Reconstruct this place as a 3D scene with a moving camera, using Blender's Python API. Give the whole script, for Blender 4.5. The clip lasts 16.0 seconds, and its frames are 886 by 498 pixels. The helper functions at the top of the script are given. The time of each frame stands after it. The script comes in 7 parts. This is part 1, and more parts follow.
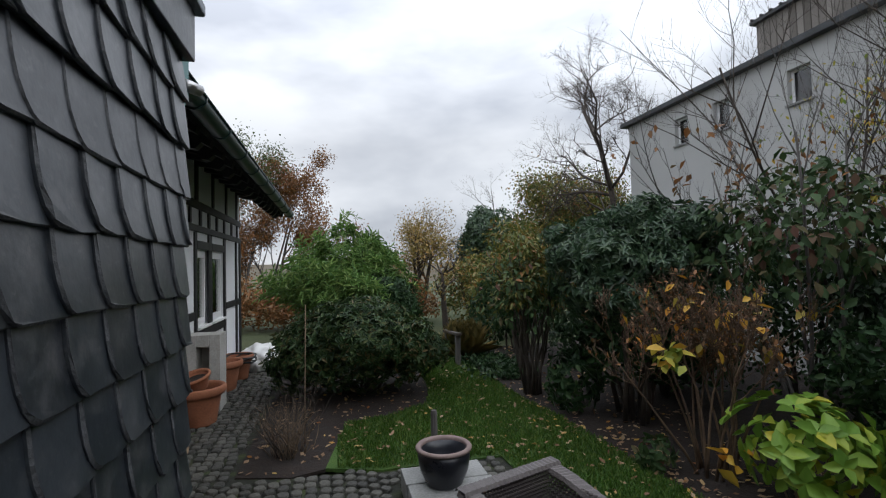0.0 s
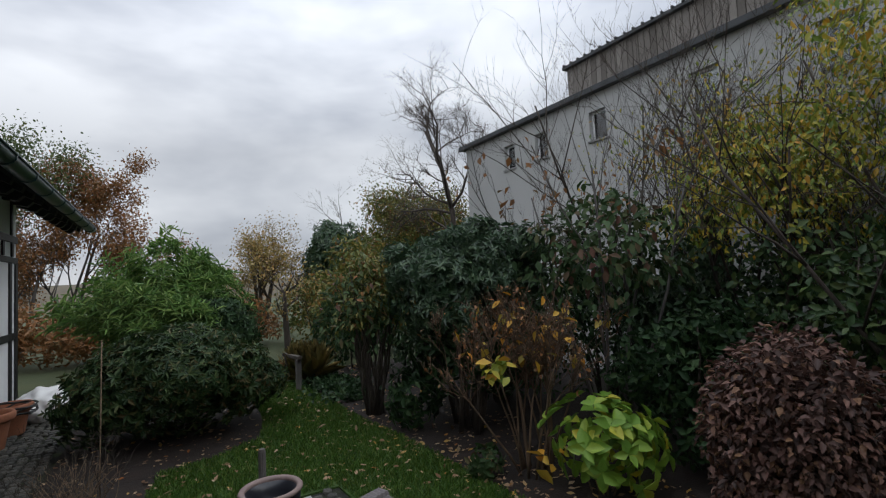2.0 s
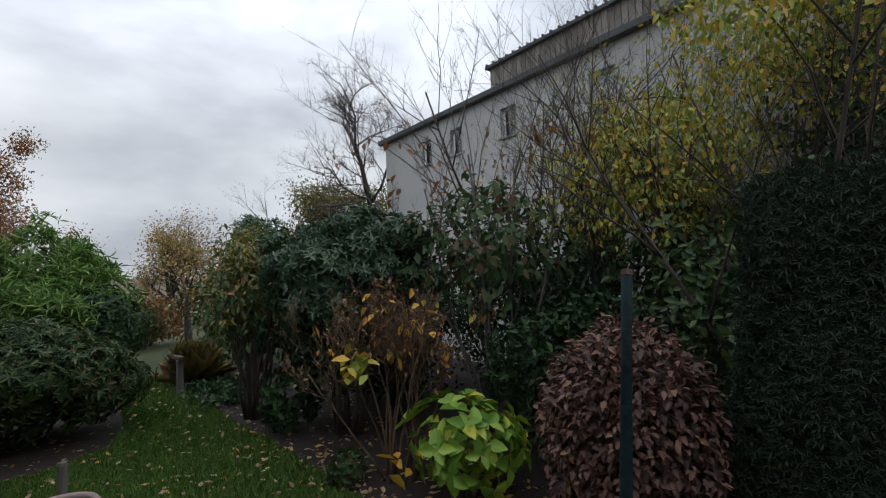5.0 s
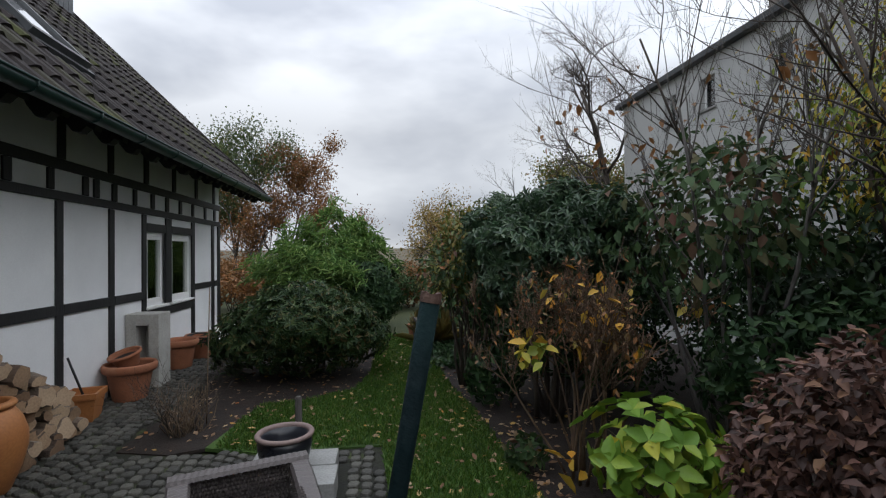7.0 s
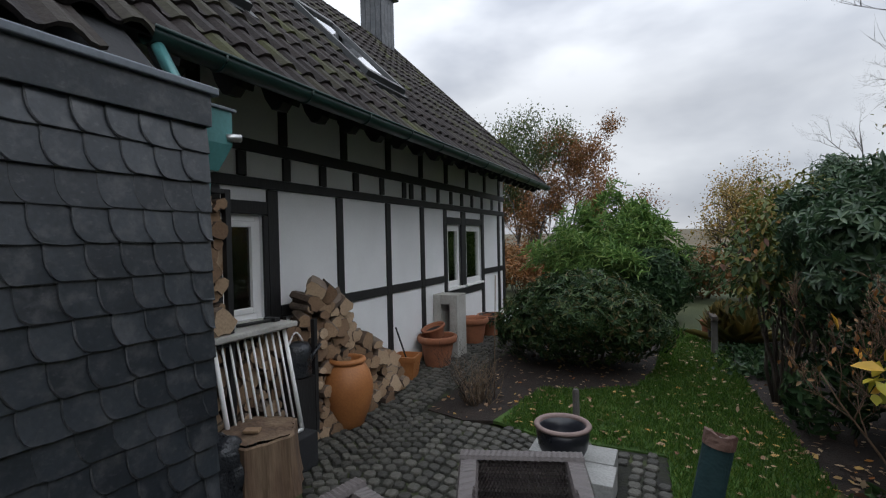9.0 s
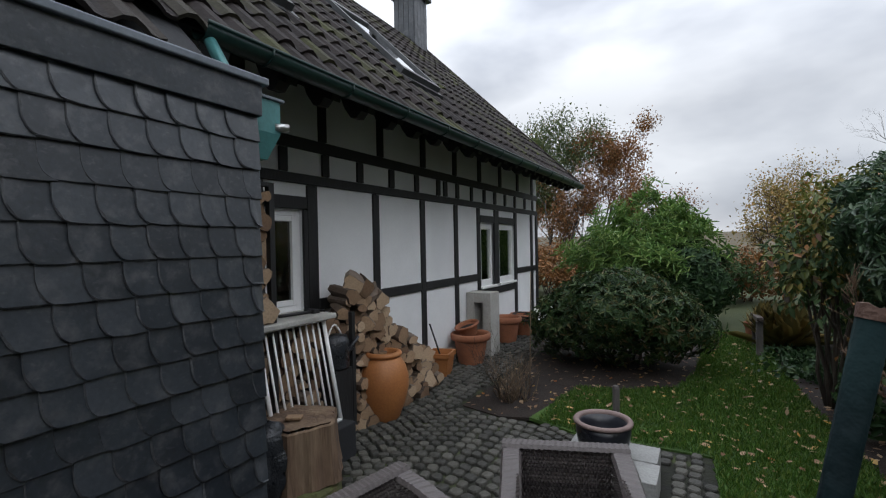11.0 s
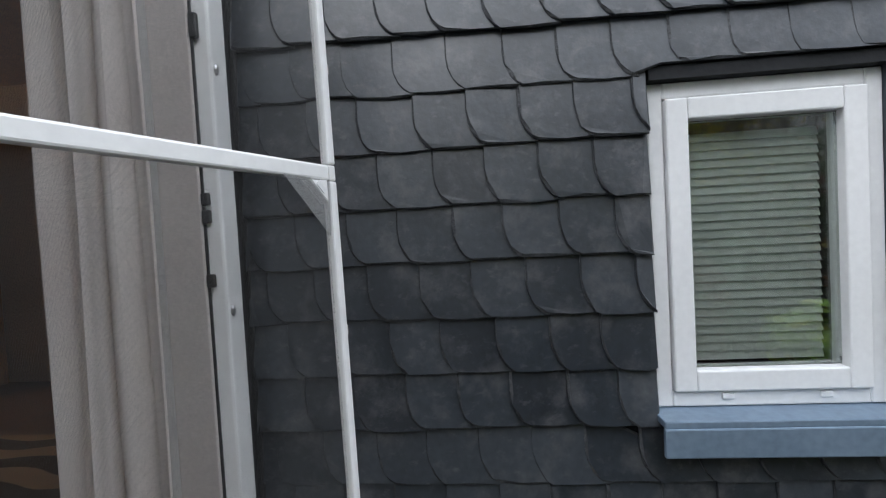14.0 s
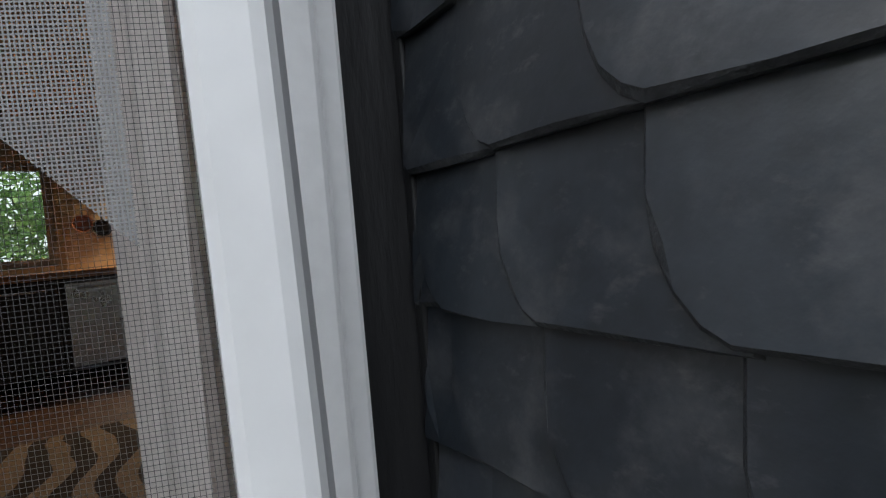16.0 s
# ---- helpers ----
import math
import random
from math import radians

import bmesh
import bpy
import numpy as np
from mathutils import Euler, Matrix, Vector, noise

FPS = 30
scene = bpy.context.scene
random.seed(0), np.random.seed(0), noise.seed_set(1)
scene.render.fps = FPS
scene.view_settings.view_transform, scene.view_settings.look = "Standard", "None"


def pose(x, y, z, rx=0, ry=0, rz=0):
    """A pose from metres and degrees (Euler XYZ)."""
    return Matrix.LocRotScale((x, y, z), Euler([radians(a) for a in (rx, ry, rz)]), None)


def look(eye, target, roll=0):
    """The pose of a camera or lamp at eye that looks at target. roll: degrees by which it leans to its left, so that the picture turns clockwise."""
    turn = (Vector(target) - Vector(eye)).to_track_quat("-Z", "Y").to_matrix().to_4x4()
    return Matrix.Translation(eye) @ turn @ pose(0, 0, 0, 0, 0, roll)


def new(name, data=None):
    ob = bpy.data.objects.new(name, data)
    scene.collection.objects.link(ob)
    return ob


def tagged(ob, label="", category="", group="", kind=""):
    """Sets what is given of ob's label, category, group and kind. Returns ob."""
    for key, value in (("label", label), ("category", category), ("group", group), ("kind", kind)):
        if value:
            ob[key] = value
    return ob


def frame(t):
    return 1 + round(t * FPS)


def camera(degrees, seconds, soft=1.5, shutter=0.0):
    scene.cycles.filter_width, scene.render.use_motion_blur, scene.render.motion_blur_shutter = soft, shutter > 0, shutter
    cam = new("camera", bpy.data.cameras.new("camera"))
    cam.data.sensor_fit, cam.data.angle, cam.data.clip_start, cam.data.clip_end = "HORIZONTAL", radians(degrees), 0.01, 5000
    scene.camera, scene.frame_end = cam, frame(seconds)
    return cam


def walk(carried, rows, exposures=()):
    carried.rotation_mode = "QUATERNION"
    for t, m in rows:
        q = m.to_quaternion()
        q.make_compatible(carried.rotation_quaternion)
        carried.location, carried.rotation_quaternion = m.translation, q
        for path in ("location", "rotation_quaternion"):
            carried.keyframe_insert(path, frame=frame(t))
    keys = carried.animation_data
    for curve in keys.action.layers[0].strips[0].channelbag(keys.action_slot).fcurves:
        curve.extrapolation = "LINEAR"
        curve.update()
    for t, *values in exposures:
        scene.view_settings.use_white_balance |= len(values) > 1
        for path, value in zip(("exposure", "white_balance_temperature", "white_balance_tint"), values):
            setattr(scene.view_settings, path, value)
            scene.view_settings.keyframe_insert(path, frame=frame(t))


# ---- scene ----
cam = camera(86.9, 16.0, soft=1.2)
# seconds, x, y, z, pitch, roll, yaw
ROWS = [
    (0.0, -0.000, -0.001, 1.634, 92.11, 1.46, -13.02),
    (0.5, 0.016, 0.039, 1.680, 92.25, 2.27, -16.94),
    (1.0, 0.045, 0.042, 1.682, 92.62, 2.44, -22.16),
    (1.5, 0.075, 0.025, 1.686, 93.00, 2.47, -26.45),
    (2.0, 0.127, -0.004, 1.698, 93.09, 2.72, -31.11),
    (2.5, 0.173, -0.009, 1.696, 93.18, 2.51, -35.02),
    (3.0, 0.196, -0.022, 1.683, 93.54, 2.43, -36.34),
    (3.5, 0.305, 0.014, 1.640, 93.39, 2.36, -38.66),
    (6.0, 1.119, -0.196, 1.575, 92.48, 0.50, -35.38),
    (6.5, 1.264, -0.155, 1.577, 91.61, 0.62, -25.89),
    (7.0, 1.374, -0.116, 1.607, 90.56, 0.48, -7.42),
    (7.5, 1.393, -0.060, 1.627, 89.53, 0.85, 5.33),
    (8.0, 1.404, -0.036, 1.642, 89.00, 1.07, 14.89),
    (8.5, 1.396, -0.043, 1.687, 88.72, 1.31, 23.48),
    (11.0, 1.333, -0.084, 1.614, 89.35, 1.13, 29.34),
    (11.5, 1.296, -0.110, 1.572, 89.51, 0.76, 38.25),
    (12.0, 1.245, -0.168, 1.545, 89.50, 1.65, 50.64),
    (12.5, 1.202, -0.225, 1.546, 89.08, 2.0, 61.48),
    (13.0, 1.093, -0.303, 1.546, 88.28, 1.98, 74.22),
    (13.5, 0.869, -0.401, 1.522, 88.03, 2.75, 86.25),
    (14.0, 0.657, -0.462, 1.519, 88.0, 3.15, 95.1),
    (14.5, 0.413, -0.524, 1.523, 88.9, 3.32, 106.7),
    (15.0, 0.177, -0.552, 1.540, 88.45, 3.82, 122.1),
    (15.5, -0.030, -0.576, 1.540, 88.39, 4.34, 137.5),
    (16.0, -0.140, -0.627, 1.521, 87.8, 4.76, 146.2),
]
EXPO = [(0.0, 0.0), (1.0, -0.06), (2.5, -0.33), (3.7, -0.38), (6.0, -0.02), (7.0, -0.1), (8.0, -0.15), (11.0, -0.02), (12.5, 0.25), (13.5, 0.75), (14.3, 0.95), (15.2, 1.0), (16.0, 0.9)]
EXPO = [(t, e, 6250, 10) for t, e in EXPO]
walk(cam, [(t, pose(x, y, z, p, r, w)) for t, x, y, z, p, r, w in ROWS], EXPO)

# ---- world and light: an overcast sky, brighter overhead ----
world = bpy.data.worlds.new("sky")
scene.world = world
world.use_nodes = True
wn, wl = world.node_tree.nodes, world.node_tree.links
wn.clear()


def wnode(kind, **values):
    n = wn.new(kind)
    for key, value in values.items():
        n.inputs[key.replace("_", " ")].default_value = value
    return n


w_out = wn.new("ShaderNodeOutputWorld")
w_bg = wn.new("ShaderNodeBackground")
w_sky = wn.new("ShaderNodeTexSky")
w_sky.sky_type, w_sky.sun_disc = "NISHITA", False
w_sky.sun_elevation, w_sky.sun_rotation = radians(35), radians(-10)
w_co = wn.new("ShaderNodeTexCoord")
w_sep = wn.new("ShaderNodeSeparateXYZ")
wl.new(w_co.outputs["Generated"], w_sep.inputs[0])
w_flat = wn.new("ShaderNodeMapping")
w_flat.inputs["Scale"].default_value = (1.0, 1.0, 2.4)
wl.new(w_co.outputs["Generated"], w_flat.inputs[0])
w_noise = wnode("ShaderNodeTexNoise", Scale=1.9, Detail=5.0, Roughness=0.48, Distortion=0.1)
wl.new(w_flat.outputs[0], w_noise.inputs["Vector"])
w_cloud = wn.new("ShaderNodeValToRGB")
w_cloud.color_ramp.elements[0].position, w_cloud.color_ramp.elements[0].color = 0.38, (0.47, 0.50, 0.56, 1)
w_cloud.color_ramp.elements[1].position, w_cloud.color_ramp.elements[1].color = 0.60, (0.90, 0.92, 0.95, 1)
wl.new(w_noise.outputs["Fac"], w_cloud.inputs[0])
w_up = wn.new("ShaderNodeMapRange")
for key, value in (("From Min", 0.25), ("From Max", 0.95), ("To Min", 0.80), ("To Max", 2.5)):
    w_up.inputs[key].default_value = value
wl.new(w_sep.outputs["Z"], w_up.inputs["Value"])
w_mul = wn.new("ShaderNodeVectorMath")
w_mul.operation = "SCALE"
wl.new(w_cloud.outputs[0], w_mul.inputs[0])
wl.new(w_up.outputs[0], w_mul.inputs["Scale"])
w_blue = wn.new("ShaderNodeVectorMath")
w_blue.operation = "SCALE"
w_blue.inputs["Scale"].default_value = 0.05
wl.new(w_sky.outputs[0], w_blue.inputs[0])
w_mix = wn.new("ShaderNodeMix")
w_mix.data_type = "RGBA"
w_mix.inputs["Factor"].default_value = 0.93
wl.new(w_blue.outputs[0], w_mix.inputs["A"])
wl.new(w_mul.outputs[0], w_mix.inputs["B"])
wl.new(w_mix.outputs["Result"], w_bg.inputs["Color"])
w_bg.inputs["Strength"].default_value = 1.2
wl.new(w_bg.outputs[0], w_out.inputs[0])
sun_data = bpy.data.lights.new("sun", "SUN")
sun_data.energy, sun_data.angle, sun_data.color = 0.85, radians(60), (1.0, 0.97, 0.93)
sun = new("sun", sun_data)
sun.matrix_world = look((15, -7, 11), (0, 4, 0))


# ---- materials ----
def ramp_of(nt, stops):
    r = nt.nodes.new("ShaderNodeValToRGB")
    els = r.color_ramp.elements
    while len(els) < len(stops):
        els.new(0.5)
    for e, (p, c) in zip(els, stops):
        e.position, e.color = p, (*c, 1)
    return r


def material(name, stops, scale=6.0, rough=0.8, bump=0.2, fine=60.0, metal=0.0, spec=0.5, stretch=(1, 1, 1), source="noise", detail=6.0, rough_var=0.12, dirt=0.25, translucent=0.0):
    """A principled surface: colour from a ramp driven by large noise or by a random value per piece, with finer stains, roughness changes and relief."""
    m = bpy.data.materials.new(name)
    m.use_nodes = True
    nt = m.node_tree
    b = nt.nodes["Principled BSDF"]
    co = nt.nodes.new("ShaderNodeTexCoord")
    mp = nt.nodes.new("ShaderNodeMapping")
    mp.inputs["Scale"].default_value = stretch
    nt.links.new(co.outputs["Object"], mp.inputs[0])
    big = nt.nodes.new("ShaderNodeTexNoise")
    big.inputs["Scale"].default_value, big.inputs["Detail"].default_value = scale, detail
    small = nt.nodes.new("ShaderNodeTexNoise")
    small.inputs["Scale"].default_value, small.inputs["Detail"].default_value = fine, 4.0
    nt.links.new(mp.outputs[0], big.inputs["Vector"])
    nt.links.new(mp.outputs[0], small.inputs["Vector"])
    r = ramp_of(nt, stops)
    if source == "noise":
        nt.links.new(big.outputs["Fac"], r.inputs[0])
    else:
        node = nt.nodes.new("ShaderNodeNewGeometry" if source == "island" else "ShaderNodeObjectInfo")
        val = node.outputs["Random Per Island" if source == "island" else "Random"]
        add = nt.nodes.new("ShaderNodeMath")
        add.operation = "MULTIPLY_ADD"
        nt.links.new(big.outputs["Fac"], add.inputs[0])
        add.inputs[1].default_value = 0.3
        sub = nt.nodes.new("ShaderNodeMath")
        sub.operation = "SUBTRACT"
        nt.links.new(val, sub.inputs[0])
        sub.inputs[1].default_value = 0.15
        nt.links.new(sub.outputs[0], add.inputs[2])
        nt.links.new(add.outputs[0], r.inputs[0])
    mix = nt.nodes.new("ShaderNodeMix")
    mix.data_type, mix.blend_type = "RGBA", "MULTIPLY"
    mix.inputs["Factor"].default_value = dirt
    grey = ramp_of(nt, [(0.3, (0.45, 0.45, 0.45)), (0.65, (1.15, 1.15, 1.15))])
    nt.links.new(small.outputs["Fac"], grey.inputs[0])
    nt.links.new(r.outputs[0], mix.inputs["A"])
    nt.links.new(grey.outputs[0], mix.inputs["B"])
    nt.links.new(mix.outputs["Result"], b.inputs["Base Color"])
    rr = nt.nodes.new("ShaderNodeMapRange")
    rr.inputs["To Min"].default_value, rr.inputs["To Max"].default_value = max(rough - rough_var, 0.03), min(rough + rough_var, 1)
    nt.links.new(big.outputs["Fac"], rr.inputs["Value"])
    nt.links.new(rr.outputs[0], b.inputs["Roughness"])
    b.inputs["Metallic"].default_value = metal
    b.inputs["Specular IOR Level"].default_value = spec
    if bump:
        bp = nt.nodes.new("ShaderNodeBump")
        bp.inputs["Strength"].default_value, bp.inputs["Distance"].default_value = bump, 0.01
        addh = nt.nodes.new("ShaderNodeMath")
        addh.operation = "MULTIPLY_ADD"
        nt.links.new(big.outputs["Fac"], addh.inputs[0])
        addh.inputs[1].default_value = 1.5
        nt.links.new(small.outputs["Fac"], addh.inputs[2])
        nt.links.new(addh.outputs[0], bp.inputs["Height"])
        nt.links.new(bp.outputs[0], b.inputs["Normal"])
    if translucent:
        tr = nt.nodes.new("ShaderNodeBsdfTranslucent")
        nt.links.new(mix.outputs["Result"], tr.inputs["Color"])
        ms = nt.nodes.new("ShaderNodeMixShader")
        ms.inputs[0].default_value = translucent
        nt.links.new(b.outputs[0], ms.inputs[1])
        nt.links.new(tr.outputs[0], ms.inputs[2])
        nt.links.new(ms.outputs[0], nt.nodes["Material Output"].inputs["Surface"])
    return m


def leaf_material(name, stops, rough=0.5, spec=0.4, scale=1.2):
    return material(name, stops, scale=scale, rough=rough, bump=0.0, fine=40, spec=spec, source="island", dirt=0.15, translucent=0.22)


M_SLATE = material("slate", [(0.0, (0.013, 0.017, 0.023)), (0.5, (0.021, 0.027, 0.035)), (1.0, (0.041, 0.048, 0.058))], scale=7, rough=0.38, bump=0.07, fine=55, spec=0.85, source="object", rough_var=0.14, dirt=0.5)
M_SLATE_STUFF = material("slate_joined", [(0.0, (0.013, 0.017, 0.023)), (0.5, (0.021, 0.027, 0.035)), (1.0, (0.041, 0.048, 0.058))], scale=7, rough=0.38, bump=0.07, fine=55, spec=0.85, source="island", rough_var=0.14, dirt=0.5)
M_UNDER = material("underlay_and_shade_dark", [(0.3, (0.012, 0.013, 0.015)), (0.7, (0.02, 0.021, 0.024))], rough=0.9)
M_LEAD = material("blue_grey_sheet_metal", [(0.3, (0.12, 0.138, 0.16)), (0.7, (0.18, 0.20, 0.225))], scale=3, rough=0.45, bump=0.05, metal=0.5)
M_SILL = material("blue_grey_sill_metal", [(0.3, (0.15, 0.21, 0.29)), (0.7, (0.21, 0.28, 0.36))], scale=3, rough=0.4, bump=0.04, metal=0.3)
M_RENDER = material("white_render", [(0.3, (0.72, 0.73, 0.74)), (0.7, (0.83, 0.84, 0.85))], scale=1.5, rough=0.9, bump=0.12, fine=120, dirt=0.12)
M_TIMBER = material("black_painted_timber", [(0.3, (0.008, 0.008, 0.009)), (0.7, (0.02, 0.02, 0.021))], scale=5, rough=0.6, bump=0.3, fine=50, stretch=(1, 1, 0.2))
M_PVC = material("white_plastic", [(0.3, (0.74, 0.75, 0.75)), (0.7, (0.83, 0.83, 0.83))], scale=2, rough=0.35, bump=0.03, dirt=0.08)
M_WHITE_METAL = material("white_painted_metal", [(0.3, (0.83, 0.83, 0.82)), (0.7, (0.88, 0.88, 0.87))], scale=4, rough=0.4, bump=0.02, dirt=0.08)
M_TILE = material("dark_brown_roof_tile", [(0.0, (0.016, 0.013, 0.013)), (0.6, (0.03, 0.024, 0.023)), (0.88, (0.04, 0.038, 0.024)), (1.0, (0.055, 0.06, 0.02))], scale=4, rough=0.8, spec=0.2, bump=0.4, fine=40, source="island", dirt=0.5)
M_GUTTER = material("green_painted_gutter", [(0.3, (0.008, 0.026, 0.024)), (0.7, (0.013, 0.042, 0.037))], scale=3, rough=0.4, bump=0.05, dirt=0.35)
M_COBBLE = material("granite_sett", [(0.0, (0.034, 0.033, 0.028)), (0.5, (0.060, 0.058, 0.049)), (1.0, (0.095, 0.091, 0.076))], scale=14, rough=0.75, bump=0.6, fine=70, source="object", dirt=0.5)
M_COBBLE_STUFF = material("granite_sett_joined", [(0.0, (0.034, 0.033, 0.028)), (0.5, (0.060, 0.058, 0.049)), (1.0, (0.095, 0.091, 0.076))], scale=14, rough=0.75, bump=0.6, fine=70, source="island", dirt=0.5)
M_JOINT = material("mossy_joint_soil", [(0.35, (0.008, 0.008, 0.006)), (0.55, (0.016, 0.018, 0.008)), (0.72, (0.055, 0.072, 0.018))], scale=5, rough=0.95, bump=0.6)
M_SLAB = material("concrete_slab", [(0.3, (0.22, 0.22, 0.21)), (0.7, (0.34, 0.34, 0.33))], scale=5, rough=0.8, bump=0.3, dirt=0.4)
M_SOIL = material("dark_soil", [(0.3, (0.012, 0.008, 0.006)), (0.7, (0.030, 0.019, 0.014))], scale=6, rough=0.95, bump=1.0, fine=60, dirt=0.6)
M_GROUND = material("rough_grass_ground", [(0.3, (0.035, 0.05, 0.015)), (0.7, (0.07, 0.08, 0.03))], scale=0.7, rough=0.95, bump=0.5, fine=30)
M_LAWN = material("lawn_grass_base", [(0.3, (0.03, 0.068, 0.01)), (0.55, (0.055, 0.115, 0.016)), (0.75, (0.085, 0.14, 0.025))], scale=3, rough=0.95, bump=1.0, fine=90, dirt=0.5)
M_GRASS = leaf_material("grass_blade", [(0.0, (0.03, 0.08, 0.008)), (0.6, (0.065, 0.15, 0.014)), (1.0, (0.14, 0.19, 0.035))], rough=0.6)
M_TERRA = material("terracotta", [(0.2, (0.22, 0.085, 0.045)), (0.6, (0.34, 0.13, 0.065)), (0.85, (0.42, 0.22, 0.14))], scale=5, rough=0.8, bump=0.15, dirt=0.3)
M_TERRA_OCHRE = material("ochre_terracotta", [(0.2, (0.30, 0.11, 0.035)), (0.6, (0.40, 0.16, 0.05)), (0.85, (0.45, 0.22, 0.10))], scale=4, rough=0.55, bump=0.1, dirt=0.3)
M_GLAZE = material("black_glazed_ceramic", [(0.3, (0.010, 0.011, 0.016)), (0.7, (0.022, 0.024, 0.032))], scale=4, rough=0.3, bump=0.05)
M_RIM = material("bare_clay_rim", [(0.3, (0.16, 0.11, 0.10)), (0.7, (0.26, 0.19, 0.17))], scale=8, rough=0.7, bump=0.1)
M_WICKER = material("dark_wicker", [(0.0, (0.05, 0.042, 0.042)), (1.0, (0.13, 0.112, 0.108))], scale=30, rough=0.5, bump=0.2, fine=120, source="island")
M_BARK = material("brown_bark", [(0.3, (0.035, 0.026, 0.02)), (0.7, (0.085, 0.068, 0.055))], scale=9, rough=0.9, bump=0.8, stretch=(1, 1, 0.3))
M_BARK_GREY = material("grey_bark", [(0.3, (0.07, 0.062, 0.058)), (0.7, (0.15, 0.14, 0.13))], scale=9, rough=0.9, bump=0.6, stretch=(1, 1, 0.3))
M_TWIG = material("pale_twig", [(0.3, (0.12, 0.085, 0.055)), (0.7, (0.24, 0.17, 0.11))], scale=9, rough=0.9, bump=0.3)
M_CUT = material("cut_log_end", [(0.2, (0.18, 0.11, 0.065)), (0.6, (0.32, 0.21, 0.125)), (0.9, (0.44, 0.32, 0.21))], scale=10, rough=0.85, bump=0.3, fine=60, source="object", dirt=0.4)
M_LOGBARK = material("log_bark", [(0.0, (0.06, 0.042, 0.032)), (0.5, (0.12, 0.082, 0.058)), (1.0, (0.23, 0.18, 0.14))], scale=9, rough=0.9, bump=0.8, source="object", dirt=0.5)
M_FACADE = material("grey_white_render", [(0.3, (0.42, 0.42, 0.41)), (0.7, (0.50, 0.50, 0.49))], scale=0.6, rough=0.9, bump=0.15, fine=60, dirt=0.15)
M_CLAD = material("weathered_grey_boards", [(0.0, (0.13, 0.115, 0.10)), (1.0, (0.26, 0.235, 0.21))], scale=4, rough=0.85, bump=0.3, source="object", stretch=(1, 1, 0.2))
M_ROOFEDGE = material("dark_roof_edge", [(0.3, (0.03, 0.033, 0.036)), (0.7, (0.06, 0.065, 0.07))], rough=0.6)
M_BLUE_GREEN = material("dark_green_post_coat", [(0.3, (0.004, 0.012, 0.014)), (0.7, (0.007, 0.021, 0.022))], scale=10, rough=0.75, bump=0.5, fine=40, spec=0.15)
# near-black colour holds the gloom of unlit rooms; also the kitchen carcass
M_DARKROOM = material("painted_dark_interior", [(0.3, (0.03, 0.028, 0.025)), (0.7, (0.06, 0.055, 0.05))], rough=0.9)
M_CURTAIN = material("beige_curtain", [(0.3, (0.62, 0.56, 0.53)), (0.7, (0.72, 0.67, 0.63))], scale=3, rough=0.95, bump=0.2, fine=200, translucent=0.25)
M_WOOD = material("honey_wood", [(0.3, (0.28, 0.14, 0.055)), (0.7, (0.42, 0.23, 0.10))], scale=4, rough=0.5, bump=0.1, stretch=(6, 6, 0.6))
M_FLOORWOOD = material("brown_floor", [(0.3, (0.09, 0.045, 0.026)), (0.7, (0.16, 0.085, 0.05))], scale=3, rough=0.4, bump=0.1, stretch=(0.5, 5, 1))
M_PLASTER = material("cream_plaster", [(0.3, (0.50, 0.44, 0.36)), (0.7, (0.58, 0.52, 0.43))], scale=2, rough=0.9, bump=0.1)
M_STEEL = material("brushed_steel", [(0.3, (0.45, 0.45, 0.45)), (0.7, (0.6, 0.6, 0.6))], scale=3, rough=0.3, bump=0.02, metal=0.9)
M_RUBBER = material("black_rubber", [(0.3, (0.01, 0.01, 0.01)), (0.7, (0.025, 0.025, 0.025))], rough=0.5)
M_SHEET = material("dark_plastic_sheet", [(0.3, (0.012, 0.014, 0.018)), (0.7, (0.03, 0.034, 0.04))], rough=0.3, bump=0.8, scale=12)
M_HILL = material("far_autumn_woods", [(0.3, (0.06, 0.05, 0.03)), (0.5, (0.10, 0.075, 0.04)), (0.7, (0.085, 0.09, 0.05))], scale=0.15, fine=1.2, rough=0.95, bump=0.0, dirt=0.6)


def glass_material(name, tint=(0.9, 0.95, 0.93), rough=0.02, base=0.04):
    m = bpy.data.materials.new(name)
    m.use_nodes = True
    nt = m.node_tree
    nt.nodes.remove(nt.nodes["Principled BSDF"])
    tr = nt.nodes.new("ShaderNodeBsdfTransparent")
    tr.inputs[0].default_value = (*tint, 1)
    gl = nt.nodes.new("ShaderNodeBsdfGlossy")
    gl.inputs["Roughness"].default_value = rough
    fr = nt.nodes.new("ShaderNodeFresnel")
    fr.inputs["IOR"].default_value = 1.6
    sc = nt.nodes.new("ShaderNodeMath")
    sc.operation = "MULTIPLY_ADD"
    nt.links.new(fr.outputs[0], sc.inputs[0])
    sc.inputs[1].default_value, sc.inputs[2].default_value = 1.6, base
    ms = nt.nodes.new("ShaderNodeMixShader")
    nt.links.new(sc.outputs[0], ms.inputs[0])
    nt.links.new(tr.outputs[0], ms.inputs[1])
    nt.links.new(gl.outputs[0], ms.inputs[2])
    nt.links.new(ms.outputs[0], nt.nodes["Material Output"].inputs["Surface"])
    return m


M_GLASS = glass_material("window_glass")


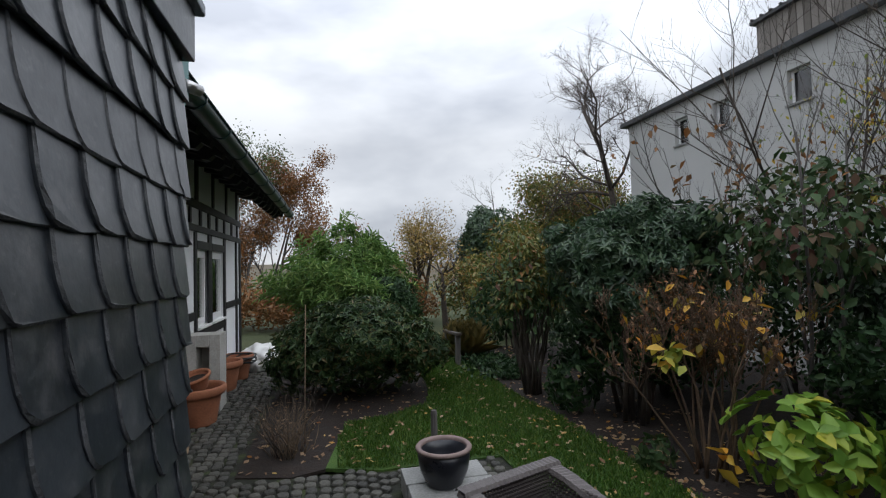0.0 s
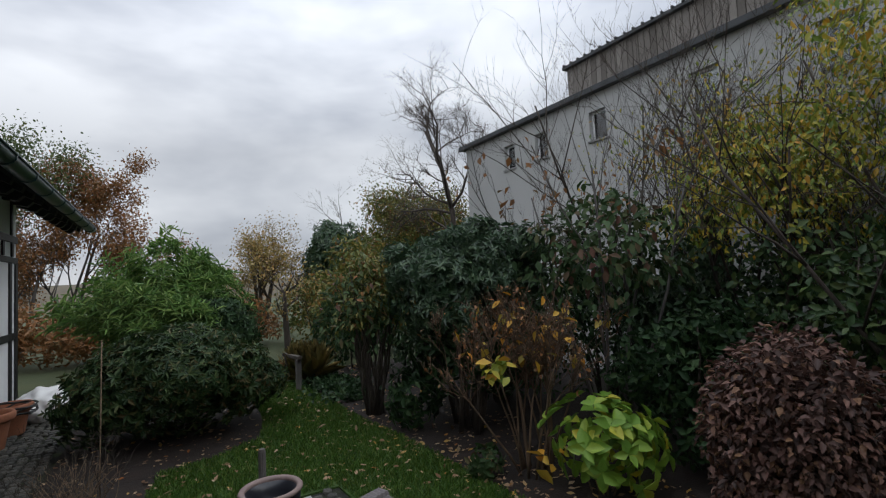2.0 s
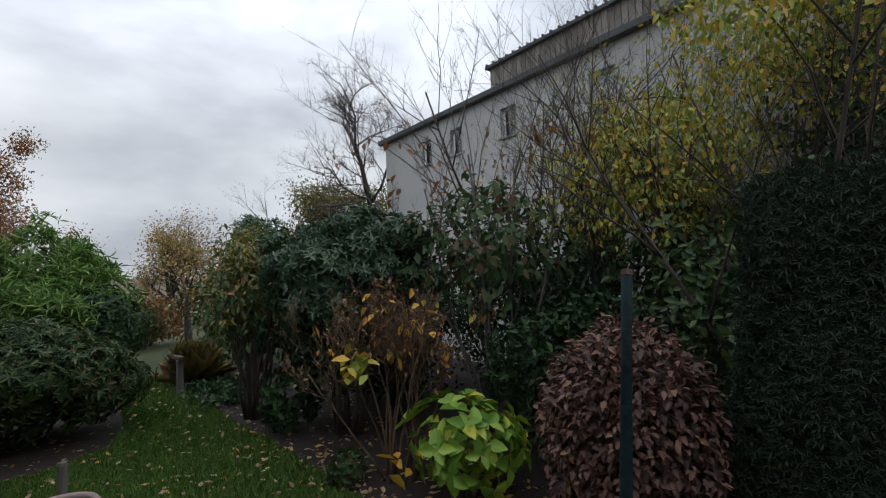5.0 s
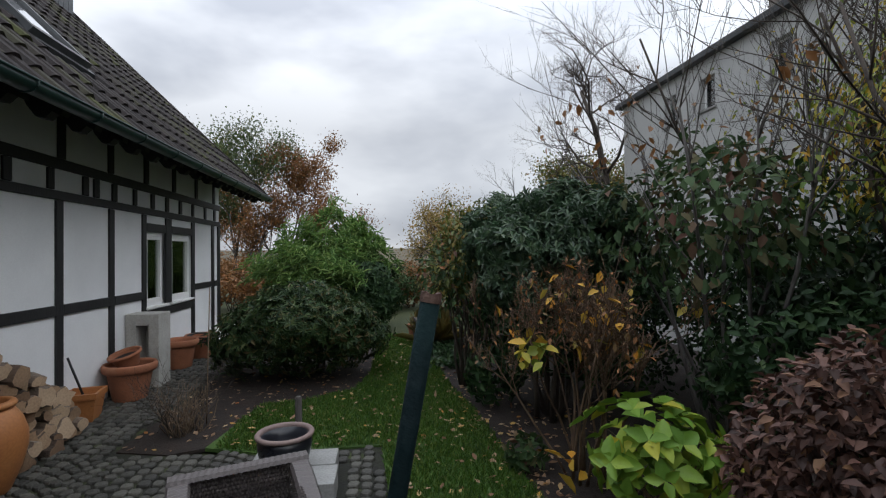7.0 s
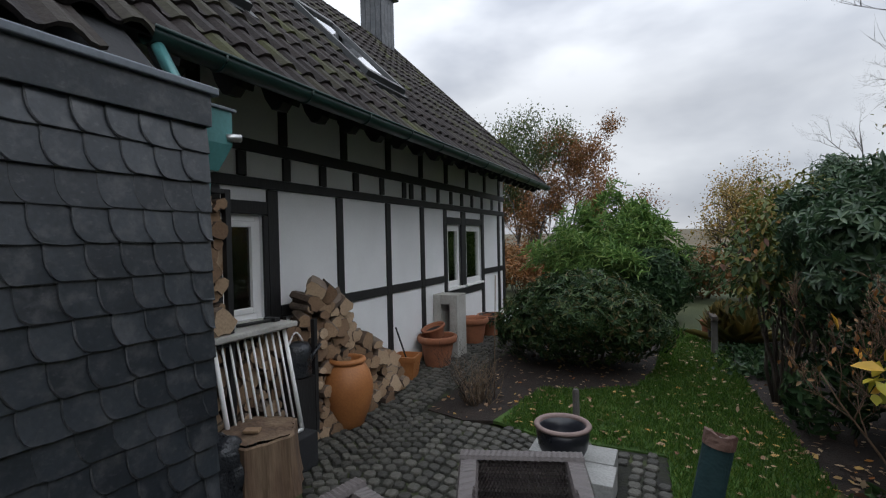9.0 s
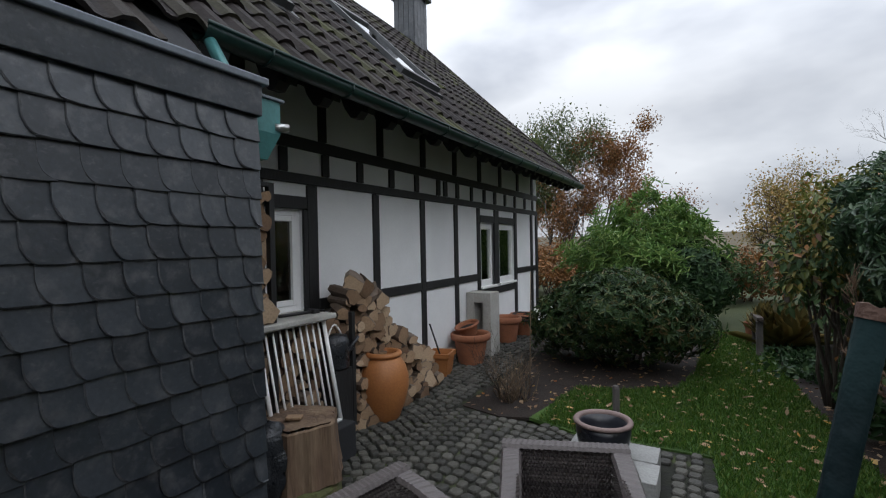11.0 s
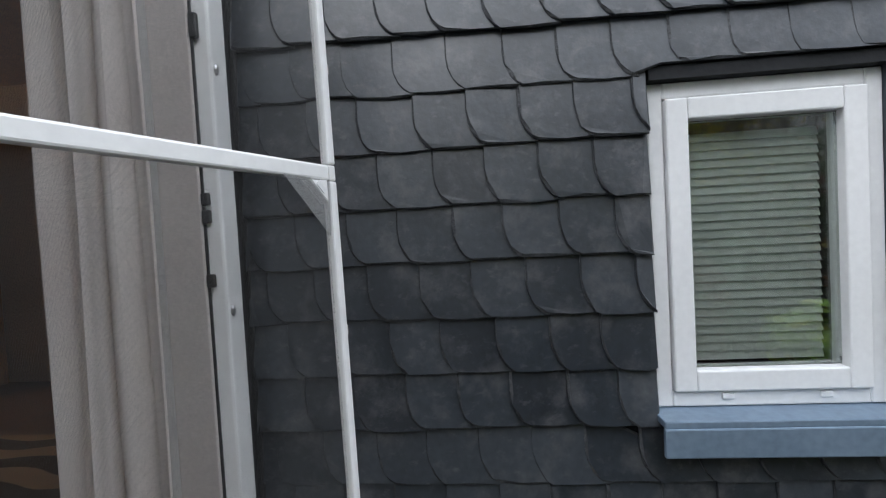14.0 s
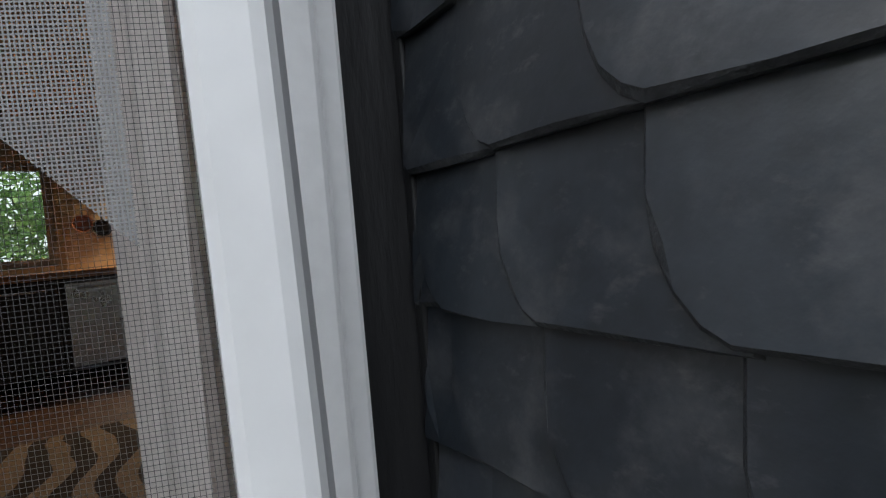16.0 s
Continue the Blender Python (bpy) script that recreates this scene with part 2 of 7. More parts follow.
def mesh_fabric(name, cover, pitch, grey=0.045):
    """Insect mesh: fine threads crossing, clear between them."""
    m = bpy.data.materials.new(name)
    m.use_nodes = True
    nt = m.node_tree
    b = nt.nodes["Principled BSDF"]
    b.inputs["Base Color"].default_value, b.inputs["Roughness"].default_value = (grey, grey, grey, 1), 0.6
    co = nt.nodes.new("ShaderNodeTexCoord")
    sep = nt.nodes.new("ShaderNodeSeparateXYZ")
    nt.links.new(co.outputs["Object"], sep.inputs[0])
    outs = []
    for axis in ("X", "Z"):
        pp = nt.nodes.new("ShaderNodeMath")
        pp.operation = "PINGPONG"
        pp.inputs[1].default_value = pitch / 2
        nt.links.new(sep.outputs[axis], pp.inputs[0])
        lt = nt.nodes.new("ShaderNodeMath")
        lt.operation = "LESS_THAN"
        lt.inputs[1].default_value = pitch / 2 * cover
        nt.links.new(pp.outputs[0], lt.inputs[0])
        outs.append(lt)
    mx = nt.nodes.new("ShaderNodeMath")
    mx.operation = "MAXIMUM"
    nt.links.new(outs[0].outputs[0], mx.inputs[0])
    nt.links.new(outs[1].outputs[0], mx.inputs[1])
    tr = nt.nodes.new("ShaderNodeBsdfTransparent")
    ms = nt.nodes.new("ShaderNodeMixShader")
    nt.links.new(mx.outputs[0], ms.inputs[0])
    nt.links.new(tr.outputs[0], ms.inputs[1])
    nt.links.new(b.outputs[0], ms.inputs[2])
    nt.links.new(ms.outputs[0], nt.nodes["Material Output"].inputs["Surface"])
    return m


M_MESH = mesh_fabric("insect_mesh", 0.11, 0.0012, 0.06)


def glow(name, colour, strength):
    m = bpy.data.materials.new(name)
    m.use_nodes = True
    b = m.node_tree.nodes["Principled BSDF"]
    b.inputs["Base Color"].default_value = (*colour, 1)
    b.inputs["Emission Color"].default_value = (*colour, 1)
    b.inputs["Emission Strength"].default_value = strength
    return m


# ---- building helpers ----
def finish(ob, material_, smooth=False):
    ob.data.materials.append(material_)
    if smooth:
        ob.data.polygons.foreach_set("use_smooth", [True] * len(ob.data.polygons))
    return ob


def part(name, bm, material_, parent=None, label="", smooth=False):
    me = bpy.data.meshes.new(name)
    bm.to_mesh(me)
    bm.free()
    ob = finish(new(name, me), material_, smooth)
    if parent is not None:
        ob.parent = parent
    if label:
        ob["label"] = label
    return ob


def raw(name, verts, faces, material_, parent=None, label="", smooth=False):
    me = bpy.data.meshes.new(name)
    me.from_pydata([tuple(v) for v in verts], [], faces)
    me.update()
    ob = finish(new(name, me), material_, smooth)
    if parent is not None:
        ob.parent = parent
    if label:
        ob["label"] = label
    return ob


def empty(name, label, category, m=None, group=""):
    ob = tagged(new(name), label, category, group)
    if m is not None:
        ob.matrix_world = m
    return ob


def box(bm, x0, y0, z0, x1, y1, z1, bevel=0.0, m=None):
    """Adds a box, bevelled, to bm."""
    r = bmesh.ops.create_cube(bm, size=1.0)
    vs = r["verts"]
    for v in vs:
        v.co = Vector((x0 + (v.co.x + 0.5) * (x1 - x0), y0 + (v.co.y + 0.5) * (y1 - y0), z0 + (v.co.z + 0.5) * (z1 - z0)))
    if bevel:
        es = list({e for v in vs for e in v.link_edges})
        r = bmesh.ops.bevel(bm, geom=es, offset=bevel, segments=2, affect="EDGES", profile=0.5)
        vs = list({v for f in r["faces"] for v in f.verts} | {v for v in vs if v.is_valid})
    if m is not None:
        bmesh.ops.transform(bm, matrix=m, verts=vs)
    return bm


def boxed(name, x0, y0, z0, x1, y1, z1, material_, parent=None, bevel=0.0, label="", m=None):
    return part(name, box(bmesh.new(), x0, y0, z0, x1, y1, z1, bevel, m), material_, parent, label)


def lathe(bm, profile, n=32, centre=(0, 0, 0)):
    """Turns a profile of (radius, height) round z."""
    rings = []
    for r, z in profile:
        rings.append([bm.verts.new((centre[0] + r * math.cos(2 * math.pi * k / n), centre[1] + r * math.sin(2 * math.pi * k / n), centre[2] + z)) for k in range(n)])
    for a, b in zip(rings, rings[1:]):
        for k in range(n):
            bm.faces.new((a[k], a[(k + 1) % n], b[(k + 1) % n], b[k]))
    return bm


def tube_arrays(paths, sides=5):
    """Vertices and faces of tapered tubes along paths of (point, radius)."""
    verts, faces = [], []
    for path in paths:
        pts = [Vector(p) for p, _ in path]
        base = len(verts)
        for i, (p, r) in enumerate(path):
            d = (pts[min(i + 1, len(pts) - 1)] - pts[max(i - 1, 0)]).normalized()
            side = d.orthogonal().normalized()
            up = d.cross(side)
            for k in range(sides):
                a = 2 * math.pi * k / sides
                verts.append(pts[i] + r * (math.cos(a) * side + math.sin(a) * up))
        for i in range(len(path) - 1):
            for k in range(sides):
                k2 = (k + 1) % sides
                faces.append((base + i * sides + k, base + i * sides + k2, base + (i + 1) * sides + k2, base + (i + 1) * sides + k))
        faces.append(tuple(base + k for k in reversed(range(sides))))
        faces.append(tuple(base + (len(path) - 1) * sides + k for k in range(sides)))
    return verts, faces


def tubes(name, paths, material_, parent=None, sides=5, label="", smooth=True):
    v, f = tube_arrays(paths, sides)
    return raw(name, v, f, material_, parent, label, smooth)


def leaf_arrays(centres, axes, ups, lengths, widths, fold=0.12, droop=0.15):
    """Vertices and triangles of folded leaves with a pointed tip, six corners each."""
    c, a = np.asarray(centres, float), np.asarray(axes, float)
    a = a / (np.linalg.norm(a, axis=1, keepdims=True) + 1e-9)
    s = np.cross(a, np.asarray(ups, float))
    s = s / (np.linalg.norm(s, axis=1, keepdims=True) + 1e-9)
    u = np.cross(s, a)
    l, w = np.asarray(lengths)[:, None], np.asarray(widths)[:, None]
    mid = c + a * l * 0.5
    tip = c + a * l - u * l * droop
    p = [c, mid + s * w * 0.5 + u * w * fold + a * l * -0.08, mid + a * l * 0.28 + s * w * 0.30 + u * w * fold * 0.5 - u * l * droop * 0.4, tip,
         mid + a * l * 0.28 - s * w * 0.30 + u * w * fold * 0.5 - u * l * droop * 0.4, mid - s * w * 0.5 + u * w * fold + a * l * -0.08]
    v = np.stack(p, 1).reshape(-1, 3)
    n = len(c)
    base = (np.arange(n) * 6)[:, None]
    q = np.concatenate([base + np.array([[0, 1, 2, 3]]), base + np.array([[0, 3, 4, 5]])], 0)
    return v, q


def quads_mesh(name, verts, quads, material_, parent=None, label=""):
    me = bpy.data.meshes.new(name)
    me.vertices.add(len(verts))
    me.vertices.foreach_set("co", np.asarray(verts, np.float32).ravel())
    n = len(quads)
    me.loops.add(4 * n)
    me.loops.foreach_set("vertex_index", np.asarray(quads, np.int32).ravel())
    me.polygons.add(n)
    me.polygons.foreach_set("loop_start", np.arange(0, 4 * n, 4, dtype=np.int32))
    me.update(calc_edges=True)
    me.validate()
    ob = finish(new(name, me), material_)
    if parent is not None:
        ob.parent = parent
    if label:
        ob["label"] = label
    return ob


def leaves(name, centres, axes, ups, length, width, material_, parent=None, label="", spread=0.3, fold=0.12, droop=0.15, rng=None):
    rng = rng or np.random.default_rng(5)
    n = len(centres)
    k = rng.uniform(1 - spread, 1 + spread, n)
    v, q = leaf_arrays(centres, axes, ups, length * k, width * k, fold, droop)
    return quads_mesh(name, v, q, material_, parent, label)


def scuffed(m):
    """Pale scuffs and fine scratches of worn slate over the base colour."""
    nt = m.node_tree
    b = nt.nodes["Principled BSDF"]
    old = b.inputs["Base Color"].links[0].from_socket
    co = nt.nodes.new("ShaderNodeTexCoord")
    col = old
    for scale, low, high, squash, tint in ((11.0, 0.50, 0.72, 1.0, 0.6), (34.0, 0.57, 0.72, 1.6, 0.5)):
        mp = nt.nodes.new("ShaderNodeMapping")
        mp.inputs["Scale"].default_value = (1.0, 1.0, squash)
        mp.inputs["Rotation"].default_value = (0.35 * squash, 0.0, 0.0)
        nz = nt.nodes.new("ShaderNodeTexNoise")
        nz.inputs["Scale"].default_value, nz.inputs["Detail"].default_value, nz.inputs["Roughness"].default_value = scale, 8.0, 0.68
        mr = nt.nodes.new("ShaderNodeMapRange")
        mr.inputs["From Min"].default_value, mr.inputs["From Max"].default_value, mr.inputs["To Max"].default_value = low, high, tint
        mx = nt.nodes.new("ShaderNodeMix")
        mx.data_type = "RGBA"
        mx.inputs[7].default_value = (0.12, 0.12, 0.125, 1)
        nt.links.new(co.outputs["Object"], mp.inputs["Vector"])
        nt.links.new(mp.outputs[0], nz.inputs["Vector"])
        nt.links.new(nz.outputs["Fac"], mr.inputs["Value"])
        nt.links.new(mr.outputs[0], mx.inputs[0])
        nt.links.new(col, mx.inputs[6])
        col = mx.outputs[2]
    nt.links.new(col, b.inputs["Base Color"])


scuffed(M_SLATE)
scuffed(M_SLATE_STUFF)

from mathutils.geometry import tessellate_polygon

# ---- ground, lawn, beds ----
def sheet(name, x0, y0, x1, y1, z, nx, ny, material_, height, label, category="ground"):
    xs, ys = np.linspace(x0, x1, nx + 1), np.linspace(y0, y1, ny + 1)
    v = [(x, y, z + height(x, y)) for y in ys for x in xs]
    f = [(j * (nx + 1) + i, j * (nx + 1) + i + 1, (j + 1) * (nx + 1) + i + 1, (j + 1) * (nx + 1) + i) for j in range(ny) for i in range(nx)]
    return tagged(raw(name, v, f, material_, smooth=True), label, category, kind="structure")


def outline_sheet(name, points, z, material_, label, thick=0.03):
    n = len(points)
    verts = [(x, y, z) for x, y in points] + [(x, y, z - thick) for x, y in points]
    faces = [tuple(t) for t in tessellate_polygon([[Vector((x, y, 0)) for x, y in points]])]
    faces = [f if (Vector(verts[f[1]]) - Vector(verts[f[0]])).cross(Vector(verts[f[2]]) - Vector(verts[f[0]])).z > 0 else f[::-1] for f in faces]
    faces += [(i + n, (i + 1) % n + n, (i + 1) % n, i) for i in range(n)]
    return tagged(raw(name, verts, faces, material_), label, "ground", kind="structure")


def ground_height(x, y):
    far = max(0.0, math.hypot(x - 1, y - 4) - 12)
    return -0.05 - min(far * 0.02, 4.0)


bm = bmesh.new()
ring_r = [0, 3, 6, 9, 12, 16, 22, 32, 50, 90, 180, 400, 900, 2200]
rings = []
for r in ring_r:
    n = 1 if r == 0 else 40
    rings.append([bm.verts.new((1 + r * math.cos(2 * math.pi * k / 40), 4 + r * math.sin(2 * math.pi * k / 40), ground_height(1 + r, 4) if r else -0.05)) for k in range(n)])
for k in range(40):
    bm.faces.new((rings[0][0], rings[1][k], rings[1][(k + 1) % 40]))
for a, b in zip(rings[1:], rings[2:]):
    for k in range(40):
        bm.faces.new((a[k], b[k], b[(k + 1) % 40], a[(k + 1) % 40]))
tagged(part("ground", bm, M_GROUND, smooth=True), "rough grassy ground sloping away from the house", "ground", kind="structure")

LAWN = [(-0.10, 4.02), (0.34, 3.86), (1.36, 3.86), (1.40, 3.2), (1.45, 1.0), (2.0, 0.6), (2.35, 1.6), (2.42, 2.6), (2.35, 3.6), (2.3, 4.6), (2.2, 5.4), (2.15, 6.4), (2.1, 7.4), (2.3, 9.0), (1.3, 9.3), (1.25, 7.2), (1.2, 6.2), (1.05, 5.55), (0.55, 5.2), (0.1, 5.1), (0.0, 4.6)]
outline_sheet("lawn", LAWN, 0.004, M_LAWN, "short green lawn strewn with fallen leaves")
BED_R = [(2.35, 1.6), (2.42, 2.6), (2.35, 3.6), (2.3, 4.6), (2.2, 5.4), (2.15, 6.4), (2.1, 7.4), (2.3, 9.0), (7.0, 9.0), (7.0, -1.5), (2.6, -1.5), (2.0, 0.6)]
outline_sheet("flower_bed", BED_R, 0.0, M_SOIL, "dark soil bed under the shrubs with fallen leaves")
BED_L = [(-0.80, 4.05), (-0.36, 3.93), (-0.10, 4.02), (0.0, 4.6), (0.1, 5.1), (0.55, 5.2), (1.05, 5.55), (1.2, 6.2), (1.25, 7.2), (1.3, 9.3), (-0.8, 9.3), (-0.78, 6.0)]
outline_sheet("flower_bed", BED_L, 0.0, M_SOIL, "dark soil bed beside the paved path")
STRIPS = [(-3.0, 1.5), (1.0, 1.45), (3.2, 1.40), (3.86, 1.36), (3.861, 0.34), (3.94, -0.36), (4.05, -0.80), (6.0, -0.78), (9.3, -0.8), (9.9, -0.8)]
pv = [(x, y, -0.012) for y, xr in STRIPS for x in (-1.74, xr)]
tagged(raw("pavement", pv, [(2 * i, 2 * i + 1, 2 * i + 3, 2 * i + 2) for i in range(len(STRIPS) - 1)], M_JOINT), "mossy bedding joints of the granite sett paving", "pavement", kind="structure")
PAVED = [(-1.74, -3.0), (1.5, -3.0), (1.45, 1.0), (1.40, 3.2), (1.36, 3.86), (0.34, 3.86), (-0.10, 4.02), (-0.36, 3.93), (-0.80, 4.05), (-0.78, 6.0), (-0.8, 9.3), (-1.74, 9.9)]


def inside(poly, x, y):
    hit = False
    for (x0, y0), (x1, y1) in zip(poly, poly[1:] + poly[:1]):
        if (y0 > y) != (y1 > y) and x < (x1 - x0) * (y - y0) / (y1 - y0) + x0:
            hit = not hit
    return hit


# far hills and woods
bm = bmesh.new()
prev = None
for k in range(121):
    a = 2 * math.pi * k / 120
    col = []
    for r, h in ((110, -4.0), (150, 1.0), (230, 3.6), (330, 4.4), (420, 2.0)):
        bump_h = 2.2 * noise.noise((math.cos(a) * 3, math.sin(a) * 3, r * 0.01)) + 0.8 * noise.noise((math.cos(a) * 22, math.sin(a) * 22, r * 0.03))
        col.append(bm.verts.new((r * math.cos(a), r * math.sin(a), h + (bump_h if h > 0 else 0))))
    if prev:
        for i in range(4):
            bm.faces.new((prev[i], prev[i + 1], col[i + 1], col[i]))
    prev = col
tagged(part("backdrop", bm, M_HILL, smooth=True), "low wooded autumn hills on the horizon", "hill", kind="structure")

# ---- the slate-hung annex ----
SX, Y0, Y1, ZT = -0.372, -1.012, 1.315, 2.30
WY0, WY1, WZ0, WZ1 = -0.107, 0.396, 1.105, 1.842


def wall_with_hole(name, x0, x1, y0, y1, z0, z1, holes, material_, label):
    """A wall along y between x0 and x1, with openings (y0, y1, z0, z1) cut through."""
    bm = bmesh.new()
    cuts_y = sorted({y0, y1, *[h for o in holes for h in o[:2]]})
    cuts_z = sorted({z0, z1, *[h for o in holes for h in o[2:]]})
    for a, b in zip(cuts_y, cuts_y[1:]):
        for c, d in zip(cuts_z, cuts_z[1:]):
            if any(o[0] <= a and b <= o[1] and o[2] <= c and d <= o[3] for o in holes):
                continue
            box(bm, x0, a, c, x1, b, d)
    bmesh.ops.remove_doubles(bm, verts=bm.verts, dist=1e-5)
    seen = {}
    for f in bm.faces:
        seen.setdefault(tuple(round(q, 4) for q in f.calc_center_median()), []).append(f)
    bmesh.ops.delete(bm, geom=[f for fs in seen.values() if len(fs) > 1 for f in fs], context="FACES")
    return tagged(part(name, bm, material_), label, "wall", kind="structure")


annex = wall_with_hole("wall_annex", SX - 0.30, SX - 0.012, -1.32, Y1, -0.1, ZT, [(WY0, WY1, WZ0, WZ1)], M_UNDER, "slate-hung annex wall with a small window")
tagged(boxed("wall_annex_side", -1.72, Y1 - 0.20, -0.1, SX - 0.31, Y1 - 0.006, ZT, M_UNDER), "slate-hung side wall of the annex", "wall", kind="structure")
tagged(boxed("wall_annex_back", -1.90, -1.3, -0.1, -1.74, 0.95, ZT, M_PLASTER), "plain inner wall of the annex", "wall", kind="structure")
# the room behind the terrace door
RF, RX0, RX1, RY0, RY1 = 0.55, -2.6, 2.6, -6.0, -1.32
tagged(boxed("wall_door", 0.74, RY1 + 0.001, -0.1, RX1, -1.12, 2.80, M_RENDER), "white rendered wall beside the terrace door", "wall", kind="structure")
tagged(boxed("wall_door_lintel", SX + 0.001, RY1 + 0.001, 2.24, 0.739, -1.12, 2.80, M_RENDER), "white rendered wall over the terrace door", "wall", kind="structure")
tagged(boxed("wall_room_west", RX0 - 0.15, RY0, -0.1, RX0, RY1, 2.80, M_PLASTER), "cream plastered room wall", "wall", kind="structure")
tagged(boxed("wall_room_east", RX1, RY0, -0.1, RX1 + 0.15, -1.12, 2.80, M_PLASTER), "cream plastered room wall", "wall", kind="structure")
tagged(boxed("wall_room_inner", RX0, RY1 - 0.16, -0.1, SX - 0.301, RY1 - 0.001, 2.80, M_PLASTER), "cream plastered room wall", "wall", kind="structure")
bm = bmesh.new()
for q in ((RX0, -0.1, 0.40, 2.80), (1.42, -0.1, RX1, 2.80), (0.4001, -0.1, 1.4199, 1.50), (0.4001, 2.42, 1.4199, 2.80)):
    if q[0] == RX0:
        box(bm, RX0 - 0.15, RY0 - 0.15, -0.1, 0.40, RY0, 2.80)
    elif q[0] == 1.42:
        box(bm, 1.42, RY0 - 0.15, -0.1, RX1 + 0.15, RY0, 2.80)
    else:
        box(bm, q[0], RY0 - 0.15, q[1], q[2], RY0, q[3])
tagged(part("wall_room_back", bm, M_PLASTER), "cream plastered kitchen wall with a window", "wall", kind="structure")
tagged(boxed("ceiling", RX0 - 0.15, RY0 - 0.15, 2.801, RX1 + 0.15, -1.12, 2.88, M_WOOD), "brown boarded ceiling of the room", "ceiling", kind="structure")
tagged(boxed("floor", RX0, RY0, RF - 0.1, RX1, RY1, RF, M_FLOORWOOD), "brown wooden floor of the room", "floor", kind="structure")
tagged(boxed("wall_yard", 3.0, -6.1, -0.1, 3.15, -2.3, 2.4, M_RENDER), "plain rendered wall closing the yard", "wall", kind="structure")

# roof of the annex: main roof carried down over it
ROOF_TAN = math.tan(radians(44.4))


def roof_z(x):
    return 2.74 + (-0.88 - x) * ROOF_TAN


# coping along the annex top
cop = empty("roof_edge_flashing", "blue-grey sheet metal edge along the annex roof", "flashing")
boxed("apron", SX - 0.02, -1.11, 2.185, SX + 0.024, Y1 + 0.006, 2.318, M_SLATE, cop, 0.003)
boxed("coping", SX - 0.10, -1.11, 2.318, SX + 0.045, Y1 + 0.03, 2.352, M_LEAD, cop, 0.006)

# ---- the half-timbered house ----
HX, HY0, HY1 = -1.72, 1.0, 9.30
W1 = (2.44, 2.86, 1.06, 1.93)
W2 = (6.50, 7.98, 0.93, 1.93)
wall_with_hole("wall_house", HX - 0.28, HX, HY0, HY1, -0.1, 3.36, [W1, W2], M_RENDER, "white rendered panels of a half-timbered house wall")
tagged(boxed("wall_house_gable", -7.1, HY1 - 0.25, -0.1, HX - 0.281, HY1, 2.9, M_RENDER), "white rendered gable wall of the house", "wall", kind="structure")
tagged(boxed("wall_house_rear", -7.3, 1.0, -0.1, -7.1, HY1, 2.9, M_RENDER), "plain rear wall of the house", "wall", kind="structure")
# added floor and ceiling, room shade put into their dark colour
tagged(boxed("floor_house", -7.1, 1.1, -0.1, HX - 0.281, HY1 - 0.26, -0.02, M_DARKROOM), "unseen house floor, coloured dark like an unlit room", "floor", kind="structure")
tagged(boxed("ceiling_house", -7.1, 1.1, 2.6, HX - 0.281, HY1 - 0.26, 2.7, M_DARKROOM), "unseen house ceiling, coloured dark like an unlit room", "ceiling", kind="structure")

tf = tagged(empty("timber_frame", "black painted timber framing on white render", "timber frame"), kind="structure")
P = 0.022


def timber(y0, y1, z0, z1, name="beam"):
    boxed(name, HX - 0.01, y0, z0, HX + P, y1, z1, M_TIMBER, tf, 0.005)


timber(HY0, HY1 + 0.02, 2.452, 2.556)
timber(HY0, HY1 + 0.02, 2.155, 2.242)
for y0, y1 in ((2.91, 3.03), (3.84, 3.94), (4.777, 4.876), (5.655, 5.755), (6.40, 6.50), (7.98, 8.10), (8.885, 9.0)):
    timber(y0, y1, -0.02, 2.150, "post")
timber(7.06, 7.24, W2[2], 2.150, "post")
timber(9.2, 9.32, -0.02, 2.150, "post")
timber(2.34, 2.44, -0.02, 2.150, "post")
for y0, y1 in ((3.035, 3.835), (3.945, 4.772), (4.881, 5.65), (5.76, 6.395), (8.105, 8.88), (9.005, 9.195)):
    timber(y0, y1, 1.04, 1.142)
timber(6.505, 7.975, 0.77, 0.88)
timber(6.505, 7.055, 1.935, 2.045)
timber(7.245, 7.975, 1.935, 2.045)
timber(2.445, 2.905, 1.935, 2.045)
timber(2.86, 2.905, -0.02, 1.93, "post")
for y0, y1 in ((1.5, 1.59), (2.05, 2.14), (2.611, 2.70), (3.105, 3.194), (3.595, 3.69), (4.142, 4.237), (4.666, 4.752), (5.189, 5.279), (5.372, 5.468), (5.723, 5.816), (6.187, 6.265), (6.64, 6.73), (7.064, 7.16), (7.517, 7.606), (8.0, 8.08), (8.533, 8.62), (9.0, 9.08)):
    timber(y0, y1, 2.247, 2.447, "stud")
for y0, y1 in ((1.35, 1.45), (2.2, 2.30), (3.07, 3.167), (3.938, 4.04), (4.808, 4.916), (5.647, 5.75), (6.458, 6.57), (7.295, 7.397), (8.139, 8.24), (8.963, 9.057)):
    timber(y0, y1, 2.561, 3.33, "post")

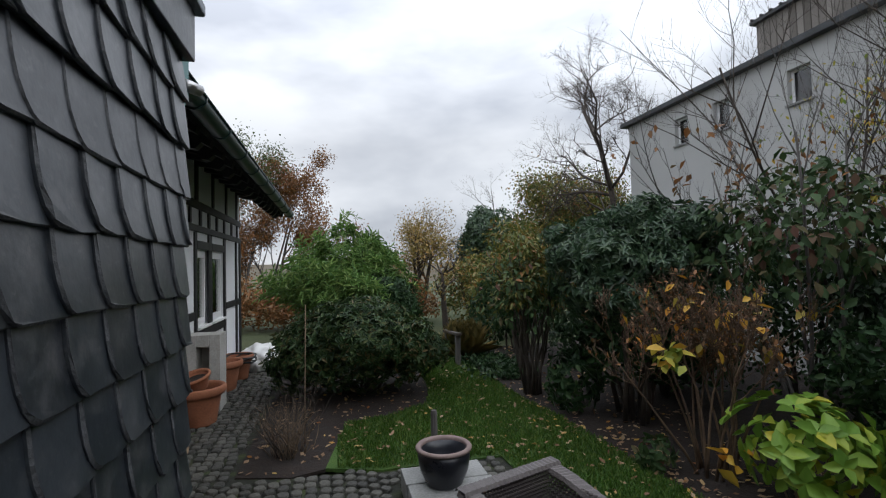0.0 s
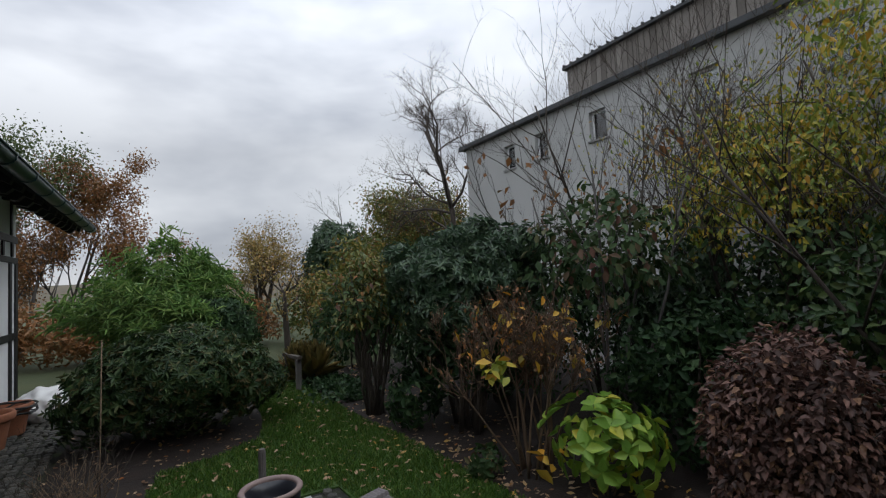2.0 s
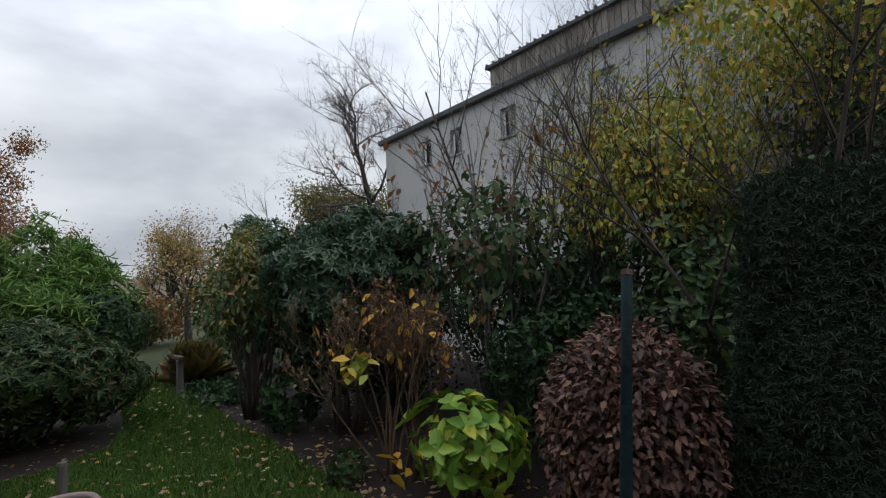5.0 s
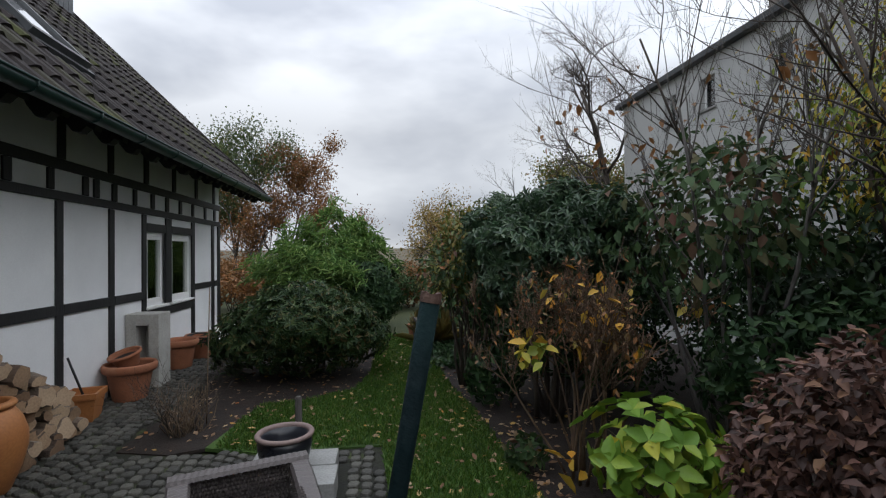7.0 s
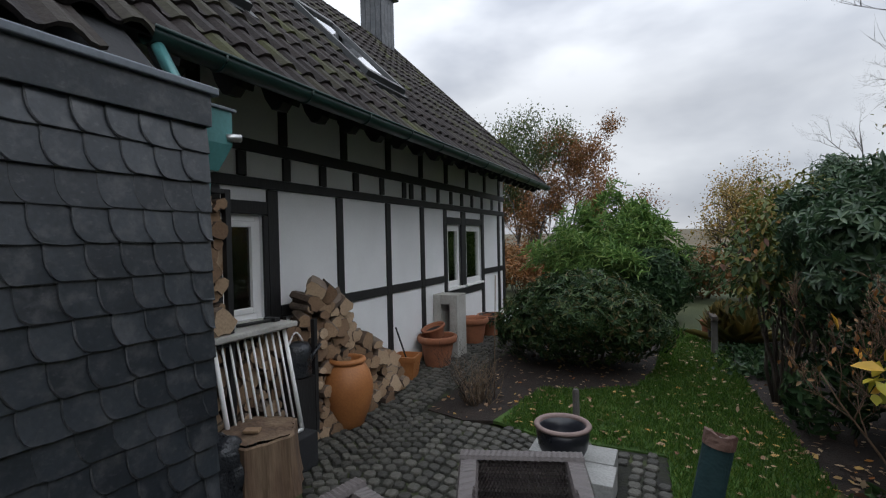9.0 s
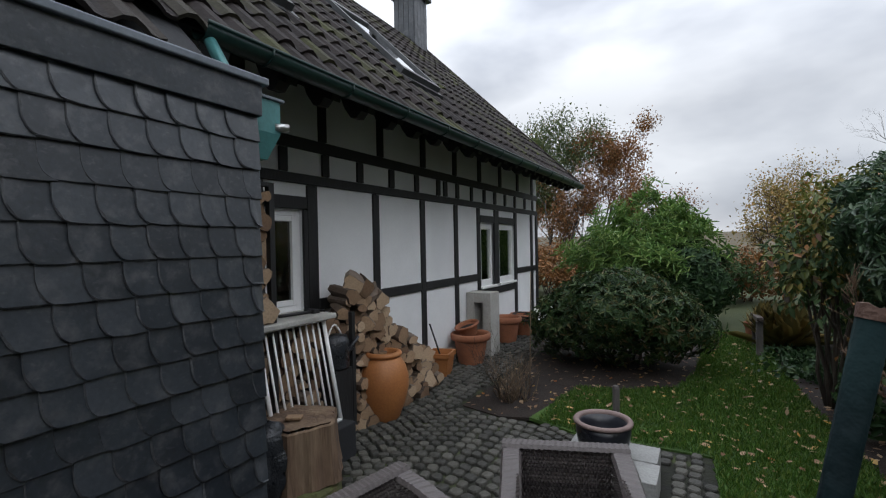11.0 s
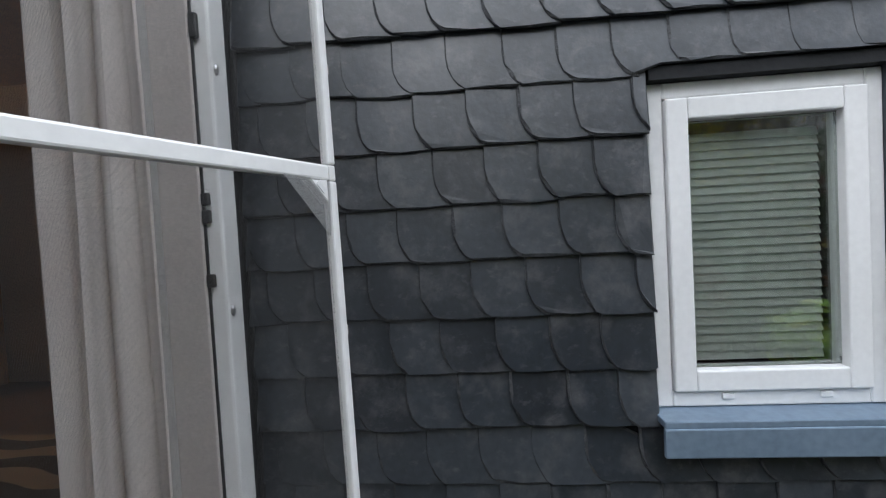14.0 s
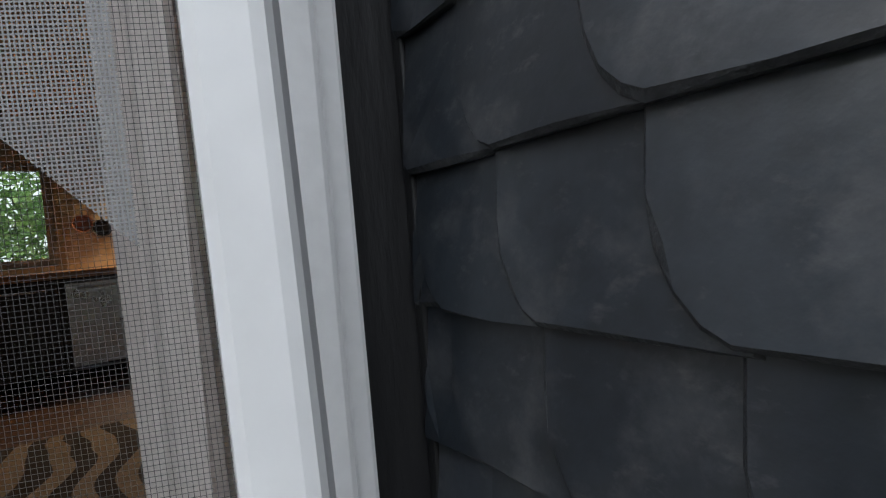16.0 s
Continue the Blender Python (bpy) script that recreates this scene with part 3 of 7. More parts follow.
# shaped rafter feet under the eaves
for k in range(20):
    y = 1.62 + k * 0.408
    bm = bmesh.new()
    prof = [(HX - 0.02, 3.02), (-1.36, 2.95), (-1.26, 2.86), (-1.20, 2.72), (-1.14, 2.64), (-1.08, 2.63), (-1.03, 2.68), (-0.97, 2.65), (-0.95, 2.72), (HX - 0.02, roof_z(HX) - 0.08)]
    a = [bm.verts.new((x, y, min(z, roof_z(x) - 0.10))) for x, z in prof]
    b = [bm.verts.new((x, y + 0.09, min(z, roof_z(x) - 0.10))) for x, z in prof]
    bm.faces.new(a)
    bm.faces.new(b[::-1])
    for i in range(len(a)):
        j = (i + 1) % len(a)
        bm.faces.new((a[j], a[i], b[i], b[j]))
    bmesh.ops.recalc_face_normals(bm, faces=bm.faces)
    part("rafter", bm, M_TIMBER, tf)


def slope_box(name, x_low, x_high, y0, y1, lift0, lift1, material_, parent=None, label="", bevel=0.0):
    """A slab lying along the roof slope, between lift0 and lift1 above it."""
    bm = bmesh.new()
    box(bm, 0, y0, lift0, (x_low - x_high) / math.cos(radians(44.4)), y1, lift1, bevel)
    bmesh.ops.transform(bm, matrix=Matrix.Translation((x_low, 0, roof_z(x_low))) @ Matrix.Rotation(radians(44.4), 4, "Y") @ Matrix.Diagonal((-1, 1, 1, 1)), verts=bm.verts)
    bmesh.ops.recalc_face_normals(bm, faces=bm.faces)
    return part(name, bm, material_, parent, label)


RIDGE_X = -4.42
tagged(slope_box("roof", -0.90, RIDGE_X, -2.0, 9.45, -0.09, -0.03, M_UNDER), "boarded roof slope under the tiles", "roof", kind="structure")
v = [(RIDGE_X, -2.0, roof_z(RIDGE_X) - 0.02), (RIDGE_X, 9.45, roof_z(RIDGE_X) - 0.02), (-7.9, 9.45, 2.75), (-7.9, -2.0, 2.75)]
v += [(x, y, z - 0.08) for x, y, z in v]
tagged(raw("roof_rear", v, [(0, 1, 2, 3), (7, 6, 5, 4), (0, 4, 5, 1), (1, 5, 6, 2), (2, 6, 7, 3), (3, 7, 4, 0)], M_TILE), "rear roof slope", "roof", kind="structure")
# gable triangle under the ridge
v = [(HX - 0.2, HY1 - 0.2, 2.9), (-7.1, HY1 - 0.2, 2.9), (RIDGE_X, HY1 - 0.2, roof_z(RIDGE_X) - 0.25)]
v += [(x, y + 0.2, z) for x, y, z in v]
tagged(raw("wall_gable_top", v, [(0, 1, 2), (5, 4, 3), (0, 3, 4, 1), (1, 4, 5, 2), (2, 5, 3, 0)], M_RENDER), "gable wall under the ridge", "wall", kind="structure")

# pantiles: one S-shaped piece per tile, rows up the slope
SKY = [(2.00, 2.80, -1.75, -2.95), (4.40, 5.25, -1.72, -2.92)]


def tile_block(rows, y_from, y_to):
    verts, faces = [], []
    w, pitch_len = 0.203, 0.335
    ca, sa = math.cos(radians(44.4)), math.sin(radians(44.4))
    for row in rows:
        s0 = row * pitch_len - 0.06
        n = int((y_to - y_from) / w)
        for k in range(n):
            y = y_from + k * w
            xm = -0.88 - (s0 + 0.2) * ca
            if any(a - 0.10 < y < b - 0.02 and d - 0.05 < xm < c + 0.05 for a, b, c, d in SKY):
                continue
            base = len(verts)
            jit = random.uniform(-0.004, 0.004)
            prof = [(0.0, 0.012), (0.035, 0.044), (0.075, 0.052), (0.115, 0.034), (0.15, 0.010), (0.185, 0.004), (0.213, 0.014)]
            for s, lift in ((s0, 0.028), (s0 + pitch_len + 0.03, 0.0)):
                for py, ph in prof:
                    h = ph + lift + jit - 0.02
                    verts.append((-0.88 - s * ca + h * sa, y + py, 2.74 + s * sa + h * ca))
            for py, ph in prof:
                h = ph - 0.02 + 0.006
                verts.append((-0.88 - s0 * ca + h * sa, y + py, 2.74 + s0 * sa + h * ca))
            m = len(prof)
            for i in range(m - 1):
                faces.append((base + i, base + i + 1, base + m + i + 1, base + m + i))
                faces.append((base + 2 * m + i, base + 2 * m + i + 1, base + i + 1, base + i))
    return verts, faces


v, f = tile_block(range(0, 15), -2.0, 9.40)
v2, f2 = tile_block(range(-1, 0), -2.0, 1.10)
f += [tuple(i + len(v) for i in q) for q in f2]
v += v2
roof_tiles = tagged(raw("roof_tiles", v, f, M_TILE, smooth=False), "dark brown concrete pantiles with patches of moss", "roof tiles", kind="stuff")
tagged(slope_box("roof_apron", -0.46, -0.90, -2.0, 1.28, -0.09, -0.03, M_UNDER), "boarded roof slope over the annex", "roof", kind="structure")
tubes("verge", [[((-0.86, 9.45, 2.77), 0.03), ((RIDGE_X, 9.45, roof_z(RIDGE_X) + 0.03), 0.03)]], M_TILE)
tagged(bpy.data.objects["verge"], "dark verge edge of the roof", "roof", kind="structure")

# gutter with brackets, box head and downpipe
gut = empty("gutter", "dark green half-round gutter along the eaves", "gutter")
bm = bmesh.new()
prev = None
for y in np.linspace(1.36, 9.47, 40):
    col = [bm.verts.new((-0.83 + r * math.cos(a), y, 2.715 + r * math.sin(a))) for r, rng_a in ((0.072, range(0, 9)), (0.066, range(8, -1, -1))) for a in [math.pi + math.pi * q / 8 for q in rng_a]]
    if prev:
        for i in range(len(col)):
            j = (i + 1) % len(col)
            bm.faces.new((prev[i], prev[j], col[j], col[i]))
    prev = col
part("channel", bm, M_GUTTER, gut, smooth=True)
tubes("bead", [[((-0.757, 1.36, 2.718), 0.010), ((-0.757, 9.47, 2.718), 0.010)]], M_GUTTER, gut, 8)
for k in range(12):
    y = 1.75 + k * 0.68
    tubes("bracket", [[((-0.83 + 0.076 * math.cos(math.pi + math.pi * q / 8), y, 2.715 + 0.076 * math.sin(math.pi + math.pi * q / 8)), 0.008) for q in range(9)]], M_GUTTER, gut, 4)
head = empty("rainwater_hopper", "green rainwater hopper and downpipe on the annex corner", "downpipe")
bm = bmesh.new()
lower = [(-0.44, 1.33), (-0.44, 1.42), (-0.55, 1.42), (-0.55, 1.33)]
upper = [(-0.405, 1.335), (-0.405, 1.47), (-0.60, 1.47), (-0.60, 1.335)]
rings_h = [[bm.verts.new((x, y, z)) for x, y in ring] for ring, z in ((lower, 2.02), (upper, 2.14), (upper, 2.29))]
for a, b in zip(rings_h, rings_h[1:]):
    for i in range(4):
        bm.faces.new((a[i], a[(i + 1) % 4], b[(i + 1) % 4], b[i]))
bm.faces.new(rings_h[0])
bm.faces.new(rings_h[2])
bmesh.ops.recalc_face_normals(bm, faces=bm.faces)
M_HOPPER = material("teal_painted_metal", [(0.3, (0.05, 0.17, 0.17)), (0.7, (0.08, 0.23, 0.23))], scale=3, rough=0.45, bump=0.05)
part("hopper", bm, M_HOPPER, head)
boxed("hopper_lid", -0.62, 1.33, 2.291, -0.395, 1.49, 2.305, M_LEAD, head, 0.003)
tubes("downpipe", [[((-0.49, 1.375, 2.03), 0.032), ((-0.49, 1.375, 1.92), 0.032), ((-0.55, 1.365, 1.78), 0.032), ((-0.60, 1.36, 1.5), 0.035), ((-0.60, 1.36, 0.0), 0.035)]], M_HOPPER, head, 10)
tubes("overflow_pipe", [[((-0.41, 1.44, 2.17), 0.018), ((-0.385, 1.50, 2.175), 0.018)]], M_STEEL, head, 10, "pale grey overflow pipe")
tubes("feed_pipe", [[((-0.82, 1.40, 2.66), 0.030), ((-0.66, 1.40, 2.42), 0.030), ((-0.53, 1.40, 2.30), 0.030)]], M_HOPPER, head, 10)

# chimney clad in slate
chim = empty("chimney", "slate-clad chimney with a dark cap on the roof ridge", "chimney")
CX, CY = -4.42, 8.85
boxed("shaft", CX - 0.26, CY - 0.26, 5.4, CX + 0.26, CY + 0.26, 7.10, M_SLATE, chim, 0.01)
boxed("cap", CX - 0.36, CY - 0.36, 7.10, CX + 0.36, CY + 0.36, 7.20, M_SLATE, chim, 0.02)
boxed("flue_cover", CX - 0.20, CY - 0.20, 7.20, CX + 0.20, CY + 0.20, 7.42, M_SLATE, chim, 0.02)
chim_slates = []
for row in range(8):
    for k in range(4):
        z = 5.85 + row * 0.155
        y = CY - 0.26 + k * 0.13
        chim_slates.append((CX + 0.262, y, z))
for x, y, z in chim_slates:
    boxed("slate", x, y + 0.004, z + 0.006, x + 0.012, y + 0.126, z + 0.165, M_SLATE, chim)
    boxed("slate", CX - 0.26 + (y - CY + 0.26) + 0.004, CY - 0.274, z + 0.006, CX - 0.26 + (y - CY + 0.26) + 0.126, CY - 0.262, z + 0.165, M_SLATE, chim)

# roof windows
for ya, yb, xa, xb in SKY:
    sk = empty("roof_window", "dark-framed sloping roof window reflecting the sky", "roof window", group="roof windows")
    slope_box("flashing", xa + 0.05, xb - 0.05, ya - 0.05, yb + 0.05, -0.02, 0.035, M_ROOFEDGE, sk)
    slope_box("frame_side", xa, xb, ya, ya + 0.07, 0.036, 0.10, M_ROOFEDGE, sk)
    slope_box("frame_side", xa, xb, yb - 0.07, yb, 0.036, 0.10, M_ROOFEDGE, sk)
    slope_box("frame_rail", xa, xa - 0.06, ya + 0.071, yb - 0.071, 0.036, 0.10, M_ROOFEDGE, sk)
    slope_box("frame_rail", xb + 0.10, xb, ya + 0.071, yb - 0.071, 0.036, 0.10, M_ROOFEDGE, sk)
    slope_box("pane", xa - 0.061, xb + 0.101, ya + 0.071, yb - 0.071, 0.05, 0.07, glass_material("roof_glass", (0.3, 0.33, 0.35), 0.03, 0.85), sk)


# ---- windows ----
def frame_bars(parent, x0, x1, y0, y1, z0, z1, w, material_, name, label=""):
    boxed(name, x0, y0, z0, x1, y0 + w, z1, material_, parent, 0.004, label)
    boxed(name, x0, y1 - w, z0, x1, y1, z1, material_, parent, 0.004, label)
    boxed(name, x0, y0 + w + 0.0005, z0, x1, y1 - w - 0.0005, z0 + w, material_, parent, 0.004, label)
    boxed(name, x0, y0 + w + 0.0005, z1 - w, x1, y1 - w - 0.0005, z1, material_, parent, 0.004, label)


win = tagged(empty("window_1", "white plastic window with closed pale blinds in the slate wall", "window"), kind="structure")
fx = SX - 0.022
frame_bars(win, fx - 0.06, fx, WY0 + 0.003, WY1 - 0.028, WZ0 + 0.005, WZ1 - 0.03, 0.034, M_PVC, "window_frame")
frame_bars(win, fx - 0.045, fx + 0.012, WY0 + 0.039, WY1 - 0.064, WZ0 + 0.041, WZ1 - 0.066, 0.046, M_PVC, "sash")
GP = boxed("pane", fx - 0.02, WY0 + 0.086, WZ0 + 0.088, fx - 0.012, WY1 - 0.111, WZ1 - 0.113, M_GLASS, win)
GP.visible_shadow = False
M_BLIND = material("pale_blind_slat", [(0.3, (0.88, 0.88, 0.86)), (0.7, (0.92, 0.92, 0.90))], scale=6, rough=0.5, bump=0.0)
for k in range(26):
    z = WZ0 + 0.094 + k * 0.0196
    bm = box(bmesh.new(), fx - 0.048, WY0 + 0.09, z, fx - 0.045, WY1 - 0.124, z + 0.0203, 0.0)
    bmesh.ops.transform(bm, matrix=Matrix.Translation((fx - 0.046, 0, z)) @ Matrix.Rotation(radians(-24), 4, "Y") @ Matrix.Translation((-fx + 0.046, 0, -z)), verts=bm.verts)
    part("blind_slat", bm, M_BLIND, win)
# added dark sheet in place of the unlit room behind the slats
boxed("blind_backing", fx - 0.10, WY0 + 0.06, WZ0 + 0.06, fx - 0.09, WY1 - 0.12, WZ1 - 0.09, M_DARKROOM, win)
boxed("reveal", SX - 0.115, WY1 - 0.026, WZ0 + 0.004, SX + 0.004, WY1 - 0.002, WZ1 - 0.004, M_LEAD, win, 0.002, "grey metal lined reveal")
# head strip coloured near-black for the shadow at the window top
boxed("reveal", SX - 0.115, WY0 + 0.003, WZ1 - 0.028, SX + 0.002, WY1 - 0.027, WZ1 - 0.002, M_UNDER, win)
boxed("window_sill", SX - 0.08, WY0 - 0.01, WZ0 - 0.012, SX + 0.055, WY1 + 0.008, WZ0 + 0.004, M_SILL, win, 0.003, "blue-grey metal sill")
boxed("sill_front", SX + 0.045, WY0 - 0.011, WZ0 - 0.072, SX + 0.058, WY1 + 0.009, WZ0 - 0.011, M_SILL, win, 0.003, "blue-grey metal sill")
for y in (0.03, 0.23):
    boxed("drain_cap", fx, y, WZ0 + 0.022, fx + 0.006, y + 0.026, WZ0 + 0.034, M_PVC, win, 0.002)


def house_window(name, label, y0, y1, z0, z1, sill=True):
    w = tagged(empty(name, label, "window"), kind="structure")
    x = HX - 0.03
    frame_bars(w, x - 0.06, x, y0 + 0.003, y1 - 0.003, z0 + 0.003, z1 - 0.003, 0.05, M_PVC, "window_frame")
    frame_bars(w, x - 0.05, x + 0.012, y0 + 0.055, y1 - 0.055, z0 + 0.055, z1 - 0.055, 0.045, M_PVC, "sash")
    g_ = boxed("pane", x - 0.025, y0 + 0.101, z0 + 0.101, x - 0.017, y1 - 0.101, z1 - 0.101, M_GLASS, w)
    g_.visible_shadow = False
    if sill:
        boxed("window_sill", x - 0.02, y0 - 0.02, z0 - 0.03, HX + 0.05, y1 + 0.02, z0 + 0.001, M_WHITE_METAL, w, 0.004, "white sill")
    return w


house_window("window_2", "narrow white window beside the wood store", W1[0], W1[1], W1[2], W1[3])
house_window("window_3", "white casement window in the half-timbered wall", W2[0], 7.055, W2[2], W2[3])
house_window("window_4", "white casement window in the half-timbered wall", 7.245, W2[1], W2[2], W2[3])

# ---- neighbouring building ----
nb = empty("apartment_building", "grey-white rendered neighbouring building with a timber-clad top storey", "building")
BX = 6.40
NW = [(7.30, 7.64, 3.82, 4.32), (6.36, 6.70, 3.82, 4.32), (5.0, 5.35, 3.82, 4.32), (3.2, 3.6, 3.75, 4.3), (1.7, 2.1, 3.75, 4.3), (8.45, 9.0, 2.25, 2.80), (5.6, 6.2, 1.2, 2.3), (3.2, 3.8, 1.2, 2.3)]
wb = wall_with_hole("wall", BX, BX + 0.3, -6.0, 9.05, -0.6, 4.60, NW, M_FACADE, "")
for key in ("label", "category", "kind"):
    if key in wb:
        del wb[key]
wb.parent = nb
boxed("wall", BX + 0.301, 8.75, -0.6, 15.0, 9.05, 4.60, M_FACADE, nb)
boxed("roof", BX - 0.12, -6.1, 4.601, 15.0, 9.2, 4.70, M_ROOFEDGE, nb, 0.01, "dark flat roof edge")
# added slab and wall, coloured dark so the neighbour's windows look unlit
boxed("floor_slab", BX + 0.31, -5.9, 1.0, 14.9, 8.7, 1.1, M_DARKROOM, nb)
boxed("inner_wall", BX + 1.6, -5.9, 1.11, BX + 1.7, 8.7, 4.59, M_DARKROOM, nb)
for y0, y1, z0, z1 in NW:
    pn = boxed("window", BX + 0.10, y0 + 0.035, z0 + 0.035, BX + 0.11, y1 - 0.035, z1 - 0.035, M_GLASS, nb, 0, "small dark window in a recess")
    frame_bars(pn, BX + 0.08, BX + 0.14, y0 + 0.002, y1 - 0.002, z0 + 0.002, z1 - 0.002, 0.032, M_PVC, "window_frame")
    boxed("window_sill", BX - 0.03, y0 - 0.03, z0 - 0.03, BX + 0.08, y1 + 0.03, z0 + 0.001, M_SLAB, pn)
boxed("top_storey", 8.85, -6.0, 4.701, 14.5, 7.95, 6.55, M_CLAD, nb)
for k in range(100):
    y = 7.93 - k * 0.14
    boxed("board", 8.80, y - 0.125, 4.72, 8.845, y, 6.58, M_CLAD, nb)
for k in range(44):
    x = 8.82 + k * 0.13
    boxed("board", x, 7.951, 4.72, x + 0.115, 7.985, 6.58, M_CLAD, nb)
boxed("roof_edge", 8.70, -6.1, 6.581, 14.6, 8.05, 6.66, M_ROOFEDGE, nb, 0.01, "dark roof edge over the cladding")
for k in range(60):
    y = 7.98 - k * 0.22
    tubes("roof_ridge", [[((8.68, y, 6.67), 0.03), ((9.6, y, 6.69), 0.03)]], M_ROOFEDGE, nb, 6)

# ---- plants ----
def shell_points(rng, n, centre, radii, lump=0.18, depth=0.35, low=-0.75, freq=2.2):
    """Points in the outer part of a lumpy rounded crown, and the outward ways there."""
    d = rng.normal(size=(n * 2, 3))
    d /= np.linalg.norm(d, axis=1, keepdims=True)
    d = d[d[:, 2] > low][:n]
    k = np.array([1 + lump * noise.noise(Vector(v) * freq + Vector(centre)) + 0.5 * lump * noise.noise(Vector(v) * freq * 2.7 + Vector(centre)) for v in d])
    k *= 1 - depth * rng.random(len(d)) ** 2
    r = np.array(radii)
    pts = np.array(centre) + d * r * k[:, None]
    nrm = d / r
    nrm /= np.linalg.norm(nrm, axis=1, keepdims=True)
    return pts, nrm


def clump_points(rng, count, c, rad, opt):
    """Crown points gathered in uneven clumps, so that the outline is broken and gaps show."""
    k = opt.get("clumps", 0)
    if not k:
        return shell_points(rng, count, c, rad, opt.get("lump", 0.2), opt.get("depth", 0.4), opt.get("low", -0.75), opt.get("freq", 2.2))
    cs, _ = shell_points(rng, k, c, np.array(rad) * opt.get("inset", 0.72), 0.35, 0.45, opt.get("low", -0.75))
    P_, N_ = [], []
    for q in cs:
        f = rng.uniform(0.26, 0.46) * opt.get("size", 1.0)
        p, n = shell_points(rng, max(count // k, 4), q, np.array(rad) * f, 0.35, 0.45, -0.6, 2.5)
        P_.append(p)
        N_.append(n)
    return np.concatenate(P_), np.concatenate(N_)


def whorls(rng, pts, nrm, per, tilt=0.55):
    """Leaf starts, ways and upper sides for rosettes of leaves round each point."""
    n = len(pts)
    ref = np.where(np.abs(nrm[:, 2:3]) < 0.9, np.array([[0, 0, 1.0]]), np.array([[1.0, 0, 0]]))
    s = np.cross(nrm, ref)
    s /= np.linalg.norm(s, axis=1, keepdims=True)
    u = np.cross(nrm, s)
    a0 = rng.random(n) * 6.28
    C, A, U = [], [], []
    for k in range(per):
        a = a0 + 6.283 * k / per + rng.normal(size=n) * 0.2
        way = s * np.cos(a)[:, None] + u * np.sin(a)[:, None]
        t = tilt + rng.normal(size=(n, 1)) * 0.2
        C.append(pts)
        A.append(way + nrm * t)
        U.append(nrm + 0.15 * rng.normal(size=(n, 3)))
    return np.concatenate(C), np.concatenate(A), np.concatenate(U)


def scatter_ways(rng, nrm, out=0.7, jitter=0.7, droop=0.3):
    a = nrm * out + rng.normal(size=nrm.shape) * jitter
    a[:, 2] -= droop
    u = np.array([0, 0, 1.0]) + 0.6 * nrm + rng.normal(size=nrm.shape) * 0.35
    return a, u


def branch_tree(rng, base, height, radius, levels=4, kids=4, lean=(0, 0), spread=0.6, first=0.35, ratio=0.62, wiggle=0.12, up=0.15):
    """Paths of a tapered branching tree, and the ends of its twigs."""
    paths, tips = [], []

    def grow(p, d, length, r, level):
        n = 5 if level < 2 else 4
        pts, q, way = [(Vector(p), r)], Vector(p), Vector(d).normalized()
        for i in range(n):
            way = (way + Vector(rng.normal(size=3)) * wiggle + Vector((0, 0, up * 0.3))).normalized()
            q = q + way * (length / n)
            pts.append((q.copy(), r * (1 - 0.75 * (i + 1) / n) if level else r * (1 - 0.6 * (i + 1) / n)))
        paths.append(pts)
        if level >= levels:
            tips.extend(x for x, _ in pts[1:])
            return
        for _ in range(kids + (1 if level == 0 else 0)):
            t = first + (1 - first) * rng.random() if level == 0 else 0.25 + 0.75 * rng.random()
            i = min(int(t * n), n - 1)
            s = pts[i][0].lerp(pts[i + 1][0], t * n - i)
            side = Vector(rng.normal(size=3))
            side = (side - side.dot(way) * way).normalized()
            nd = (way * (1 - spread) + side * spread + Vector((0, 0, up))).normalized()
            grow(s, nd, length * ratio * rng.uniform(0.7, 1.15), max(pts[i][1] * 0.6, 0.0015), level + 1)

    grow(base, (lean[0], lean[1], 1), height, radius, 0)
    return paths, tips


def stems(rng, base, n, height, r, spread, reach=0.15):
    out = []
    for _ in range(n):
        a = rng.random() * 6.28
        x, y = base[0] + reach * rng.random() * math.cos(a), base[1] + reach * rng.random() * math.sin(a)
        h, s = height * rng.uniform(0.7, 1.1), spread * rng.uniform(0.3, 1.0)
        p = []
        for i in range(6):
            t = i / 5
            p.append(((x + s * t ** 1.5 * math.cos(a) + 0.03 * rng.normal(), y + s * t ** 1.5 * math.sin(a) + 0.03 * rng.normal(), base[2] + h * t), r * (1 - 0.7 * t)))
        p[0] = ((x, y, base[2] - 0.02), r)
        out.append(p)
    return out


G_RHODO = leaf_material("rhododendron_leaf", [(0.0, (0.015, 0.034, 0.013)), (0.5, (0.032, 0.066, 0.02)), (0.8, (0.07, 0.105, 0.034)), (1.0, (0.12, 0.09, 0.038))], rough=0.5, spec=0.25)
G_LAUREL = leaf_material("laurel_leaf", [(0.0, (0.02, 0.046, 0.022)), (0.6, (0.045, 0.092, 0.042)), (1.0, (0.095, 0.145, 0.07))], rough=0.36, spec=0.5)
G_FEATHER = leaf_material("bamboo_leaf", [(0.0, (0.07, 0.15, 0.035)), (0.6, (0.15, 0.27, 0.06)), (1.0, (0.27, 0.37, 0.11))])
G_YELLOWGREEN = leaf_material("yellow_green_leaf", [(0.0, (0.06, 0.09, 0.02)), (0.5, (0.13, 0.15, 0.03)), (0.8, (0.24, 0.19, 0.04)), (1.0, (0.25, 0.10, 0.03))])
G_YELLOW = leaf_material("yellow_leaf", [(0.0, (0.10, 0.18, 0.025)), (0.4, (0.24, 0.28, 0.035)), (0.8, (0.48, 0.38, 0.04)), (1.0, (0.52, 0.26, 0.03))])
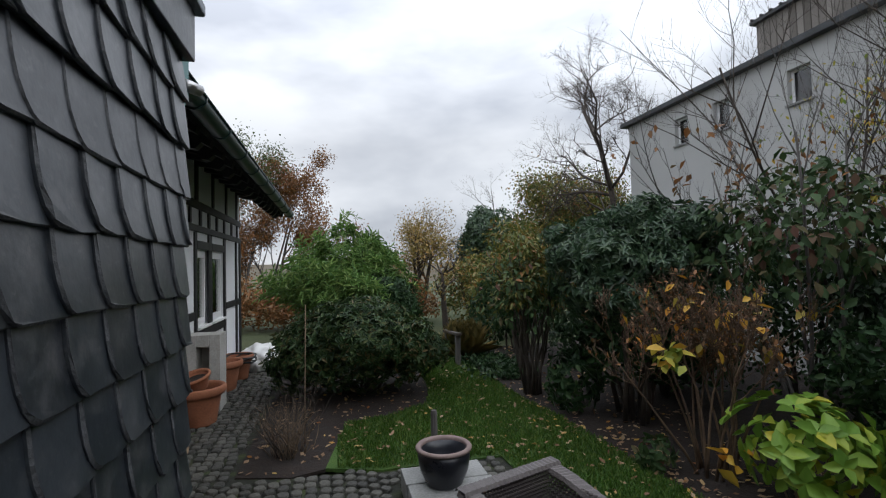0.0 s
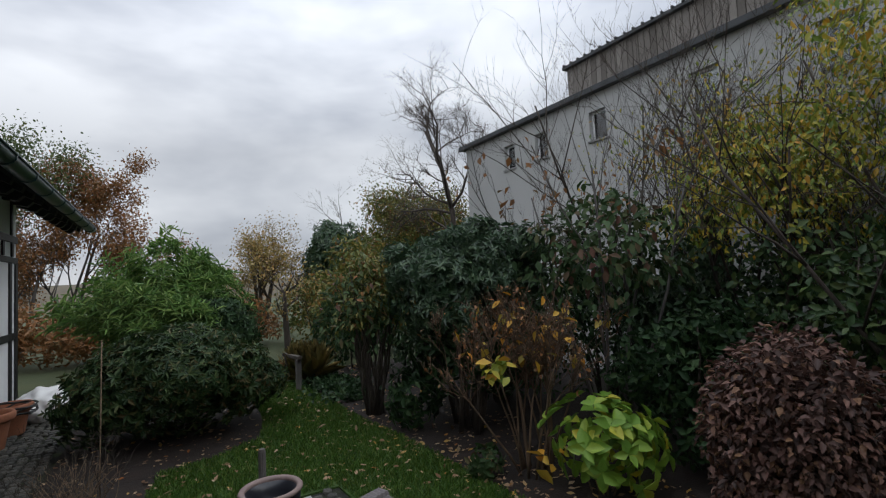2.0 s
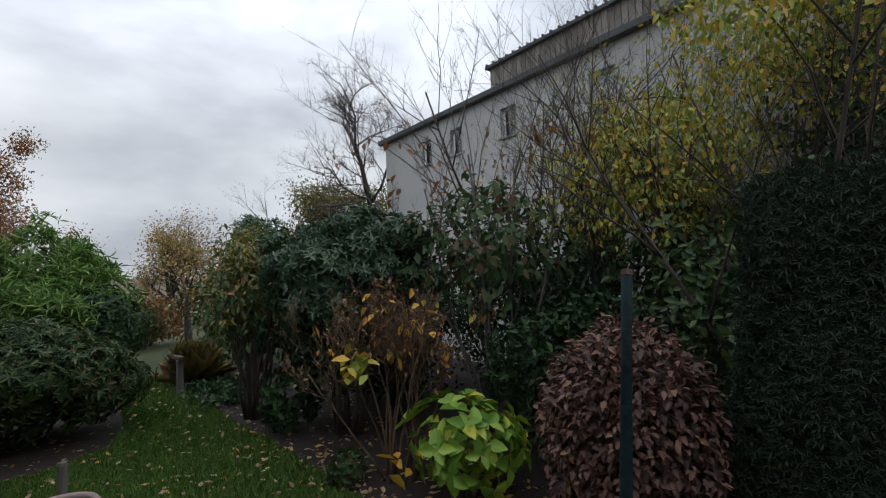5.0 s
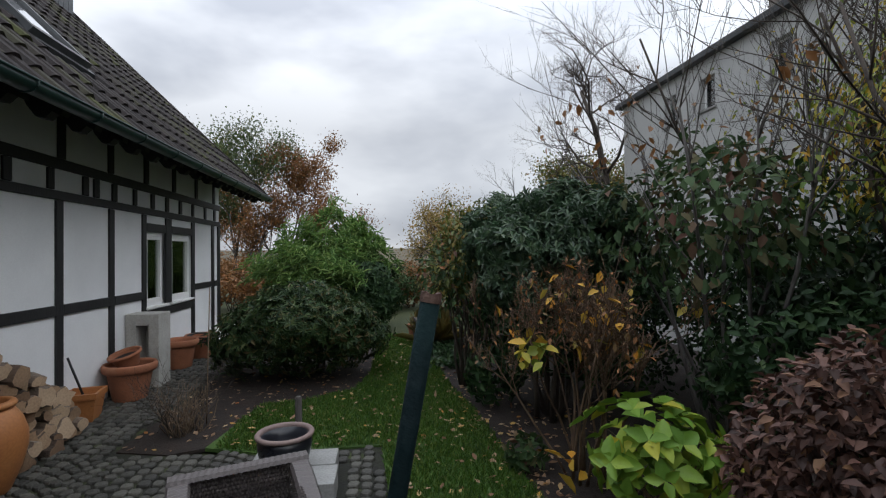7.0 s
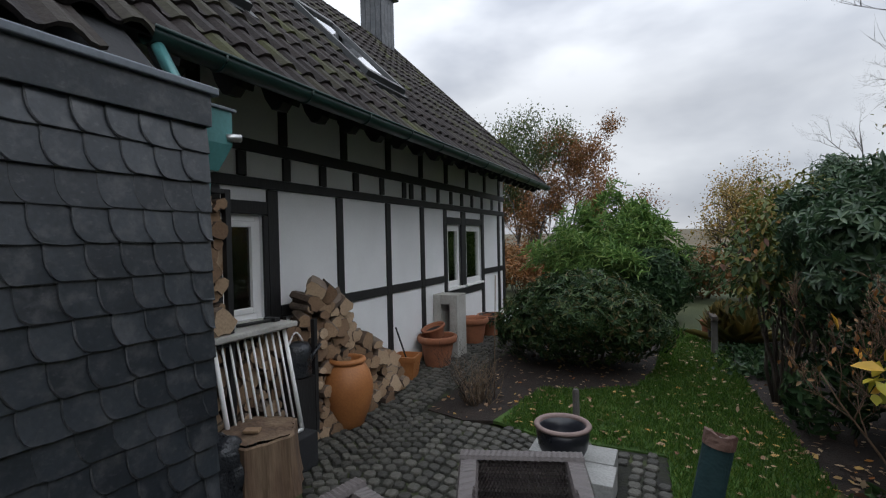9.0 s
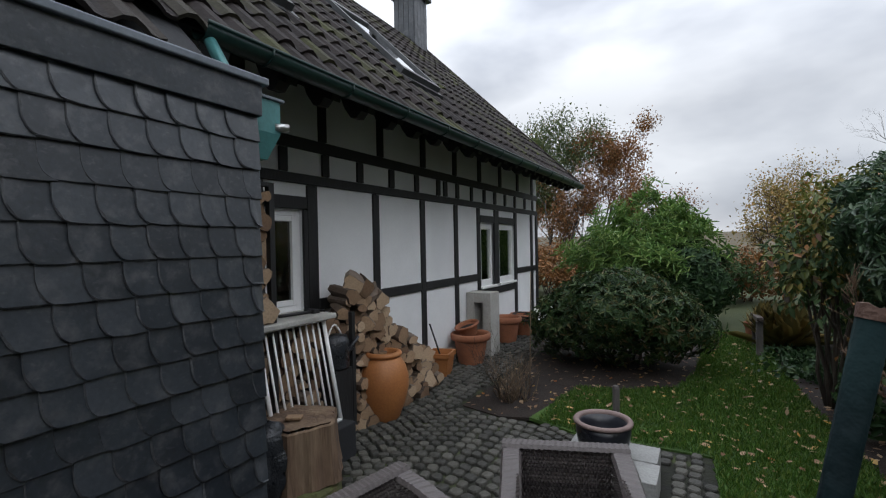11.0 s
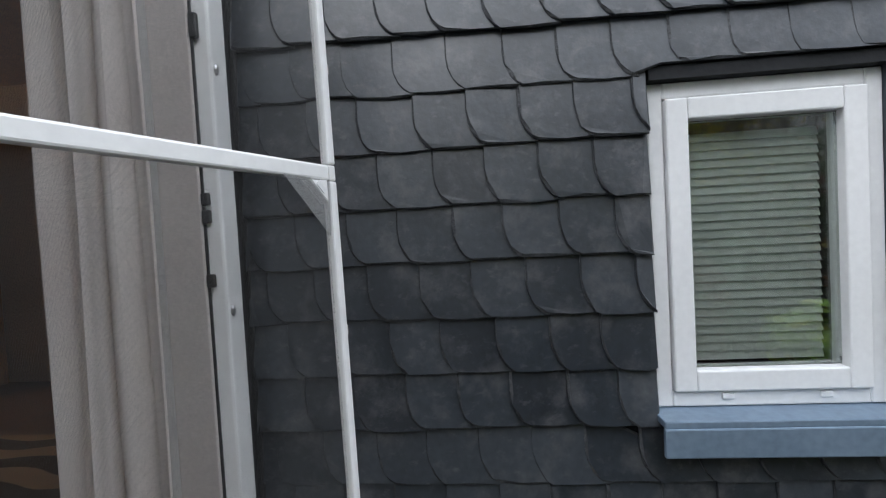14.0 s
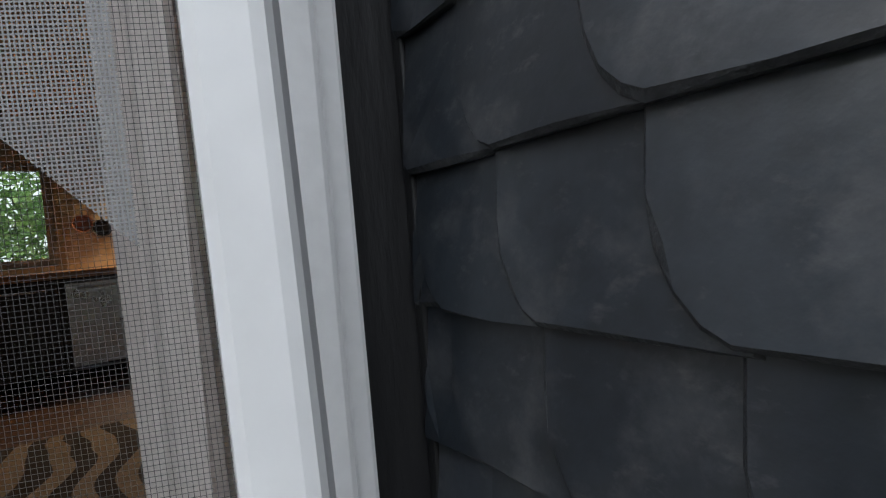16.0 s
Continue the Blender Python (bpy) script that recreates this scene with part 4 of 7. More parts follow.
G_GOLD = leaf_material("golden_leaf", [(0.0, (0.35, 0.30, 0.05)), (0.5, (0.52, 0.30, 0.03)), (1.0, (0.55, 0.22, 0.02))])
G_DULL = leaf_material("dull_green_leaf", [(0.0, (0.03, 0.06, 0.022)), (0.7, (0.065, 0.11, 0.04)), (0.9, (0.12, 0.10, 0.05)), (1.0, (0.13, 0.06, 0.045))], rough=0.6, spec=0.2)
G_IVY = leaf_material("dark_ivy_leaf", [(0.0, (0.014, 0.034, 0.013)), (0.7, (0.034, 0.074, 0.027)), (1.0, (0.075, 0.12, 0.045))], rough=0.5, spec=0.22)
G_THICKET = leaf_material("mid_green_leaf", [(0.0, (0.022, 0.05, 0.018)), (0.6, (0.05, 0.10, 0.032)), (1.0, (0.11, 0.15, 0.045))], rough=0.45, spec=0.35)
G_RED = leaf_material("russet_leaf", [(0.0, (0.04, 0.022, 0.018)), (0.5, (0.10, 0.05, 0.038)), (0.85, (0.19, 0.10, 0.075)), (1.0, (0.24, 0.13, 0.06))], rough=0.6)
G_YEW = leaf_material("yew_needle", [(0.0, (0.006, 0.016, 0.008)), (0.7, (0.016, 0.036, 0.016)), (1.0, (0.035, 0.06, 0.024))], rough=0.6)
G_HYD = leaf_material("bright_hydrangea_leaf", [(0.0, (0.12, 0.24, 0.03)), (0.6, (0.20, 0.34, 0.04)), (0.85, (0.30, 0.38, 0.04)), (1.0, (0.48, 0.40, 0.03))], rough=0.5)
G_RUST = leaf_material("rust_leaf", [(0.0, (0.14, 0.09, 0.03)), (0.5, (0.22, 0.10, 0.035)), (1.0, (0.30, 0.13, 0.04))])
G_GREENTREE = leaf_material("pale_green_tree_leaf", [(0.0, (0.05, 0.085, 0.03)), (0.7, (0.10, 0.14, 0.05)), (1.0, (0.17, 0.16, 0.05))])
G_PALE = leaf_material("pale_yellow_leaf", [(0.0, (0.18, 0.15, 0.05)), (0.6, (0.32, 0.24, 0.07)), (1.0, (0.38, 0.20, 0.06))])
G_FALLEN = leaf_material("fallen_leaf", [(0.0, (0.16, 0.08, 0.04)), (0.4, (0.30, 0.19, 0.11)), (0.75, (0.44, 0.32, 0.20)), (0.92, (0.50, 0.30, 0.06)), (1.0, (0.34, 0.12, 0.03))], rough=0.7)
G_STRAW = leaf_material("straw_blade", [(0.0, (0.10, 0.09, 0.03)), (0.6, (0.24, 0.19, 0.06)), (1.0, (0.34, 0.24, 0.08))])


def shrub(name, label, category, base, layers, stem_args, bark, seed, group=""):
    """A shrub: stems from the base and leaf layers of (centre, radii, count, leaf material, length, width, per rosette, options)."""
    rng = np.random.default_rng(seed)
    top = empty(name, label, category, Matrix.Translation(base), group)
    n, h, r, sp, reach = stem_args
    for path in stems(rng, (0, 0, 0), n, h, r, sp, reach):
        tubes("stem", [path], bark, top, 6)
    for c, rad, count, mat, length, width, per, opt in layers:
        pts, nrm = clump_points(rng, count, c, rad, opt)
        keep = pts[:, 2] > 0.02
        pts, nrm = pts[keep], nrm[keep]
        if per > 1:
            C, A, U = whorls(rng, pts, nrm, per, opt.get("tilt", 0.5))
        else:
            A, U = scatter_ways(rng, nrm, opt.get("out", 0.7), opt.get("jitter", 0.7), opt.get("droop", 0.3))
            C = pts
        leaves("crown", C, A, U, length, width, mat, top, rng=rng, droop=opt.get("curl", 0.18))
    return top


shrub("rhododendron", "broad rounded evergreen rhododendron bush on dark soil", "shrub", (0.27, 6.35, 0), [
    ((0, 0, 0.58), (1.10, 0.95, 0.64), 4600, G_RHODO, 0.072, 0.024, 7, {"clumps": 70, "inset": 0.80, "low": -0.45, "size": 0.75, "tilt": 0.3, "curl": 0.25}),
    ((0, 0, 0.52), (1.1, 0.75, 0.52), 1500, G_RHODO, 0.085, 0.03, 6, {"depth": 0.5})], (14, 0.75, 0.022, 0.8, 0.3), M_BARK, 11)
rng = np.random.default_rng(12)
bam = empty("bamboo", "tall feathery light green bamboo shrub", "shrub", Matrix.Translation((0.15, 10.9, -0.05)))
culms, bp, bn = [], [], []
for k in range(95):
    a = rng.random() * 6.283
    side = rng.random() ** 0.6
    h = rng.uniform(2.1, 3.0) * (1 - 0.36 * side)
    reach = 0.25 + 1.25 * side
    path = []
    for i in range(9):
        t = i / 8
        path.append(((0.35 * side * math.cos(a) + reach * t ** 2.1 * math.cos(a) * 0.9, 0.35 * side * math.sin(a) + reach * t ** 2.1 * math.sin(a) * 0.8, h * (t - 0.20 * side * t ** 3)), 0.010 * (1 - 0.85 * t)))
    culms.append(path)
    for i in range(2, 9):
        for _ in range(9):
            q = np.array(path[i][0]) * (1 - 0.0) + rng.normal(size=3) * (0.10, 0.10, 0.08)
            bp.append(q)
            bn.append((math.cos(a) * 0.7, math.sin(a) * 0.7, 0.55 + 0.5 * rng.random()))
for path in culms[:24]:
    tubes("culm", [path], M_BARK, bam, 5)
tubes("canework", culms[24:], M_BARK, bam, 4)["kind"] = "stuff"
bp, bn = np.array(bp), np.array(bn)
bn = bn + rng.normal(size=bn.shape) * 0.35
bn /= np.linalg.norm(bn, axis=1, keepdims=True)
C, A, U = whorls(rng, bp, bn, 4, 0.75)
leaves("crown", C, A, U, 0.17, 0.026, G_FEATHER, bam, rng=rng, droop=0.32)
for k, (x, y, z) in enumerate(((0.75, -0.1, 2.05), (0.95, 0.0, 1.95), (0.05, 0.0, 2.55))):
    pts, nrm = shell_points(rng, 46, (x, y, z), (0.20, 0.16, 0.13), 0.4, 0.6)
    C, A, U = whorls(rng, pts, nrm, 4, 0.9)
    leaves("spray", C, A, U, 0.17, 0.026, G_FEATHER, bam, rng=rng, droop=0.3)
shrub("evergreen_shrub", "low dark evergreen shrub at the garden's far end", "shrub", (1.05, 10.2, -0.05), [
    ((0, 0, 0.75), (0.7, 0.6, 0.75), 1300, G_IVY, 0.12, 0.05, 4, {"lump": 0.3})], (8, 1.0, 0.015, 0.4, 0.2), M_BARK, 13)
shrub("laurel", "large dark glossy cherry laurel with bare lower stems", "shrub", (3.0, 4.35, 0), [
    ((0, 0, 1.62), (0.86, 0.82, 0.62), 3400, G_LAUREL, 0.072, 0.025, 6, {"clumps": 46, "inset": 0.80, "size": 0.85, "tilt": 0.35, "curl": 0.25}),
    ((0, 0, 1.45), (0.75, 0.7, 0.6), 1000, G_LAUREL, 0.085, 0.032, 5, {"depth": 0.6}),
    ((0.2, 0.2, 0.8), (0.8, 0.7, 0.5), 500, G_IVY, 0.11, 0.05, 3, {"depth": 0.7})], (9, 1.5, 0.03, 0.6, 0.25), M_BARK, 14)
shrub("yellowing_shrub", "tall shrub with yellow-green autumn leaves on bare stems", "shrub", (2.4, 5.55, 0), [
    ((0, 0, 1.45), (0.62, 0.6, 0.62), 2000, G_YELLOWGREEN, 0.085, 0.034, 1, {"clumps": 22, "droop": 0.7, "inset": 0.8}),
    ((-0.1, -0.1, 1.3), (0.5, 0.5, 0.5), 600, G_DULL, 0.10, 0.042, 1, {"lump": 0.4, "depth": 0.8, "droop": 0.6})], (12, 1.75, 0.02, 0.55, 0.18), M_BARK, 15)
shrub("yellowing_shrub", "leggy shrub with yellowing leaves behind the lawn", "shrub", (2.75, 6.6, 0), [
    ((0, 0, 1.6), (0.7, 0.7, 0.8), 1900, G_YELLOWGREEN, 0.09, 0.036, 1, {"clumps": 22, "droop": 0.6, "inset": 0.8})], (10, 2.0, 0.02, 0.5, 0.2), M_BARK, 16)
M_HYTWIG = material("brown_hydrangea_twig", [(0.3, (0.06, 0.036, 0.022)), (0.7, (0.15, 0.095, 0.055))], scale=9, rough=0.9, bump=0.3)
rng = np.random.default_rng(21)
hy = empty("dry_hydrangea", "leafless hydrangea with tangled pale twigs and golden leaves", "shrub", Matrix.Translation((2.80, 3.07, 0)))
p_all, t_all = [], []
for k in range(16):
    a = 6.28 * k / 16 + rng.normal() * 0.2
    ln = rng.uniform(0.08, 0.34)
    p, t = branch_tree(rng, (0.12 * math.cos(a), 0.12 * math.sin(a), -0.02), 1.08, 0.012, levels=3, kids=5, lean=(ln * math.cos(a), ln * math.sin(a)), spread=0.5, first=0.6, ratio=0.42, wiggle=0.13, up=0.25)
    p_all += p
    t_all += t
tubes("twigwork", [[(q, max(r, 0.0022)) for q, r in p] for p in p_all], M_HYTWIG, hy, 4)["kind"] = "stuff"
pick = [t for t in t_all if t.z > 0.95]
idx = rng.choice(len(pick), 85)
pts = np.array([pick[i] for i in idx])
A, U = scatter_ways(rng, rng.normal(size=(len(pts), 3)), 0.5, 0.4, 0.5)
leaves("golden_foliage", pts, A, U, 0.085, 0.052, G_GOLD, hy, rng=rng)["kind"] = "stuff"
dry = np.array([t for t in t_all if t.z > 0.78])
dry = dry[rng.integers(0, len(dry), 650)] + rng.normal(size=(650, 3)) * 0.03
A, U = scatter_ways(rng, rng.normal(size=dry.shape), 0.5, 0.5, 0.4)
leaves("withered_bloom", dry, A, U, 0.045, 0.024, G_RUST, hy, "withered brown flower heads", rng=rng)["kind"] = "stuff"
low = np.array([(-0.38, -0.05, 0.95)]) + rng.normal(size=(22, 3)) * (0.07, 0.06, 0.06)
A, U = scatter_ways(rng, rng.normal(size=(22, 3)), 0.5, 0.4, 0.3)
leaves("golden_foliage", low, A, U, 0.11, 0.07, G_YELLOW, hy, "yellow-green foliage", rng=rng)["kind"] = "stuff"
low = np.array([(-0.28, -0.42, 0.30)]) + rng.normal(size=(7, 3)) * (0.07, 0.04, 0.04)
A, U = scatter_ways(rng, rng.normal(size=(7, 3)), 0.5, 0.4, 0.5)
leaves("golden_foliage", low, A, U, 0.12, 0.08, G_GOLD, hy, "golden orange foliage", rng=rng)["kind"] = "stuff"
shrub("hydrangea", "young hydrangea with large bright yellow-green leaves", "shrub", (2.98, 2.52, 0), [
    ((0, 0, 0.33), (0.44, 0.44, 0.34), 62, G_HYD, 0.115, 0.075, 4, {"lump": 0.4, "depth": 0.3, "tilt": 0.45, "low": -0.3, "curl": 0.3}),
    ((0, 0, 0.28), (0.30, 0.30, 0.24), 40, G_HYD, 0.105, 0.065, 4, {"depth": 0.6, "tilt": 0.5, "lump": 0.5})], (9, 0.5, 0.008, 0.28, 0.1), M_TWIG, 22)
shrub("russet_hydrangea", "rounded bush of curled russet brown leaves", "shrub", (3.02, 1.22, 0), [
    ((0, 0, 0.68), (0.43, 0.43, 0.60), 7200, G_RED, 0.044, 0.027, 1, {"lump": 0.22, "depth": 0.35, "out": 0.6, "jitter": 0.65, "droop": 0.45, "curl": 0.35}),
    ((0, 0, 0.62), (0.35, 0.35, 0.48), 1100, G_RED, 0.07, 0.045, 1, {"depth": 0.4, "curl": 0.4, "droop": 0.8})], (12, 0.9, 0.010, 0.35, 0.15), M_BARK, 23)
shrub("small_evergreen", "small leafy evergreen seedling in the bed", "shrub", (2.42, 3.25, 0), [
    ((0, 0, 0.12), (0.13, 0.12, 0.12), 30, G_DULL, 0.08, 0.04, 4, {})], (4, 0.15, 0.005, 0.1, 0.03), M_BARK, 24)
shrub("small_evergreen", "small leafy evergreen seedling in the bed", "shrub", (2.55, 4.75, 0), [
    ((0, 0, 0.35), (0.28, 0.25, 0.35), 120, G_IVY, 0.09, 0.045, 4, {})], (5, 0.4, 0.008, 0.15, 0.05), M_BARK, 25)
# the dark thicket against the neighbour's wall
for k, (x, y, h, rr, mat) in enumerate([(4.6, 5.7, 1.8, 0.95, G_IVY), (5.1, 4.2, 1.9, 1.0, G_IVY), (5.2, 2.9, 2.0, 1.0, G_LAUREL), (5.0, 1.6, 2.2, 0.95, G_THICKET), (4.0, 2.3, 1.35, 0.7, G_IVY), (4.4, 0.9, 2.0, 0.8, G_THICKET), (5.9, 0.7, 4.6, 0.75, G_IVY), (5.9, -0.9, 4.9, 0.9, G_IVY), (3.9, 4.9, 1.5, 0.8, G_IVY), (4.2, 7.2, 1.9, 1.0, G_LAUREL)]):
    shrub("thicket_shrub", "dark dense evergreen shrub against the neighbour's wall", "shrub", (x, y, 0), [
        ((0, 0, h * 0.52), (rr, rr, h * 0.52), 1900, mat, 0.075, 0.042, 2, {"clumps": 26, "low": -0.9, "size": 1.1})], (7, h * 0.8, 0.02, rr * 0.6, 0.2), M_BARK, 30 + k, "thicket shrubs")
rng = np.random.default_rng(41)
vib = empty("viburnum", "tall viburnum with dull leaves and bare upper twigs", "shrub", Matrix.Translation((4.05, 3.25, 0)))
p_all, t_all = [], []
for k in range(7):
    a = 6.28 * k / 7
    p, t = branch_tree(rng, (0.1 * math.cos(a), 0.1 * math.sin(a), -0.02), 2.7, 0.02, levels=3, kids=5, lean=(0.26 * math.cos(a), 0.26 * math.sin(a)), spread=0.45, first=0.45, ratio=0.42, wiggle=0.09, up=0.3)
    p_all += p
    t_all += t
tubes("twigwork", p_all, M_BARK_GREY, vib, 4)["kind"] = "stuff"
pts, nrm = shell_points(rng, 1500, (0, 0, 1.85), (0.85, 0.85, 0.62), 0.35, 0.6)
A, U = scatter_ways(rng, nrm, 0.5, 0.6, 0.6)
leaves("crown", pts, A, U, 0.10, 0.055, G_DULL, vib, rng=rng)
pick = np.array([t for t in t_all if 2.2 < t.z < 3.0])
pick = pick[rng.choice(len(pick), min(160, len(pick)), replace=False)]
A, U = scatter_ways(rng, rng.normal(size=pick.shape), 0.4, 0.5, 0.6)
leaves("upper_leaves", pick, A, U, 0.08, 0.045, G_RUST, vib, "sparse reddish leaves", rng=rng)
rng = np.random.default_rng(42)
for (x, y, h, cz, cr, n, lab, sp) in [(5.0, 2.05, 3.4, 2.40, (1.0, 0.9, 0.80), 4200, "shrub turning yellow and green against the building", 0.5), (4.35, 0.55, 4.3, 3.35, (1.25, 0.9, 0.9), 2600, "tree with drooping yellow autumn leaves", 0.6), (5.3, 3.6, 4.8, 3.0, (0.9, 0.9, 0.7), 160, "nearly bare shrub with fine upright twigs", 0.55), (5.4, 2.7, 4.2, 3.1, (0.9, 0.9, 0.9), 520, "tall shrub with sparse orange and green leaves", 0.5), (5.6, 1.2, 4.4, 3.3, (1.0, 0.9, 1.0), 1900, "tall shrub with yellow-green leaves by the wall", 0.5)]:
    ob = empty("autumn_shrub", lab, "shrub", Matrix.Translation((x, y, 0)))
    p_all, t_all = [], []
    for k in range(7):
        a = 6.28 * k / 7 + 0.4
        p, t = branch_tree(rng, (0.1 * math.cos(a), 0.1 * math.sin(a), -0.02), h * 0.8, 0.022, levels=3, kids=5, lean=(0.3 * math.cos(a), 0.3 * math.sin(a)), spread=sp, first=0.4, ratio=0.42, wiggle=0.1, up=0.2)
        p_all += p
        t_all += t
    tubes("twigwork", p_all, M_BARK, ob, 4)["kind"] = "stuff"
    pts, nrm = shell_points(rng, int(n * 1.7), (0, 0, cz), cr, 0.5, 0.9)
    A, U = scatter_ways(rng, nrm, 0.3, 0.6, 0.9)
    leaves("crown", pts, A, U, 0.057, 0.027, G_YELLOW, ob, rng=rng)
# clipped yew hedge and its green corner post
rng = np.random.default_rng(43)
hx0, hx1, hy0, hy1, hz = 3.16, 4.3, -2.2, 0.66, 1.96
hedge = empty("yew_hedge", "tall clipped dark green yew hedge", "hedge", Matrix.Translation((0, 0, 0)))
# added near-black box: the shade deep in the hedge as plain colour
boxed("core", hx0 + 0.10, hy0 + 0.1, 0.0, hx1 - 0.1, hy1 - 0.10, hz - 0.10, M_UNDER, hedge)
n = 34000
u_, w_ = rng.random(n), rng.random(n)
face = rng.choice(3, n, p=[0.55, 0.27, 0.18])
pts = np.zeros((n, 3))
nrm = np.zeros((n, 3))
pts[face == 0] = np.stack([np.full(n, hx0), hy0 + u_ * (hy1 - hy0), w_ * hz], 1)[face == 0]
nrm[face == 0] = (-1, 0, 0)
pts[face == 1] = np.stack([hx0 + u_ * (hx1 - hx0), np.full(n, hy1), w_ * hz], 1)[face == 1]
nrm[face == 1] = (0, 1, 0)
pts[face == 2] = np.stack([hx0 + u_ * (hx1 - hx0), hy0 + w_ * (hy1 - hy0), np.full(n, hz)], 1)[face == 2]
nrm[face == 2] = (0, 0, 1)
bulge = np.array([0.05 * noise.noise(Vector(p) * 2.5) + 0.03 * noise.noise(Vector(p) * 7) for p in pts])
pts += nrm * (bulge[:, None] - 0.04 * rng.random((n, 1)))
pts[:, :2] += (rng.random((n, 2)) - 0.5) * 0.04
pts[:, 1] += (pts[:, 1] - hy0) / (hy1 - hy0) * 0.30 * (1 - pts[:, 2] / hz)
C, A, U = whorls(rng, pts, nrm, 5, 0.6)
leaves("foliage", C, A, U, 0.030, 0.007, G_YEW, hedge, rng=rng)


def tree(name, label, base, height, radius, crown_mat, n, leaf_len, leaf_w, seed, levels=4, kids=4, spread=0.55, first=0.35, ratio=0.5, bark=M_BARK, trunks=1, keep=0.0, droop=0.4, up=0.15, wiggle=0.1, jitter=0.15):
    rng = np.random.default_rng(seed)
    top = empty(name, label, "tree", Matrix.Translation(base))
    p_all, t_all = [], []
    for k in range(trunks):
        a = 6.28 * k / max(trunks, 1)
        ln = 0.22 if trunks > 1 else 0.03
        p, t = branch_tree(rng, (0.1 * math.cos(a) * (trunks > 1), 0.1 * math.sin(a) * (trunks > 1), -0.1), height * 0.78, radius, levels, kids, (ln * math.cos(a), ln * math.sin(a)), spread, first, ratio, wiggle, up)
        p_all += p
        t_all += t
    tubes("trunk", p_all[:1], bark, top, 8)
    tubes("branchwork", p_all[1:], bark, top, 4)["kind"] = "stuff"
    if n:
        pts = np.array([t for t in t_all if t.z > keep])
        pts = pts[rng.integers(0, len(pts), n)] + rng.normal(size=(n, 3)) * jitter
        A, U = scatter_ways(rng, rng.normal(size=pts.shape), 0.4, 0.5, droop)
        leaves("crown", pts, A, U, leaf_len, leaf_w, crown_mat, top, rng=rng)
    return top


tree("birch", "bare leafless tree with fine drooping twigs", (6.15, 9.9, -0.1), 7.4, 0.10, G_RUST, 0, 0.06, 0.03, 51, levels=4, kids=8, spread=0.56, first=0.45, ratio=0.46, bark=M_BARK, up=0.14, wiggle=0.2)
tree("autumn_tree", "slender tree still in pale green leaf", (-4.1, 17.2, -0.2), 5.2, 0.07, G_GREENTREE, 20000, 0.075, 0.05, 52, kids=4, trunks=2, spread=0.45, first=0.5, jitter=0.25)
tree("autumn_tree", "slender tree with rust-brown autumn leaves", (-2.3, 18.0, -0.2), 4.9, 0.07, G_RUST, 14000, 0.07, 0.045, 53, kids=4, trunks=2, spread=0.5, first=0.4, bark=M_BARK_GREY)
tree("autumn_tree", "slender half-bare tree with rust-brown leaves", (-3.2, 16.6, -0.2), 4.3, 0.06, G_RUST, 7000, 0.07, 0.045, 54, kids=4, trunks=2, spread=0.45, first=0.3, bark=M_BARK_GREY)
tree("autumn_tree", "slender half-bare tree with few brown leaves", (-1.5, 17.0, -0.2), 3.9, 0.05, G_RUST, 4000, 0.07, 0.045, 55, kids=4, trunks=2, spread=0.5, first=0.3, bark=M_BARK_GREY)
tree("yellow_tree", "low spreading tree with sparse pale yellow leaves", (4.0, 22.0, -0.3), 4.2, 0.13, G_PALE, 9000, 0.08, 0.055, 56, kids=5, trunks=3, spread=0.6, first=0.3, jitter=0.25, keep=1.6)
tree("yellow_green_tree", "broad tree with yellow-green leaves", (10.9, 21.0, -0.3), 5.6, 0.13, G_YELLOWGREEN, 36000, 0.12, 0.075, 57, kids=5, trunks=3, spread=0.55, first=0.3, jitter=0.4)
tree("bare_tree", "fine bare tree above the shrubs", (8.4, 22.5, -0.3), 6.0, 0.09, G_RUST, 0, 0.1, 0.05, 58, levels=4, kids=5, spread=0.5, bark=M_BARK_GREY)
tree("fruit_tree", "small gnarled tree with dark trunk at the garden's end", (2.9, 12.3, -0.1), 2.2, 0.10, G_PALE, 350, 0.09, 0.06, 59, kids=5, spread=0.65, first=0.5, ratio=0.5)
shrub("evergreen_tree", "dark conical evergreen tree", "tree", (6.8, 20.2, -0.3), [
    ((0, 0, 2.4), (1.45, 1.4, 2.2), 4600, G_LAUREL, 0.17, 0.075, 3, {"clumps": 40, "size": 0.9, "inset": 0.75})], (5, 3.0, 0.06, 0.5, 0.2), M_BARK, 60)
